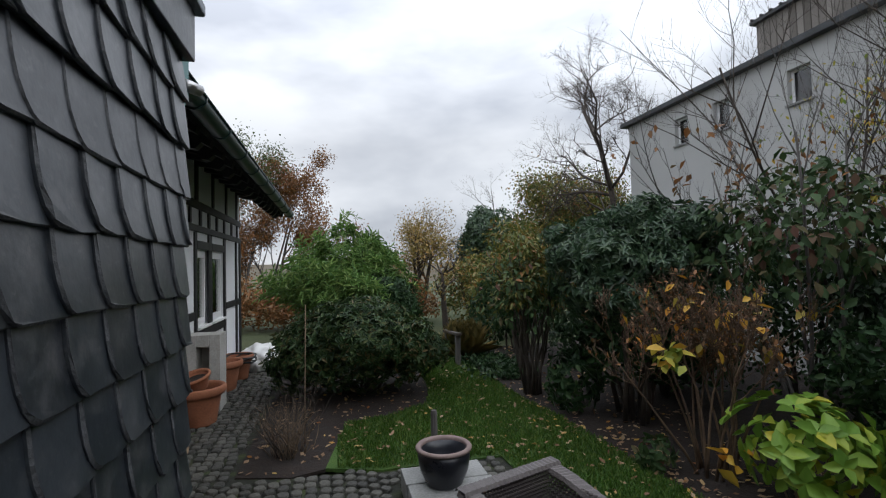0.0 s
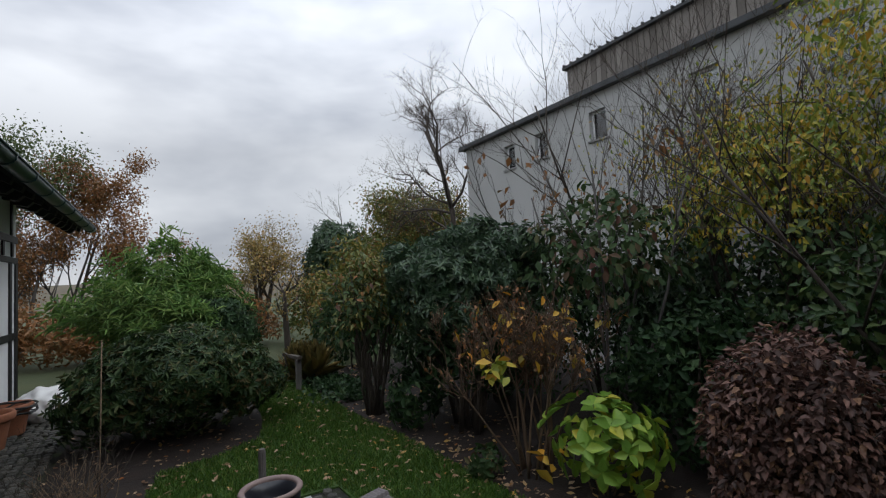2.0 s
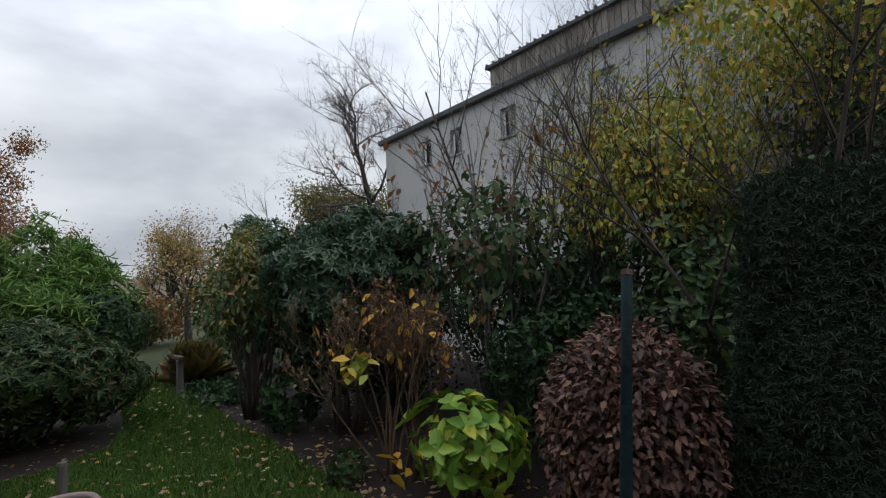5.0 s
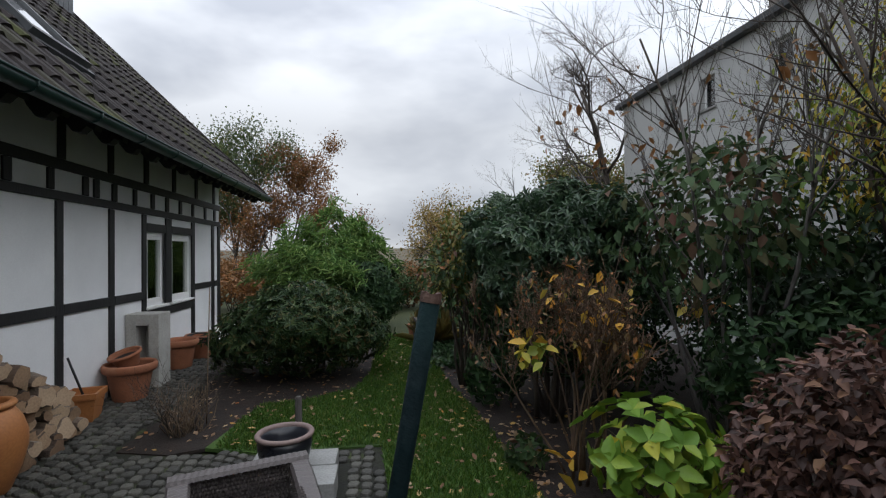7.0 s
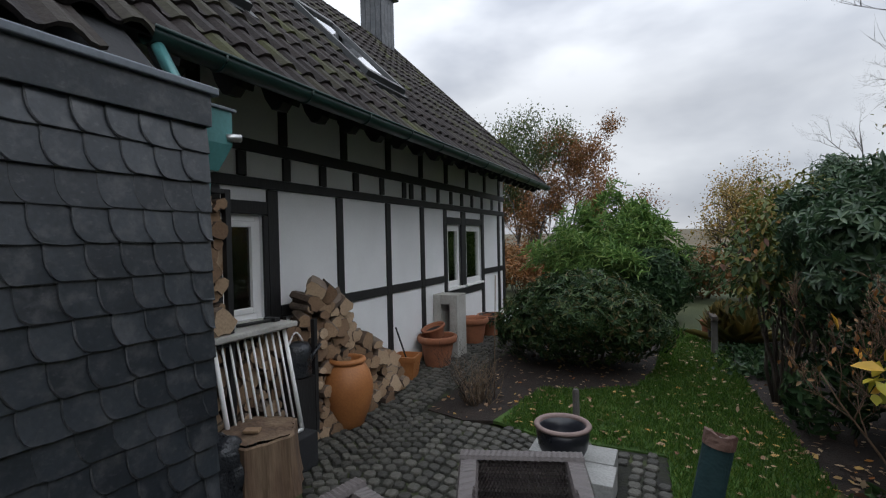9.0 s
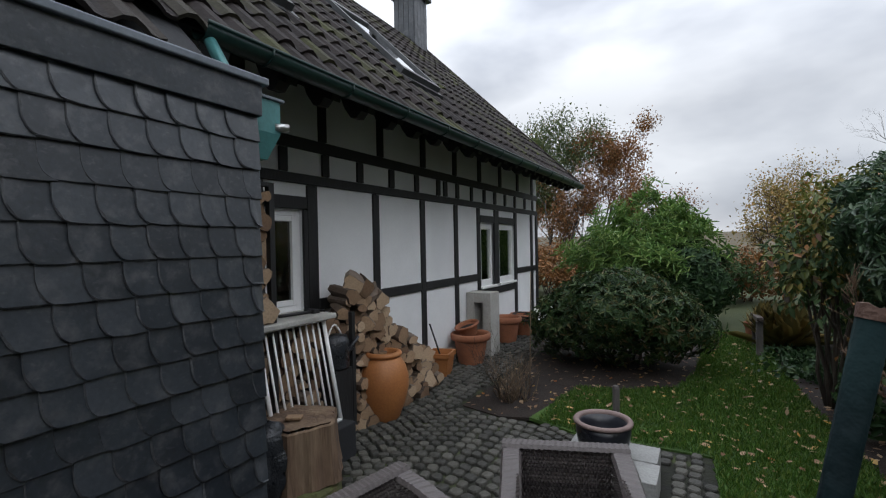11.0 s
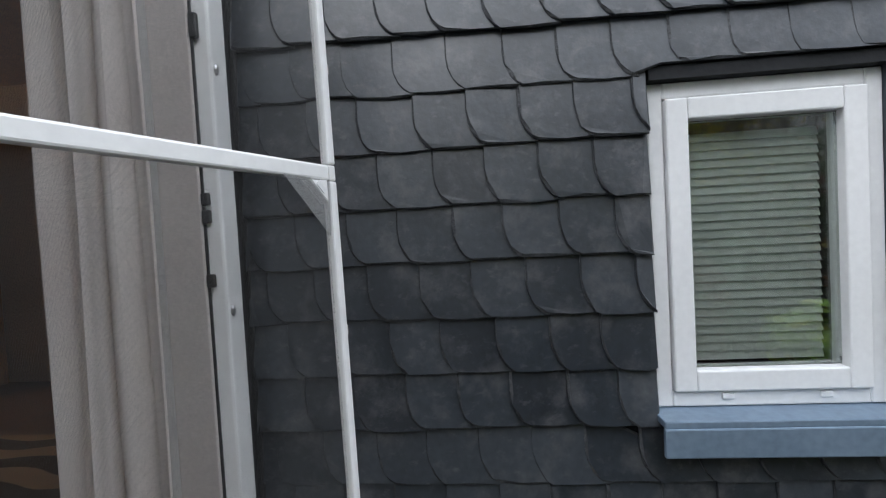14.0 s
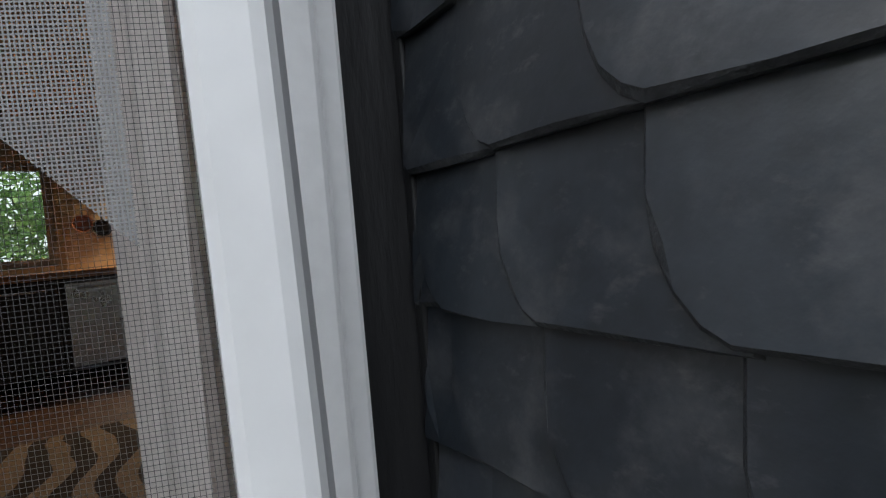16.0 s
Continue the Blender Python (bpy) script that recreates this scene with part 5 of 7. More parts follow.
for k, (x, y, r, h, mat) in enumerate([(1.3, 13.8, 1.1, 1.5, G_DULL), (2.2, 14.5, 1.0, 1.3, G_RUST), (4.0, 13.0, 1.3, 2.0, G_YELLOWGREEN), (5.5, 14.5, 1.6, 2.4, G_DULL), (5.0, 10.5, 1.0, 1.9, G_DULL), (-1.0, 14.0, 1.3, 1.4, G_RUST), (-3.0, 14.5, 1.5, 1.5, G_RUST), (3.3, 8.6, 0.7, 1.7, G_IVY), (3.6, 10.2, 0.8, 1.8, G_YELLOWGREEN), (0.0, 20.0, 2.0, 1.6, G_RUST), (2.2, 19.0, 1.6, 1.5, G_DULL), (7.5, 17.0, 2.0, 2.6, G_YELLOWGREEN), (-6.0, 19.0, 2.5, 2.2, G_RUST)]):
    shrub("hedgerow_shrub", "loose autumn shrub at the end of the garden", "shrub", (x, y, -0.15), [
        ((0, 0, h * 0.5), (r, r * 0.9, h * 0.55), int(1300 * r), mat, 0.11, 0.055, 2, {"clumps": 16, "size": 1.1})], (8, h * 0.8, 0.02, r * 0.7, 0.3), M_BARK, 70 + k, "hedgerow shrubs")
# dried perennials, stake, ornamental grass
rng = np.random.default_rng(91)
dp = empty("dried_perennial", "clump of dry brown perennial stems beside the path", "plant", Matrix.Translation((-0.42, 4.42, 0)))
tubes("twigwork", stems(rng, (0, 0, 0), 70, 0.42, 0.005, 0.22, 0.16), M_TWIG, dp, 4)["kind"] = "stuff"
p_all = []
for k in range(14):
    a = rng.random() * 6.28
    p, _ = branch_tree(rng, (0.1 * math.cos(a), 0.1 * math.sin(a), 0), 0.5, 0.005, levels=2, kids=3, lean=(0.5 * math.cos(a), 0.5 * math.sin(a)), spread=0.5, wiggle=0.2)
    p_all += p
tubes("twigwork", p_all, M_BARK, dp, 4)["kind"] = "stuff"
st = empty("garden_stake", "thin bamboo stake with cord in the bed", "stake")
tubes("cane", [[((-0.30, 4.62, -0.02), 0.006), ((-0.28, 4.66, 1.30), 0.005)]], M_TWIG, st, 6)
og = empty("ornamental_grass", "arching straw-coloured ornamental grass", "plant", Matrix.Translation((2.25, 8.2, 0)))
n = 900
a = rng.random(n) * 6.28
C = np.stack([0.12 * np.cos(a), 0.12 * np.sin(a), np.zeros(n)], 1)
A = np.stack([0.45 * np.cos(a), 0.45 * np.sin(a), np.full(n, 1.0)], 1) + rng.normal(size=(n, 3)) * 0.18
leaves("blades", C, A, np.stack([np.cos(a), np.sin(a), np.ones(n)], 1), 0.50, 0.014, G_STRAW, og, droop=0.45, rng=rng)
# ground cover, grass and fallen leaves
rng = np.random.default_rng(92)


def in_poly(poly, n, x0, x1, y0, y1):
    out = []
    while len(out) < n:
        x, y = rng.uniform(x0, x1), rng.uniform(y0, y1)
        if inside(poly, x, y):
            out.append((x, y))
    return np.array(out)


n = 60000
xy = in_poly(LAWN, n, 0, 2.45, 0.6, 9.3)
C = np.concatenate([xy, np.full((n, 1), 0.002)], 1)
A = np.concatenate([rng.normal(size=(n, 2)) * 0.5, np.ones((n, 1))], 1)
ob = leaves("grass", C, A, rng.normal(size=(n, 3)), 0.042, 0.006, M_GRASS, spread=0.45, rng=rng)
tagged(ob, "short green lawn grass", "grass", kind="stuff")
parts_ = []
for poly, n, b in ((LAWN, 650, (0, 2.45, 0.6, 9.3)), (BED_R, 900, (2.0, 3.6, 0.5, 9.0)), (BED_L, 260, (-0.8, 1.3, 3.95, 7.0))):
    xy = in_poly(poly, n, *b)
    parts_.append(np.concatenate([xy, np.full((n, 1), 0.028 if poly is LAWN else 0.010)], 1))
xy = np.stack([rng.normal(2.95, 0.22, 130), rng.normal(1.95, 0.16, 130), np.full(130, 0.014)], 1)
parts_.append(xy)
xy = np.stack([rng.normal(2.5, 0.10, 120), rng.uniform(1.6, 4.2, 120), np.full(120, 0.02)], 1)
parts_.append(xy)
C = np.concatenate(parts_)
n = len(C)
A = np.concatenate([rng.normal(size=(n, 2)), rng.normal(size=(n, 1)) * 0.12], 1)
U = np.array([0, 0, 1.0]) + rng.normal(size=(n, 3)) * 0.25
ob = leaves("fallen_leaves", C, A, U, 0.052, 0.026, G_FALLEN, spread=0.5, rng=rng, droop=-0.1)
tagged(ob, "pale brown and yellow fallen leaves", "fallen leaves", kind="stuff")
n = 1400
C = np.stack([rng.normal(2.45, 0.22, n), rng.uniform(6.3, 8.0, n), rng.uniform(0.01, 0.10, n)], 1)
A, U = scatter_ways(rng, rng.normal(size=(n, 3)), 0.5, 0.5, -0.2)
tagged(leaves("ground_cover", C, A, U, 0.07, 0.05, G_IVY, rng=rng), "low green ground cover beside the lawn", "plant", kind="stuff")

# ---- things on the terrace ----
def pot(name, label, centre, profile, material_, rim=None, soil=None, category="plant pot", group="terracotta pots", tilt=(0, 0)):
    top = empty(name, label, category, Matrix.Translation(centre) @ Euler((tilt[0], tilt[1], 0)).to_matrix().to_4x4(), group)
    part("body", lathe(bmesh.new(), profile, 40), material_, top, smooth=True)
    if rim:
        part("rim", lathe(bmesh.new(), rim, 40), M_RIM if material_ is M_GLAZE else material_, top, smooth=True)
    if soil:
        bm = bmesh.new()
        bmesh.ops.create_circle(bm, cap_ends=True, radius=soil[0], segments=32)
        bmesh.ops.translate(bm, vec=(0, 0, soil[1]), verts=bm.verts)
        part("soil", bm, M_SOIL, top, "dark potting soil")
    return top


pot("storage_jar", "large ochre terracotta storage jar standing on the setts", (-1.30, 3.42, 0), [(0.001, 0.0), (0.13, 0.0), (0.145, 0.02), (0.20, 0.16), (0.235, 0.30), (0.235, 0.40), (0.205, 0.50), (0.165, 0.565), (0.145, 0.585), (0.13, 0.58), (0.12, 0.5), (0.19, 0.36), (0.19, 0.28), (0.10, 0.05), (0.001, 0.04)], M_TERRA_OCHRE, [(0.142, 0.575), (0.168, 0.585), (0.178, 0.603), (0.168, 0.622), (0.14, 0.628), (0.125, 0.615), (0.128, 0.575)], category="jar", group="")
POT = [(0.001, 0), (0.60, 0), (0.63, 0.04), (0.80, 0.70), (0.82, 0.74), (0.84, 0.78)]
RIM = [(0.83, 0.76), (0.95, 0.80), (1.0, 0.86), (1.0, 0.98), (0.96, 1.02), (0.88, 1.02), (0.82, 0.96), (0.80, 0.80)]


def terracotta(centre, r, h, label, tilt=(0, 0), hollow=0.70, mat=M_TERRA):
    return pot("terracotta_pot", label, centre, [(a * r, b * h) for a, b in POT + [(0.78, 0.76), (0.60, 0.1), (0.001, 0.08)]], mat, [(a * r, b * h) for a, b in RIM], (0.72 * r, hollow * h), tilt=tilt)


terracotta((-1.45, 5.58, 0), 0.27, 0.40, "large terracotta pot with a thick rim beside the house wall")
terracotta((-1.47, 5.60, 0.37), 0.17, 0.16, "smaller reddish pot tipped inside the large pot", (0.25, -0.2))
terracotta((-1.52, 7.05, 0), 0.25, 0.40, "terracotta pot at the house wall")
terracotta((-1.47, 7.72, 0), 0.24, 0.36, "terracotta pot with a black hose over it")
sq = empty("square_pot", "square bright terracotta planter on the setts", "plant pot", Matrix.Translation((-1.56, 4.93, 0)) @ Matrix.Rotation(radians(12), 4, "Z"))
bm = bmesh.new()
ringsq = []
for r, z in ((0.115, 0), (0.145, 0.22), (0.16, 0.222), (0.162, 0.28), (0.135, 0.28), (0.125, 0.20), (0.10, 0.19)):
    ringsq.append([bm.verts.new((x * r, y * r, z)) for x, y in ((-1, -1), (1, -1), (1, 1), (-1, 1))])
for a, b in zip(ringsq, ringsq[1:]):
    for i in range(4):
        bm.faces.new((a[i], a[(i + 1) % 4], b[(i + 1) % 4], b[i]))
bm.faces.new(ringsq[0][::-1])
bm.faces.new(ringsq[-1])
part("body", bm, M_TERRA_OCHRE, sq)
tubes("spade_handle", [[((0.02, 0.03, 0.15), 0.012), ((-0.12, -0.02, 0.62), 0.011)]], M_TIMBER, sq, 8, "dark wooden tool handle")
hose = empty("garden_hose", "black garden hose coiled over a pot", "hose", Matrix.Translation((-1.40, 7.6, 0.30)))
tubes("coil", [[((0.22 * math.cos(t * 0.5), 0.2 * math.sin(t * 0.5), 0.05 * math.sin(t * 0.37) + 0.04 * (t % 7) / 7), 0.012) for t in range(60)]], M_RUBBER, hose, 6)
sack = empty("plastic_sack", "crumpled white plastic sack by the wall", "sack", Matrix.Translation((-1.25, 8.35, 0)))
bm = bmesh.new()
bmesh.ops.create_icosphere(bm, subdivisions=4, radius=0.3)
for v in bm.verts:
    k = 1 + 0.28 * noise.noise(v.co * 7) + 0.12 * noise.noise(v.co * 17)
    v.co = Vector((v.co.x * k * 0.9, v.co.y * k * 1.3, max(v.co.z * k * 0.75 + 0.2, 0.0)))
part("bag", bm, M_WHITE_METAL, sack, smooth=True)
# hollow concrete column planter
col = empty("concrete_planter", "tall grey concrete planter with a rectangular slot", "planter", Matrix.Translation((-1.52, 6.15, 0)))
M_CONC = material("pale_concrete", [(0.3, (0.32, 0.31, 0.28)), (0.7, (0.46, 0.45, 0.42))], scale=4, rough=0.85, bump=0.4, dirt=0.3)
for n_, b_ in (("side", (-0.19, -0.16, 0, -0.07, 0.16, 0.90)), ("side", (0.07, -0.16, 0, 0.19, 0.16, 0.90)), ("lintel", (-0.0695, -0.16, 0.76, 0.0695, 0.16, 0.899)), ("base", (-0.0695, -0.16, 0, 0.0695, 0.16, 0.30)), ("back", (-0.0695, 0.08, 0.301, 0.0695, 0.159, 0.759))):
    boxed(n_, *b_, M_CONC, col, 0.006)

# logs
def log_mesh(seed, r, length):
    rng_ = np.random.default_rng(seed)
    n = 12
    rad = [r * (1 + 0.14 * rng_.normal()) for _ in range(n)]
    if seed % 3 == 0:
        rad = [q if k < n * 0.55 else q * 0.45 for k, q in enumerate(rad)]
    me = bpy.data.meshes.new("log")
    v = [(x, rad[k] * s * math.cos(6.283 * k / n), rad[k] * s * math.sin(6.283 * k / n)) for x, s in ((-length / 2, 1.0), (length / 2 - 0.006, 1.0), (length / 2, 0.95)) for k in range(n)]
    f = [(j * n + k, j * n + (k + 1) % n, (j + 1) * n + (k + 1) % n, (j + 1) * n + k) for j in range(2) for k in range(n)]
    f += [tuple(range(n))[::-1], tuple(2 * n + k for k in range(n))]
    me.from_pydata(v, [], f)
    me.update()
    me.materials.append(M_LOGBARK)
    me.materials.append(M_CUT)
    me.polygons[-1].material_index = 1
    me.polygons[-2].material_index = 1
    return me


LOGS = [log_mesh(k, 0.042 + 0.012 * (k % 5), 0.30) for k in range(15)]
rng = np.random.default_rng(101)


def place_log(x, y, z, yaw, roll=0.0, parent=None, mesh=None, pitch=0.0):
    ob = new("log", mesh or LOGS[int(rng.integers(len(LOGS)))])
    ob.matrix_world = Matrix.Translation((x, y, z)) @ Euler((roll, pitch, yaw)).to_matrix().to_4x4()
    ob.parent = parent
    return ob


pile = empty("log_pile", "heap of split firewood logs stacked against the house wall", "firewood")


def pile_top(y):
    return 1.16 if y < 3.28 else max(1.18 - (y - 3.30) * 0.74, 0.06)


y = 3.02
cells = []
z = 0.05
row = 0
while z < 1.2:
    y = 3.04 + (0.045 if row % 2 else 0.0)
    while y < 4.55:
        if z < pile_top(y) + rng.uniform(-0.05, 0.06):
            cells.append((y, z))
        y += 0.095 + rng.uniform(0, 0.02)
    z += 0.083
    row += 1
for y, z in cells:
    place_log(-1.50 + rng.uniform(-0.05, 0.05) + 0.10 * max(0, 0.6 - z), y + rng.uniform(-0.012, 0.012), z, -0.45 + rng.normal() * 0.22, rng.random() * 6.28, pile, None, rng.normal() * 0.07)
for y, z, yaw, m_ in ((3.20, 1.27, -0.9, 4), (3.10, 1.21, -0.3, 9), (3.52, 1.10, -0.6, 9), (3.40, 1.14, -1.2, 14), (3.34, 1.24, -0.7, 13)):
    place_log(-1.46, y, z, yaw, rng.random() * 6.28, pile, LOGS[m_], 0.1)
back = [(-1.66 + rng.uniform(-0.02, 0.02), 3.05 + rng.random() * 1.2, 0.1 + rng.random() * 0.5) for _ in range(8)]
for x, y, z in back:
    place_log(x, y, z, 1.2 + rng.normal() * 0.3, 0, pile)
rack = empty("log_rack", "black steel rack filled with firewood beside the window", "log rack")
for x, y in ((-1.30, 2.99), (-1.64, 2.99)):
    boxed("upright", x - 0.02, y - 0.02, 0.0, x + 0.02, y + 0.02, 1.05, M_TIMBER, rack, 0.003)
for x, y in ((-1.30, 2.16), (-1.66, 2.16), (-1.30, 1.63), (-1.66, 1.63)):
    boxed("upright", x - 0.022, y - 0.022, 0.0, x + 0.022, y + 0.022, 2.06, M_TIMBER, rack, 0.003)
boxed("rail", -1.68, 1.653, 1.00, -1.28, 2.137, 1.03, M_TIMBER, rack)
boxed("rail", -1.68, 1.653, 2.03, -1.28, 2.137, 2.06, M_TIMBER, rack)
stack = empty("log_stack", "firewood stacked high in the black rack", "firewood")
z = 1.08
while z < 2.0:
    y = 1.69
    while y < 2.12:
        place_log(-1.44 + rng.uniform(-0.04, 0.04), y, z, rng.normal() * 0.1, rng.random() * 6.28, stack)
        y += 0.10
    z += 0.088
z = 0.05
while z < 0.95:
    y = 2.05
    while y < 2.95:
        if rng.random() < 0.85:
            place_log(-1.55 + rng.uniform(-0.05, 0.05), y, z, rng.normal() * 0.15, rng.random() * 6.28, stack)
        y += 0.105
    z += 0.09
# white rail panel leaning in front of the wood, with a grey board on top
gate = empty("white_rail_panel", "white slatted metal panel leaning against the wood store", "railing")


def gp(s, h):
    return (-1.13 - 0.16 * h, 2.02 + s * 0.62, 0.28 + h * 0.76)


for k in range(11):
    s = k / 10
    r = 0.016 if k in (0, 10) else 0.008
    tubes("bar", [[(gp(s, 0), r), (gp(s, 1), r)]], M_WHITE_METAL, gate, 8)
for h in (0.0, 1.0):
    tubes("rail", [[(gp(0, h), 0.016), (gp(1, h), 0.016)]], M_WHITE_METAL, gate, 8)
shelf = empty("grey_board", "weathered grey board lying on the wood store", "board")
boxed("plank", -1.62, 1.95, 1.045, -1.22, 2.72, 1.085, M_CONC, shelf, 0.008)
tool = empty("hatchet", "small dark tool lying on the grey board", "tool")
tubes("handle", [[((-1.42, 2.32, 1.10), 0.012), ((-1.38, 2.62, 1.10), 0.012)]], M_RUBBER, tool, 8)
boxed("head", -1.46, 2.60, 1.086, -1.34, 2.66, 1.116, M_TIMBER, tool, 0.004)
crate = empty("low_plinth", "dark stone plinth under the leaning panel", "plinth")
boxed("block", -1.27, 1.98, 0.0, -1.03, 2.70, 0.265, M_UNDER, crate, 0.01)
bag = empty("covered_bundle", "bundle under dark crumpled plastic sheet", "bundle", Matrix.Translation((-1.02, 1.86, 0)))
bm = bmesh.new()
bmesh.ops.create_icosphere(bm, subdivisions=4, radius=0.2)
for v in bm.verts:
    k = 1 + 0.2 * noise.noise(v.co * 9) + 0.1 * noise.noise(v.co * 23)
    v.co = Vector((v.co.x * k * 0.85, v.co.y * k * 0.8, max(v.co.z * k * 1.5 + 0.26, 0.0)))
part("sheet", bm, M_SHEET, bag, smooth=True)
can = empty("watering_can", "dark watering can hanging by the wood", "watering can", Matrix.Translation((-1.36, 2.84, 0.60)))
part("body", lathe(bmesh.new(), [(0.001, 0), (0.11, 0), (0.12, 0.02), (0.12, 0.22), (0.10, 0.27), (0.001, 0.28)], 24), M_SHEET, can, smooth=True)
tubes("spout", [[((0.06, 0.05, 0.08), 0.02), ((0.12, 0.16, 0.25), 0.014)]], M_SHEET, can, 8)
tubes("handle", [[((0, -0.08 + 0.16 * t / 8, 0.27 + 0.09 * math.sin(math.pi * t / 8)), 0.008) for t in range(9)]], M_WHITE_METAL, can, 6, "pale wire handle")
# added black prop below the can, filling what is only a shadowed gap
boxed("stand", -0.1, -0.1, -0.60, 0.1, 0.1, -0.001, M_TIMBER, can)

# chopping block
M_STUMP = material("weathered_split_wood", [(0.2, (0.07, 0.042, 0.028)), (0.5, (0.15, 0.095, 0.06)), (0.8, (0.28, 0.20, 0.13))], scale=7, rough=0.9, bump=1.0, fine=40, stretch=(1.5, 1.5, 0.12), dirt=0.5)
stump = empty("chopping_block", "thick weathered tree stump used as a chopping block", "stump", Matrix.Translation((-0.99, 2.10, 0)) @ Matrix.Diagonal((1.36, 1.36, 1.0, 1)))
bm = bmesh.new()
n = 36
prof = [(0.17, 0.12), (0.20, 0.13), (0.185, 0.25), (0.178, 0.38), (0.176, 0.49), (0.165, 0.50)]
rs = []
for r, z in prof:
    rs.append([bm.verts.new((r * (1 + 0.08 * math.sin(5 * a + 1) + 0.05 * math.sin(11 * a + z * 2) + (0.16 * max(0, 0.3 - z) if math.sin(3 * a) > 0 else 0)) * math.cos(a), r * (1 + 0.08 * math.sin(5 * a + 1) + 0.05 * math.sin(11 * a)) * math.sin(a), z + 0.012 * math.sin(2 * a))) for a in [6.283 * k / n for k in range(n)]])
for a, b in zip(rs, rs[1:]):
    for k in range(n):
        bm.faces.new((a[k], a[(k + 1) % n], b[(k + 1) % n], b[k]))
bm.faces.new(rs[0][::-1])
part("trunk", bm, M_STUMP, stump)
bm = bmesh.new()
bm.faces.new([bm.verts.new((v_[0], v_[1], 0.5)) for v_ in [(0.165 * (1 + 0.08 * math.sin(5 * a + 1) + 0.05 * math.sin(11 * a)) * math.cos(a), 0.165 * (1 + 0.08 * math.sin(5 * a + 1) + 0.05 * math.sin(11 * a)) * math.sin(a)) for a in [6.283 * k / n for k in range(n)]]])
bmesh.ops.translate(bm, vec=(0, 0, 0.004), verts=bm.verts)
part("cut_face", bm, M_STUMP, stump)
plinth = empty("wooden_slice", "mossy cut wood slice under the chopping block", "stump", Matrix.Translation((-0.96, 2.06, 0)))
M_MOSSWOOD = material("mossy_wood", [(0.3, (0.06, 0.05, 0.03)), (0.6, (0.09, 0.10, 0.03)), (0.8, (0.14, 0.10, 0.06))], scale=9, rough=0.9, bump=0.8)
part("slice", lathe(bmesh.new(), [(0.001, 0), (0.25, 0), (0.265, 0.02), (0.26, 0.10), (0.24, 0.118), (0.001, 0.119)], 20), M_MOSSWOOD, plinth)
chip = empty("wood_chip", "pale split wood chip on the chopping block", "wood", Matrix.Translation((-0.97, 2.03, 0.513)) @ Matrix.Rotation(0.5, 4, "Z"))
boxed("chip", -0.05, -0.03, 0, 0.05, 0.035, 0.02, M_CUT, chip, 0.006)

# black pot on slabs, peg behind
slab = empty("paving_slab", "square grey concrete paving slab at the lawn edge", "paving slab", group="paving slabs")
boxed("slab", 0.45, 3.235, -0.012, 1.04, 3.50, 0.15, M_SLAB, slab, 0.006)
slab2 = empty("paving_slab", "square grey concrete paving slab at the lawn edge", "paving slab", group="paving slabs")
boxed("slab", 0.46, 2.95, -0.012, 1.06, 3.23, 0.146, M_SLAB, slab2, 0.006)
pot("glazed_pot", "black glazed plant pot with a bare clay rim on the slab", (0.71, 3.19, 0.148), [(0.001, 0), (0.115, 0), (0.125, 0.01), (0.165, 0.10), (0.178, 0.17), (0.18, 0.235), (0.155, 0.235), (0.15, 0.17), (0.10, 0.05), (0.001, 0.045)], M_GLAZE, [(0.180, 0.232), (0.192, 0.236), (0.195, 0.248), (0.188, 0.258), (0.165, 0.258), (0.155, 0.248), (0.156, 0.234)], (0.14, 0.12), group="")
peg = empty("wooden_peg", "short grey weathered peg behind the black pot", "peg", Matrix.Translation((0.73, 3.60, 0)))
part("stake", lathe(bmesh.new(), [(0.001, -0.02), (0.026, -0.02), (0.026, 0.50), (0.02, 0.52), (0.001, 0.52)], 12), M_BARK_GREY, peg)

# green pole close by the path
pole = empty("plant_stake", "dark green coated metal plant stake with a broken top", "stake")
px0, px1 = Vector((1.12, 0.17, -0.012)), Vector((1.411, 0.245, 1.572))
tubes("pole", [[(px0.lerp(px1, k / 12), 0.0078 + 0.0006 * math.sin(k * 2.1)) for k in range(13)]], M_BLUE_GREEN, pole, 14)
M_RAW = material("broken_red_brown_edge", [(0.3, (0.07, 0.03, 0.022)), (0.6, (0.13, 0.075, 0.055)), (0.8, (0.2, 0.17, 0.15))], scale=40, rough=0.8, bump=0.6)
bm = lathe(bmesh.new(), [(0.0083, -0.003), (0.0084, 0.003), (0.0065, 0.004), (0.0061, -0.01), (0.001, -0.011)], 18)
for v in bm.verts:
    if v.co.z > 0:
        v.co.z += 0.004 * noise.noise(v.co * 160)
bmesh.ops.transform(bm, matrix=Matrix.Translation(px1) @ (px1 - px0).to_track_quat("Z", "Y").to_matrix().to_4x4(), verts=bm.verts)
part("socket", bm, M_RAW, pole, "broken reddish open tube end")
bm = lathe(bmesh.new(), [(0.0048, -0.007), (0.0048, 0.0005), (0.003, 0.001), (0.003, -0.005), (0.001, -0.005)], 16)
bmesh.ops.transform(bm, matrix=Matrix.Translation(px1) @ (px1 - px0).to_track_quat("Z", "Y").to_matrix().to_4x4(), verts=bm.verts)
part("inner_tube", bm, M_STEEL, pole, "grey metal inner tube")


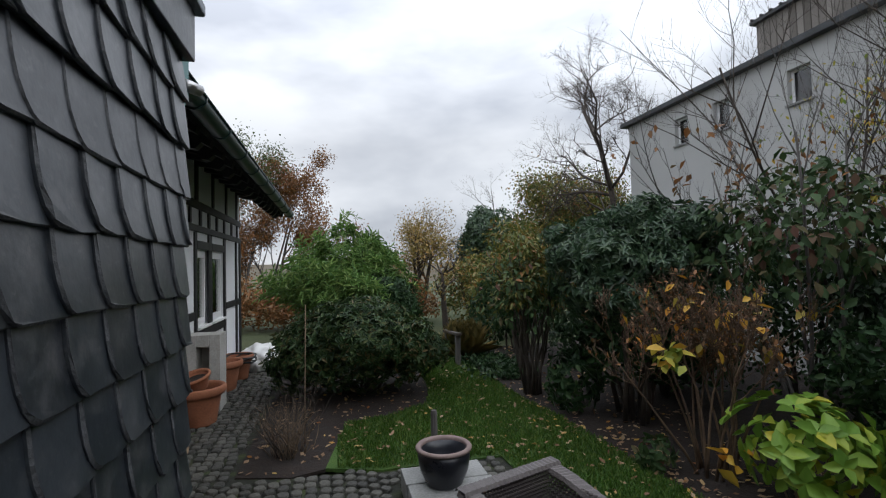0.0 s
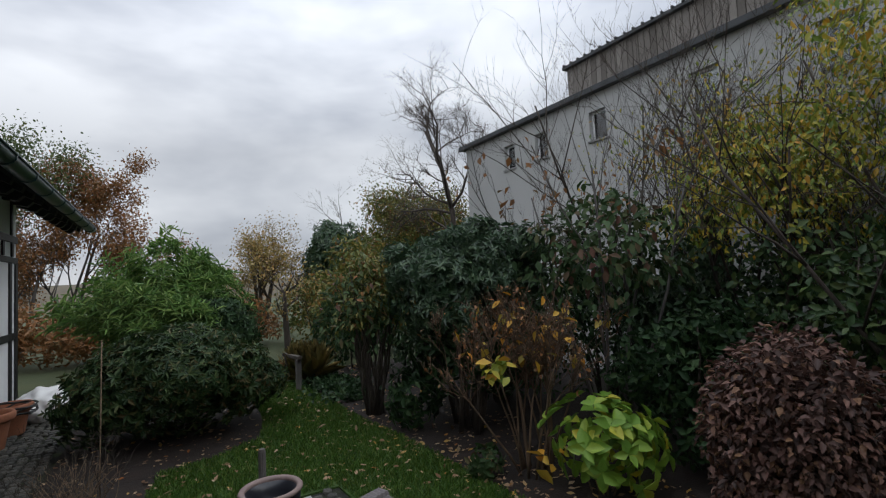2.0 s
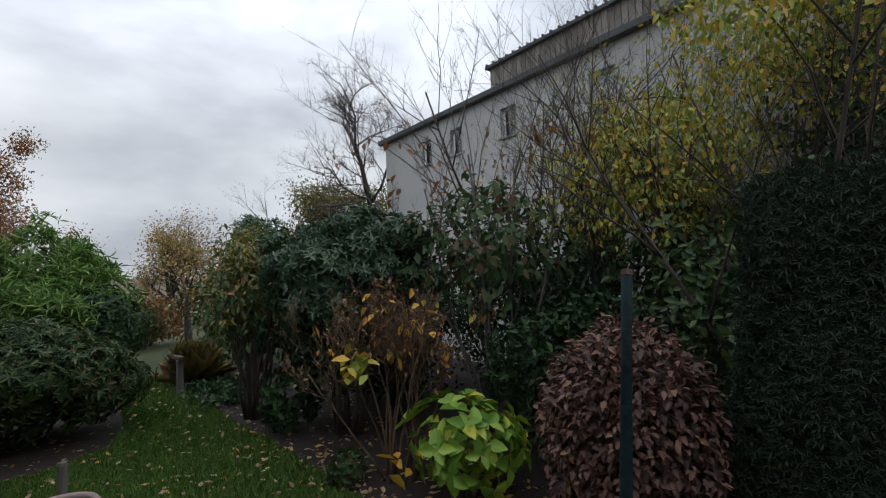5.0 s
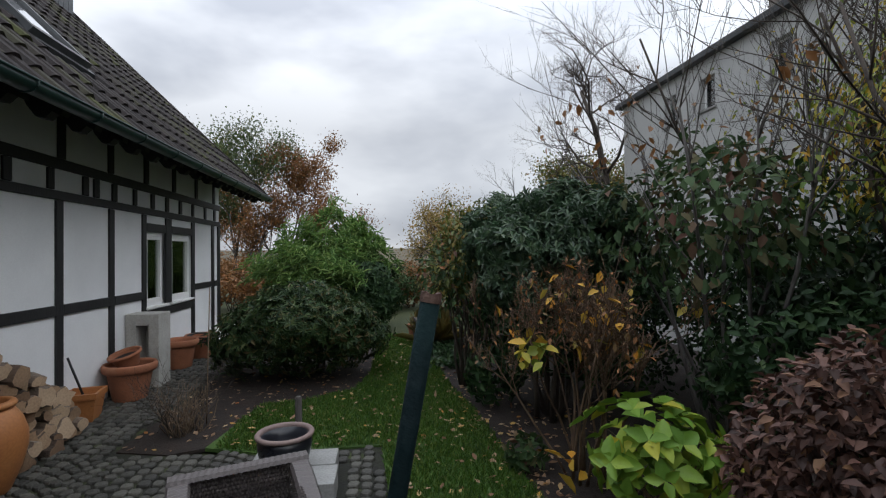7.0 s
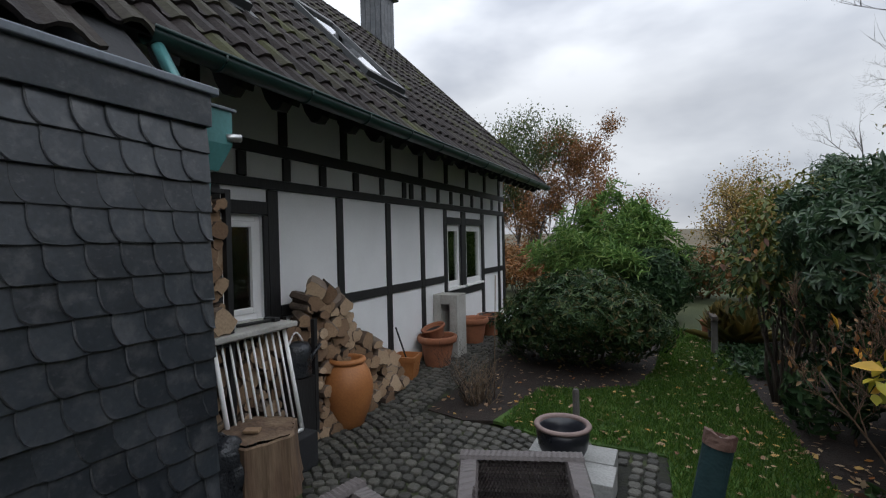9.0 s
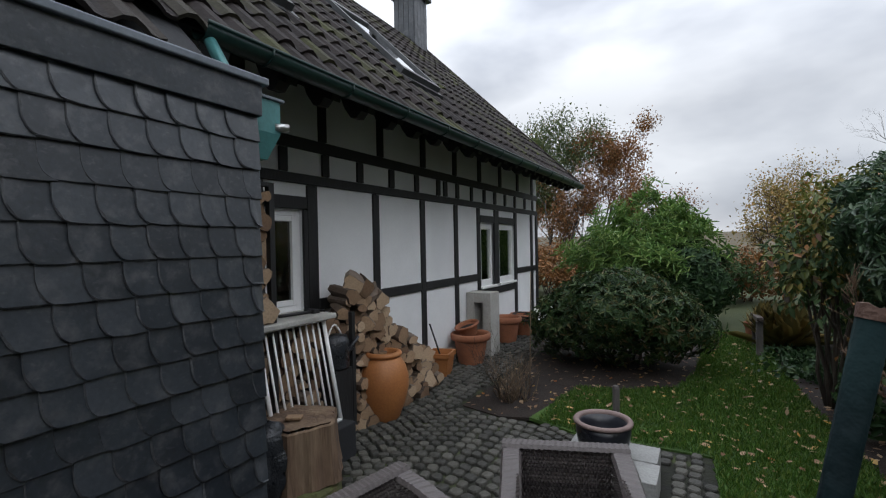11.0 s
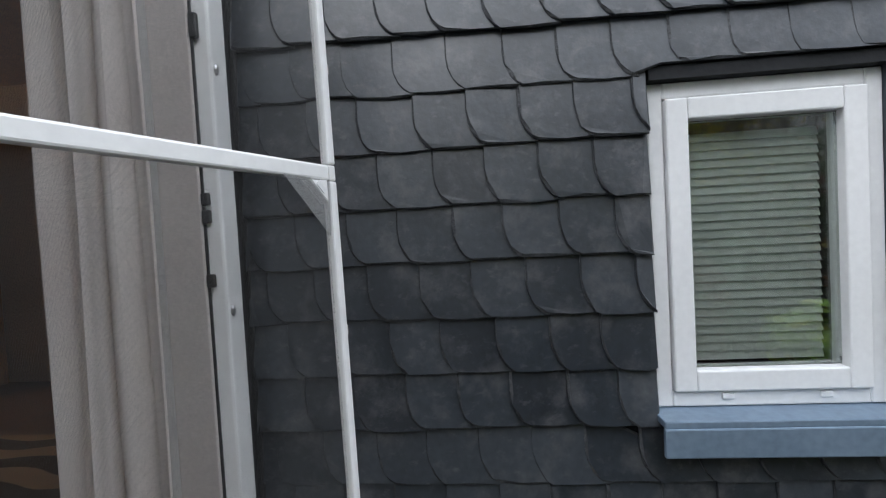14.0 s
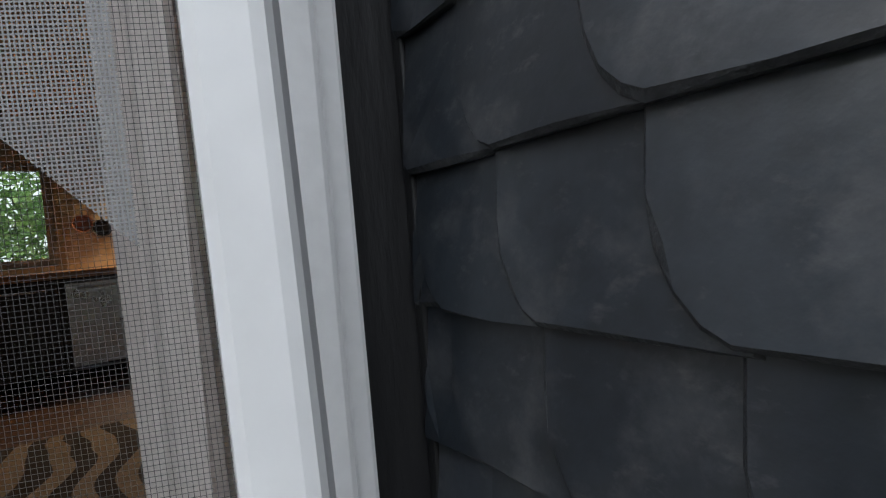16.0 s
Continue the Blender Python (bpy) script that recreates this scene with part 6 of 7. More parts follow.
# wicker armchairs
def woven(parent, name, origin, along, up, nu, nv, thick=0.012, cap=True):
    """A panel of woven strands: wavy bands over and under upright ribs."""
    o, a, u = Vector(origin), Vector(along), Vector(up)
    nrm = a.cross(u).normalized()
    verts, faces = [], []
    L, Hh = a.length, u.length
    ad, ud = a.normalized(), u.normalized()
    steps = nu * 2
    for j in range(nv):
        z0, z1 = (j + 0.06) * Hh / nv, (j + 0.94) * Hh / nv
        base = len(verts)
        for i in range(steps + 1):
            off = thick * 0.5 * math.cos(math.pi * i + math.pi * j)
            p = o + ad * (L * i / steps) + nrm * off
            for z, e in ((z0, -0.002), ((z0 + z1) / 2, 0.002), (z1, -0.002)):
                verts.append(p + ud * z + nrm * e)
        for i in range(steps):
            for q in (0, 1):
                faces.append((base + 3 * i + q, base + 3 * i + 3 + q, base + 3 * i + 4 + q, base + 3 * i + 1 + q))
    ob = raw(name, verts, faces, M_WICKER, parent)
    ob["kind"] = "stuff"
    return ob


def armchair(m, label):
    ch = empty("wicker_armchair", label, "armchair", m, "garden armchairs")
    w, d, h = 0.42, 0.58, 0.69
    woven(ch, "backrest", (-w / 2, 0.0, 0.10), (w, 0, 0), (0, 0, h - 0.115), 26, 34)
    woven(ch, "backrest_outside", (w / 2, 0.06, 0.10), (-w, 0, 0), (0, 0, h - 0.115), 26, 34)
    for sx in (-1, 1):
        woven(ch, "armrest_side", (sx * w / 2, 0.0, 0.10), (0.02 * sx, -d, 0), (0, 0, 0.48), 26, 28)
        woven(ch, "armrest_side", (sx * (w / 2 + 0.06), -d, 0.10), (-0.0, d + 0.06, 0), (0, 0, 0.48), 26, 28)
        vs, fs = [], []
        pts = [(0.05, h - 0.012), (-0.10, h - 0.03), (-0.35, h - 0.09), (-d, h - 0.12)]
        n = 40
        for i in range(n + 1):
            t = i / n * 3
            k = min(int(t), 2)
            f = t - k
            yy, zz = pts[k][0] * (1 - f) + pts[k + 1][0] * f, pts[k][1] * (1 - f) + pts[k + 1][1] * f
            wob = 0.003 * (i % 2)
            vs += [(sx * (w / 2 - 0.015), yy, zz - 0.012 + wob), (sx * (w / 2 - 0.005), yy, zz + 0.006 + wob), (sx * (w / 2 + 0.065), yy, zz + 0.006 - wob), (sx * (w / 2 + 0.075), yy, zz - 0.012 - wob)]
        for i in range(n):
            fs += [(4 * i + q, 4 * i + 4 + q, 4 * i + 5 + q, 4 * i + 1 + q) for q in range(3)]
        raw("armrest", vs, fs, M_WICKER, ch)
        woven(ch, "arm_panel", (sx * w / 2, -0.0, 0.57), (0, -d + 0.25, 0), (0, 0, 0.08), 14, 5)
    vs, fs = [], []
    n = 44
    for i in range(n + 1):
        x = -w / 2 - 0.07 + (w + 0.14) * i / n
        wob = 0.003 * (i % 2)
        vs += [(x, -0.012, h - 0.014 + wob), (x, -0.002, h + 0.002 + wob), (x, 0.062, h + 0.002 - wob), (x, 0.072, h - 0.014 - wob)]
    for i in range(n):
        fs += [(4 * i + q, 4 * i + 4 + q, 4 * i + 5 + q, 4 * i + 1 + q) for q in range(3)]
    raw("top_rail", vs, fs, M_WICKER, ch)
    woven(ch, "seat", (-w / 2, 0.0, 0.36), (w, 0, 0), (0, -d, 0), 26, 26)
    for sx in (-1, 1):
        for yy in (0.02, -d + 0.02):
            boxed("leg", sx * (w / 2 + 0.03) - 0.025, yy - 0.025, 0.0, sx * (w / 2 + 0.03) + 0.025, yy + 0.025, 0.11, M_WICKER, ch, 0.004)
    return ch


armchair(Matrix.Translation((0.77, 2.00, 0)) @ Matrix.Rotation(radians(20), 4, "Z"), "dark brown woven wicker garden armchair on the terrace")
armchair(Matrix.Translation((0.18, 1.26, 0)) @ Matrix.Rotation(radians(78), 4, "Z"), "dark brown woven wicker garden armchair on the terrace")

# garden end: low wooden rail and clay chimney pot
br = empty("wooden_rail", "low weathered wooden rail beside the lawn", "railing", Matrix.Translation((1.95, 7.5, 0)))
boxed("post", -0.04, -0.04, 0, 0.04, 0.04, 0.48, M_BARK_GREY, br, 0.005)
boxed("post", -0.03, 0.75, 0, 0.05, 0.83, 0.45, M_BARK_GREY, br, 0.005)
bm = box(bmesh.new(), -0.035, -0.1, 0, 0.045, 0.95, 0.05, 0.006)
bmesh.ops.transform(bm, matrix=Matrix.Translation((0, 0, 0.485)) @ Matrix.Rotation(radians(-4), 4, "X"), verts=bm.verts)
part("handrail", bm, M_BARK, br)
terracotta((1.93, 8.45, 0), 0.11, 0.32, "tall terracotta pot at the end of the lawn")

# ---- door, screen and room ----
door = tagged(empty("door_1", "white framed terrace door opening with a black side board", "door"), kind="structure")
boxed("side_board", SX - 0.011, -1.06, -0.02, -0.296, -1.013, 2.19, M_TIMBER, door, 0.003, "black painted side board")
boxed("corner_strip", SX + 0.0005, -1.0125, -0.02, SX + 0.014, -0.998, 2.19, M_TIMBER, door, 0.003, "thin dark corner strip")
boxed("frame_jamb", -0.2955, -1.06, -0.02, -0.272, -0.984, 2.19, M_WHITE_METAL, door, 0.005)
boxed("frame_jamb", -0.2715, -1.06, -0.02, -0.213, -0.969, 2.19, M_WHITE_METAL, door, 0.006)
boxed("jamb_seal", -0.2125, -1.05, -0.02, -0.208, -1.0005, 2.19, M_RUBBER, door, 0.001, "dark seal in the hinge gap")
boxed("jamb_lining", -0.2075, -1.085, RF + 0.022, -0.198, -1.004, 2.19, M_CURTAIN, door, 0.002, "pale lining with a painted seam")
boxed("frame_jamb", -0.26, -1.318, RF + 0.022, -0.21, -1.0605, 2.19, M_WHITE_METAL, door, 0.002)
boxed("frame_jamb", 0.68, -1.30, -0.02, 0.74, -1.125, 2.24, M_WHITE_METAL, door, 0.006)
boxed("threshold", SX + 0.012, -1.319, -0.05, 0.679, -1.125, RF + 0.02, M_SLAB, door, 0.005)
for z, hh in ((1.94, 0.024), (1.609, 0.012), (1.575, 0.013), (1.450, 0.013), (0.55, 0.024)):
    boxed("hinge", -0.2125, -1.004, z - hh, -0.201, -0.988, z + hh, M_RUBBER, door, 0.003, "dark metal hinge")
for z in (1.86, 1.388, 0.7):
    bm = lathe(bmesh.new(), [(0.001, 0.006), (0.006, 0.005), (0.0075, 0.002), (0.0075, 0.0)], 12)
    bmesh.ops.transform(bm, matrix=Matrix.Translation((-0.226, -0.9688, z)) @ Matrix.Rotation(radians(-90), 4, "X") @ Matrix.Diagonal((0.8, 1.5, 1, 1)), verts=bm.verts)
    part("screw_cap", bm, M_STEEL, door)
cur = empty("curtain", "pleated beige curtain gathered at the side of the door", "curtain")
bm = bmesh.new()
cols = []
for i in range(101):
    t = i / 100
    yy = -1.088 - 0.20 * t + 0.004 * math.sin(t * 40)
    xx = -0.188 + 0.050 * t + 0.013 * math.sin(t * 22 + 0.6) + 0.004 * math.sin(t * 49 + 1)
    cols.append([bm.verts.new((xx + 0.006 * math.sin(z * 3 + t * 9), yy - 0.015 * (1.2 - z) * t, z)) for z in (RF + 0.03, 0.8, 1.2, 1.6, 2.2)])
for a, b in zip(cols, cols[1:]):
    for i in range(4):
        bm.faces.new((a[i], b[i], b[i + 1], a[i + 1]))
part("fabric", bm, M_CURTAIN, cur, smooth=True)
tubes("curtain_rod", [[((-0.2, -1.36, 2.215), 0.010), ((0.60, -1.36, 2.215), 0.010)]], M_STEEL, cur, 8)
# insect screen standing ajar in front of the door
scr = empty("insect_screen", "white framed insect screen panel standing ajar", "insect screen", Matrix.Translation((-0.170, -0.731, 1.622)) @ Matrix.Rotation(radians(-24), 4, "Z") @ Matrix.Rotation(radians(1.2), 4, "Y") @ Matrix.Translation((0, 0, -1.634)))
SAG = 0.036
for z0, z1, nm in ((0.02, 1.633, "lower"), (1.662, 2.12, "upper")):
    boxed("stile", 0.0, -0.009, z0, 0.018, 0.011, z1, M_WHITE_METAL, scr, 0.004)
    boxed("stile", 0.93, -0.011, z0, 0.956, 0.011, z1, M_WHITE_METAL, scr, 0.004)
bm = box(bmesh.new(), 0.0185, -0.009, 1.634, 0.9295, 0.011, 1.661, 0.004)
for v in bm.verts:
    v.co.z += SAG * (v.co.x - 0.022)
part("rail", bm, M_WHITE_METAL, scr)
boxed("stile_joint", 0.0, -0.0095, 1.6335, 0.018, 0.0095, 1.6615, M_WHITE_METAL, scr, 0.003)
boxed("rail", 0.0265, -0.011, 0.02, 0.9295, 0.011, 0.065, M_WHITE_METAL, scr, 0.004)
boxed("rail", 0.0265, -0.011, 2.075, 0.9295, 0.011, 2.12, M_WHITE_METAL, scr, 0.004)
for z0, z1 in ((0.066, 1.633), (1.662, 2.074)):
    bm = bmesh.new()
    bm.faces.new([bm.verts.new(c) for c in ((0.0185, 0, z0), (0.9295, 0, z0 + (SAG * 0.907 if z0 > 1 else 0)), (0.9295, 0, z1 + (SAG * 0.907 if z0 < 1 else 0)), (0.0185, 0, z1))])
    part("mesh", bm, M_MESH, scr, "fine grey insect mesh")
M_FOLD = mesh_fabric("folded_mesh", 0.40, 0.0008, 0.28)
bm = bmesh.new()
tri = [bm.verts.new(c) for c in ((0.066, 0.013, 1.636), (0.125, 0.013, 1.640), (0.0275, 0.013, 1.535), (0.0275, 0.013, 1.597))]
bm.faces.new((tri[0], tri[1], tri[2], tri[3]))
part("folded_mesh", bm, M_FOLD, scr, "folded corner of the mesh")
bm = bmesh.new()
a = [bm.verts.new((x, 0.012, z)) for x, z in ((0.0268, 1.6335), (0.068, 1.6335), (0.0268, 1.594))]
b = [bm.verts.new((x, -0.006, z)) for x, z in ((0.0268, 1.6335), (0.068, 1.6335), (0.0268, 1.594))]
bm.faces.new(a)
bm.faces.new(b[::-1])
for i in range(3):
    bm.faces.new((a[i], b[i], b[(i + 1) % 3], a[(i + 1) % 3]))
bmesh.ops.recalc_face_normals(bm, faces=bm.faces)
part("corner_bracket", bm, M_WHITE_METAL, scr, "white corner bracket with an embossed mark")
bm = box(bmesh.new(), -0.011, -0.0006, -0.004, 0.011, 0.0012, 0.004)
bmesh.ops.transform(bm, matrix=Matrix.Translation((0.0425, 0.0125, 1.6215)) @ Matrix.Rotation(radians(-44), 4, "Y"), verts=bm.verts)
part("embossed_mark", bm, M_PVC, scr)
for z in (1.36, 1.83):
    boxed("latch", -0.006, -0.006, z - 0.006, -0.0005, 0.006, z + 0.012, M_CURTAIN, scr, 0.001, "small pale latch")

# room behind
M_RUG = bpy.data.materials.new("zebra_rug")
M_RUG.use_nodes = True
nt = M_RUG.node_tree
b_ = nt.nodes["Principled BSDF"]
b_.inputs["Roughness"].default_value = 0.95
wv = nt.nodes.new("ShaderNodeTexWave")
wv.inputs["Scale"].default_value, wv.inputs["Distortion"].default_value, wv.inputs["Detail"].default_value = 1.7, 7.0, 1.5
wv.inputs["Detail Scale"].default_value = 0.8
co_ = nt.nodes.new("ShaderNodeTexCoord")
nt.links.new(co_.outputs["Object"], wv.inputs["Vector"])
rp = ramp_of(nt, [(0.45, (0.035, 0.022, 0.016)), (0.55, (0.30, 0.22, 0.15))])
nt.links.new(wv.outputs["Fac"], rp.inputs[0])
nt.links.new(rp.outputs[0], b_.inputs["Base Color"])
rug = empty("zebra_rug", "brown and cream zebra-striped rug on the floor", "rug")
boxed("pile", -1.6, -4.0, RF + 0.0005, 1.2, -1.9, RF + 0.012, M_RUG, rug, 0.004)
ward = empty("wooden_cupboard", "honey-coloured wooden cupboard with panelled doors", "cupboard", Matrix.Translation((-2.25, -4.6, RF)))
boxed("body", -0.33, -0.60, 0, 0.22, 0.45, 1.75, M_WOOD, ward, 0.005)
for k in (-0.44, 0.01):
    dd = boxed("door", 0.2205, k, 0.08, 0.245, k + 0.43, 1.68, M_WOOD, ward, 0.004)
    for z0, z1 in ((0.14, 0.9), (0.96, 1.62)):
        boxed("panel", 0.2455, k + 0.07, z0, 0.253, k + 0.36, z1, M_WOOD, dd, 0.003)
kit = empty("kitchen_unit", "kitchen unit with steel front and a wooden worktop", "kitchen unit", Matrix.Translation((0.37, RY0, RF)))
boxed("carcass", -2.15, 0.02, 0.08, 2.1, 0.55, 0.84, M_DARKROOM, kit, 0.004)
boxed("worktop", -2.17, 0.01, 0.841, 2.12, 0.60, 0.90, M_WOOD, kit, 0.006, "wooden worktop")
for k, x in enumerate((-2.12, -1.42, -0.72, 0.0, 0.70, 1.40)):
    dd = boxed("door", x, 0.551, 0.12, x + 0.67, 0.57, 0.80, M_STEEL if k in (2, 4) else M_RUBBER, kit, 0.004)
    tubes("handle", [[((x + 0.06, 0.60, 0.76), 0.008), ((x + 0.6, 0.60, 0.76), 0.008)]], M_STEEL, dd, 8)
M_WTILE = material("glazed_cream_tile", [(0.3, (0.55, 0.42, 0.28)), (0.7, (0.66, 0.53, 0.38))], scale=3, rough=0.2, bump=0.02, source="object")
spl = empty("tiled_splashback", "cream glazed tile splashback over the worktop", "splashback")
for i in range(20):
    for j in range(6):
        boxed("tile", -1.65 + i * 0.10, RY0 + 0.0005, 1.455 + j * 0.10, -1.65 + i * 0.10 + 0.096, RY0 + 0.010, 1.455 + j * 0.10 + 0.096, M_WTILE, spl, 0.002)
hood = empty("wall_shelf", "dark wall shelf with a lit strip lamp below", "shelf", Matrix.Translation((-0.60, RY0, 2.20)))
boxed("board", -0.95, 0.01, 0, 0.42, 0.26, 0.03, M_FLOORWOOD, hood, 0.004)
boxed("strip_lamp", -0.45, 0.08, -0.024, 0.35, 0.14, -0.001, glow("warm_strip_light", (1.0, 0.72, 0.35), 10.0), hood, 0.003, "glowing warm strip lamp")
for k in range(6):
    pz = empty("storage_tin", "dark storage tin on the wall shelf", "tin", Matrix.Translation((-1.45 + k * 0.22, RY0 + 0.13, 2.231)), "storage tins")
    part("tin", lathe(bmesh.new(), [(0.001, 0), (0.055, 0), (0.058, 0.01), (0.058, 0.12), (0.05, 0.13), (0.001, 0.132)], 18), M_RUBBER, pz)
bt = empty("coffee_machine", "dark coffee machine on the worktop", "appliance", Matrix.Translation((-0.42, RY0 + 0.26, RF + 0.901)))
boxed("body", -0.12, -0.14, 0, 0.12, 0.14, 0.05, M_RUBBER, bt, 0.008)
boxed("tower", -0.12, -0.14, 0.051, 0.12, 0.0, 0.34, M_RUBBER, bt, 0.008)
boxed("head", -0.12, 0.001, 0.24, 0.12, 0.14, 0.34, M_STEEL, bt, 0.008)
for k in range(3):
    pan = empty("hanging_pan", "dark pan hanging on the tiled wall", "pan", group="hanging pans")
    bm = lathe(bmesh.new(), [(0.001, 0), (0.065, 0), (0.08, 0.04), (0.074, 0.04), (0.06, 0.008), (0.001, 0.006)], 20)
    bmesh.ops.transform(bm, matrix=Matrix.Translation((0.20 - k * 0.14, RY0 + 0.012, 1.86 - 0.05 * (k % 2))) @ Matrix.Rotation(radians(-90), 4, "X"), verts=bm.verts)
    part("pan_body", bm, M_RUBBER if k % 2 else M_TERRA, pan)
    tubes("pan_handle", [[((0.20 - k * 0.14, RY0 + 0.03, 1.92 - 0.05 * (k % 2)), 0.007), ((0.20 - k * 0.14, RY0 + 0.02, 2.08), 0.006)]], M_RUBBER, pan, 6)
rl = empty("utensil_rail", "thin dark utensil rail on the tiled wall", "rail")
tubes("bar", [[((-0.16, RY0 + 0.02, 2.085), 0.006), ((0.32, RY0 + 0.02, 2.085), 0.006)]], M_RUBBER, rl, 6)
kw = tagged(empty("window_5", "kitchen window looking onto green bushes", "window"), kind="structure")
for b4 in ((0.402, 1.502, 0.47, 2.418), (1.35, 1.502, 1.418, 2.418), (0.4705, 1.502, 1.3495, 1.57), (0.4705, 2.35, 1.3495, 2.418)):
    boxed("window_frame", b4[0], RY0 - 0.12, b4[1], b4[2], RY0 - 0.05, b4[3], M_CONC, kw, 0.004)
g_ = boxed("pane", 0.471, RY0 - 0.09, 1.571, 1.349, RY0 - 0.085, 2.349, M_GLASS, kw)
g_.visible_shadow = False
shrub("hedge_shrub", "green shrub outside the kitchen window", "shrub", (1.3, -8.6, 0), [
    ((0, 0, 1.6), (1.8, 1.0, 1.7), 2400, G_FEATHER, 0.12, 0.05, 2, {"clumps": 26})], (6, 1.6, 0.02, 0.5, 0.2), M_BARK, 130)
lamp_d = bpy.data.lights.new("strip_light", "AREA")
lamp_d.shape, lamp_d.size, lamp_d.size_y, lamp_d.energy, lamp_d.color = "RECTANGLE", 0.8, 0.06, 15.0, (1.0, 0.70, 0.38)
new("strip_light", lamp_d).matrix_world = look((-0.65, RY0 + 0.11, 2.16), (-0.65, RY0 + 0.4, 0.0))

# ---- slates ----
rng = np.random.default_rng(7)
SW, SH = 0.117, 0.1235


def slate_mesh(y0, zb, flat):
    """One hand-cut slate with a rounded lower corner, its free edges proud of its neighbours."""
    h = SH + 0.035
    jit = rng.normal(size=2) * 0.0025
    out = [(0.0, 0.0), (SW * 0.5, -0.0015 + rng.normal() * 0.0015), (SW + 0.012, 0.0), (SW + 0.012, h), (-0.040, h), (-0.041, 0.075), (-0.037, 0.048), (-0.027, 0.024), (-0.014, 0.008)]
    ly = 0.0045 if flat else 0.0105
    vs, fs = [], []
    tilt = rng.normal() * 0.0012
    for dep in (0.0, -0.010):
        for y, z in out:
            yy, zz = y0 + y + jit[0], zb + z + jit[1]
            if WZ0 - 0.072 < zb + 0.05 < WZ1 and WY0 - 0.13 < yy < WY1 + 0.13:
                yy = min(yy, WY0 - 0.002) if y0 - 0.041 < WY0 else max(yy, WY1 + 0.002)
            yy = min(max(yy, Y0 + 0.008), Y1 + 0.004)
            if WY0 < yy < WY1:
                zz = max(zz, WZ1 + 0.002) if zb > 1.5 else min(zz, WZ0 - 0.074)
            zz = min(zz, 2.192)
            x = SX - 0.006 + 0.0165 * (1 - z / h) + ly * (1 - (y + 0.04) / (SW + 0.05)) + tilt * (y / SW) + dep
            vs.append((x, yy, zz))
    n = len(out)
    cy, cz = sum(v[1] for v in vs[:n]) / n, sum(v[2] for v in vs[:n]) / n
    rim = []
    for k, (x, y, z) in enumerate(vs[:n]):
        far = math.hypot(y - cy, z - cz) + 1e-6
        cut = min(0.0042 * (1 + 0.5 * rng.normal()), 0.4 * far) / far
        rim.append((x, y + (cy - y) * cut, z + (cz - z) * cut))
        vs[k] = (x - 0.0035, y, z)
    vs += rim
    fs.append(tuple(range(2 * n, 3 * n)))
    fs += [(i, (i + 1) % n, (i + 1) % n + 2 * n, i + 2 * n) for i in range(n)]
    fs += [(i + n, (i + 1) % n + n, (i + 1) % n, i) for i in range(n)]
    me = bpy.data.meshes.new("slate")
    me.from_pydata(vs, [], fs)
    me.update()
    return me


M_SLATE_EDGE = material("dressed_slate_edge", [(0.3, (0.035, 0.038, 0.043)), (0.7, (0.085, 0.088, 0.094))], scale=30, rough=0.6, bump=0.3, fine=120, dirt=0.4)


rest_v, rest_f = [], []
for row in range(-12, 7):
    zb = 1.454 + row * SH
    off = -0.219 + (0.0375 * (2 - row)) % SW + rng.normal() * 0.003
    for k in range(-9, 15):
        y0 = off + k * SW
        if y0 + SW < Y0 + 0.02 or y0 > Y1 - 0.01:
            continue
        mid_y, mid_z = y0 + SW * 0.45, zb + SH * 0.5
        if WZ0 - 0.072 < zb + 0.05 < WZ1 and y0 - 0.041 > WY0 - 0.004 and y0 + SW + 0.012 < WY1 + 0.004:
            continue
        me = slate_mesh(y0, zb, row in (3, -4))
        if -1.1 < y0 < 1.3 and zb > 0.58:
            me.materials.append(M_SLATE)
            me.materials.append(M_SLATE_EDGE)
            me.polygons.foreach_set("material_index", [0] + [1] * 9 + [0] * 9)
            ob = new("slate", me)
            ob.parent = annex
        else:
            b0 = len(rest_v)
            rest_v += [v.co.copy() for v in me.vertices]
            rest_f += [tuple(b0 + i for i in p.vertices) for p in me.polygons]
            bpy.data.meshes.remove(me)
ob = raw("lower_slates", rest_v, rest_f, M_SLATE_STUFF, annex)
ob["kind"] = "stuff"

# ---- granite setts in segmental arcs ----
rng = np.random.default_rng(8)


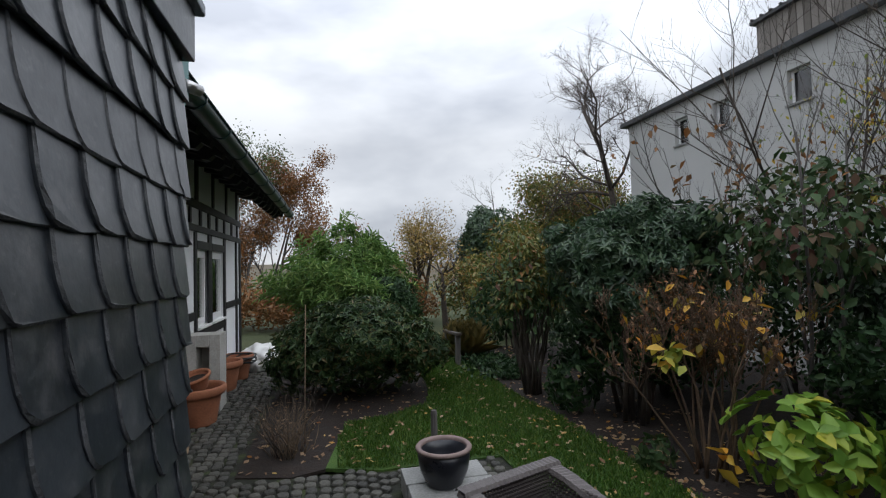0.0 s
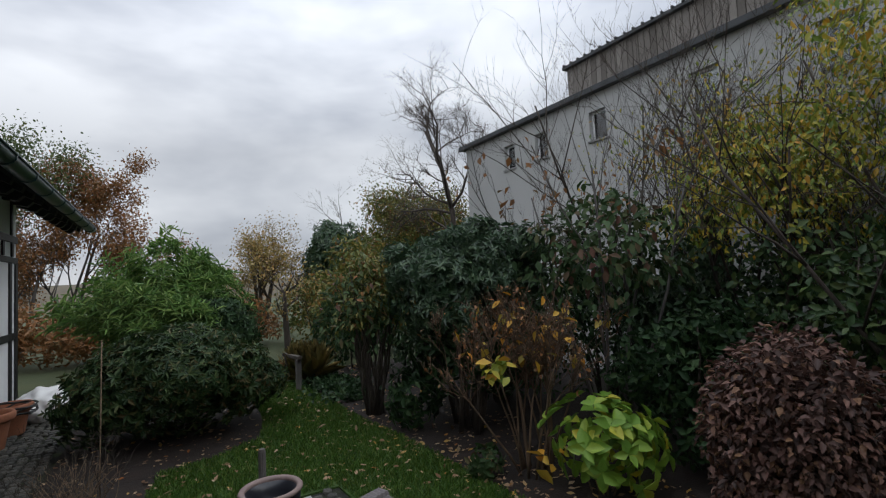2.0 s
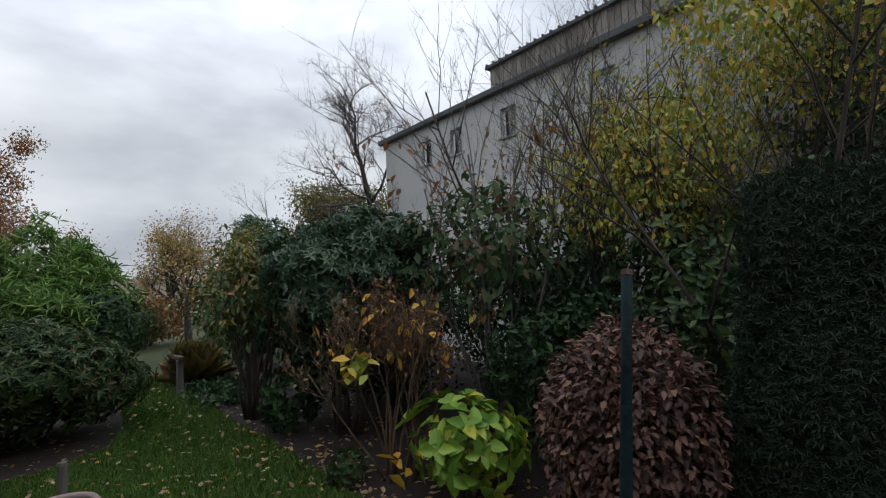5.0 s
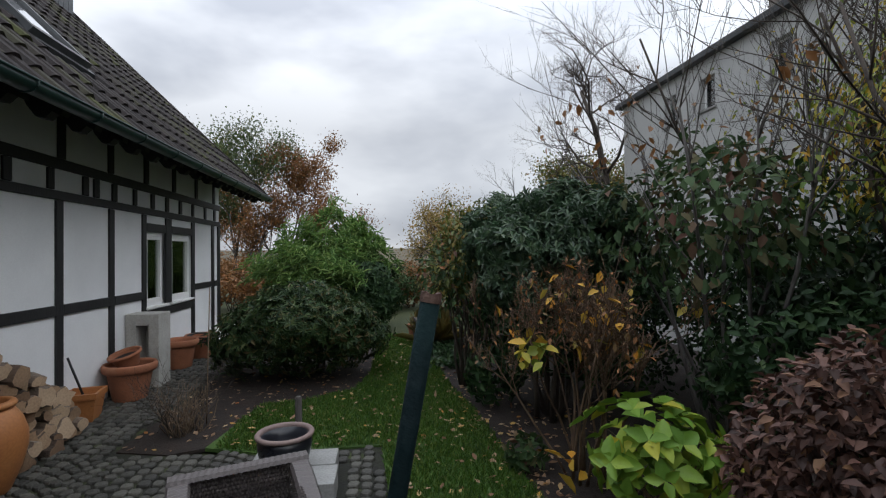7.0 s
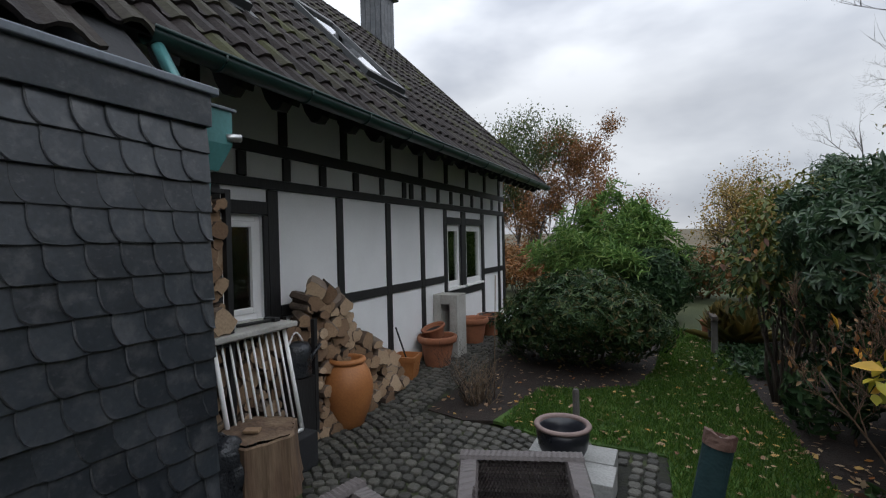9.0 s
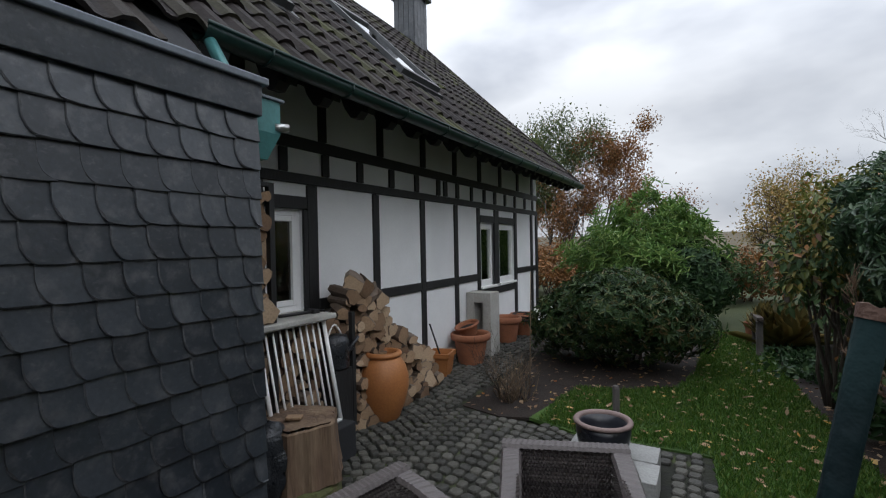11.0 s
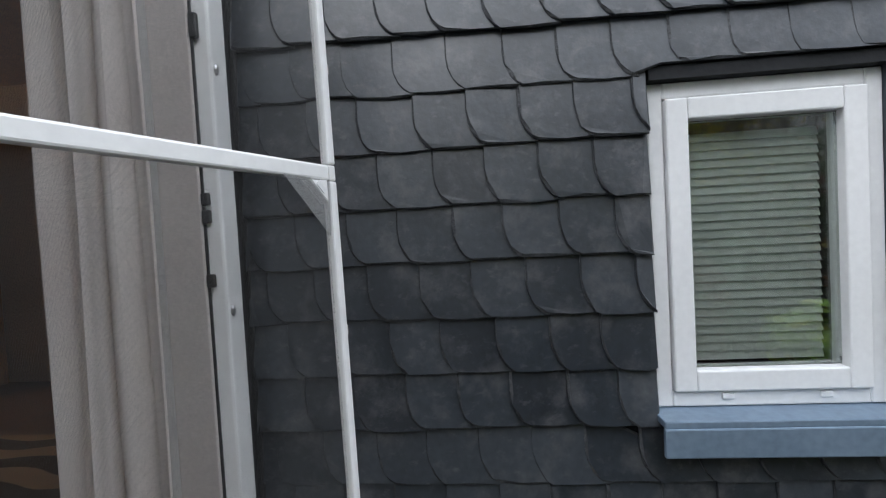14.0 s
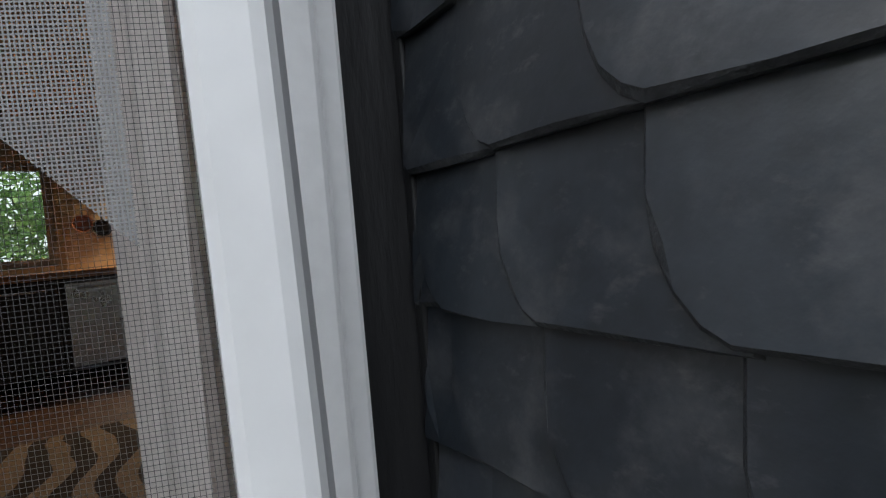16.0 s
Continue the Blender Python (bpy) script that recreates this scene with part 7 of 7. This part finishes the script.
def sett_mesh(seed):
    r = np.random.default_rng(seed)
    hx, hy = 0.0425 + 0.002 * r.normal(), 0.0435 + 0.002 * r.normal()
    hx, hy = min(max(hx, 0.037), 0.043), min(max(hy, 0.038), 0.045)
    ring = []
    for dx, dy in ((-1, -1), (1, -1), (1, 1), (-1, 1)):
        ring.append((dx * (hx + r.normal() * 0.003), dy * (hy + r.normal() * 0.003)))
    lv = []
    for s, z in ((1.0, -0.03), (0.96, 0.004), (0.82, 0.013)):
        for i in range(4):
            (x0, y0), (x1, y1) = ring[i], ring[(i + 1) % 4]
            lv.append((s * (x0 * 0.8 + x1 * 0.2), s * (y0 * 0.8 + y1 * 0.2), z))
            lv.append((s * (x0 * 0.2 + x1 * 0.8), s * (y0 * 0.2 + y1 * 0.8), z))
    lv.append((0, 0, 0.017))
    fs = []
    for j in range(2):
        for i in range(8):
            fs.append((j * 8 + i, j * 8 + (i + 1) % 8, j * 8 + 8 + (i + 1) % 8, j * 8 + 8 + i))
    fs += [(16 + i, 16 + (i + 1) % 8, 24) for i in range(8)]
    return lv, fs


SETTS = [sett_mesh(k) for k in range(12)]
SETT_MESHES = []
for lv, fs in SETTS:
    me = bpy.data.meshes.new("sett")
    me.from_pydata(lv, [], fs)
    me.update()
    me.materials.append(M_COBBLE)
    SETT_MESHES.append(me)
places = []
W, RA, D = 1.26, 0.90, 0.104
for c in range(-2, 3):
    xc = -0.25 + c * W
    for k in range(-46, 90):
        yk = 1.2 + k * D * 1.02
        na = 14
        for i in range(na):
            th = radians(-44.0 + 88.0 * (i + 0.5) / na)
            x, y = xc + RA * math.sin(th), yk + RA * math.cos(th) - RA
            places.append((x, y, -th, math.cos(th)))
places = [(x, y, a, c) for x, y, a, c in places if inside(PAVED, x, y) and inside(PAVED, x + 0.04, y + 0.04) and y < 3.92 and not (0.41 < x < 1.09 and 2.91 < y < 3.54)]
edge = []
for x in np.arange(-1.68, -0.82, 0.098):
    for y in np.arange(3.98, 9.4, 0.100):
        edge.append((x + 0.01 * rng.normal(), y + 0.03 * math.sin(x * 9) + 0.008 * rng.normal(), 0.04 * rng.normal(), 1.0))
rest_v, rest_f = [], []
count = 0
pavement = bpy.data.objects["pavement"]
for x, y, a, c in places + edge:
    k = int(rng.integers(12))
    m = Matrix.Translation((x + 0.004 * rng.normal(), y + 0.004 * rng.normal(), 0.001 * rng.normal())) @ Matrix.Rotation(a + 0.025 * rng.normal(), 4, "Z") @ Euler((0.02 * rng.normal(), 0.02 * rng.normal(), 0)).to_matrix().to_4x4() @ Matrix.Diagonal((1, c, 1, 1))
    if count < 300 and -0.9 < x < 1.0 and 2.0 < y < 3.9:
        ob = new("sett", SETT_MESHES[k])
        ob.parent = pavement
        ob.matrix_world = m
        count += 1
    else:
        b0 = len(rest_v)
        rest_v += [m @ Vector(v) for v in SETTS[k][0]]
        rest_f += [tuple(b0 + i for i in f) for f in SETTS[k][1]]
ob = raw("far_setts", rest_v, rest_f, M_COBBLE_STUFF, pavement)
ob["kind"] = "stuff"
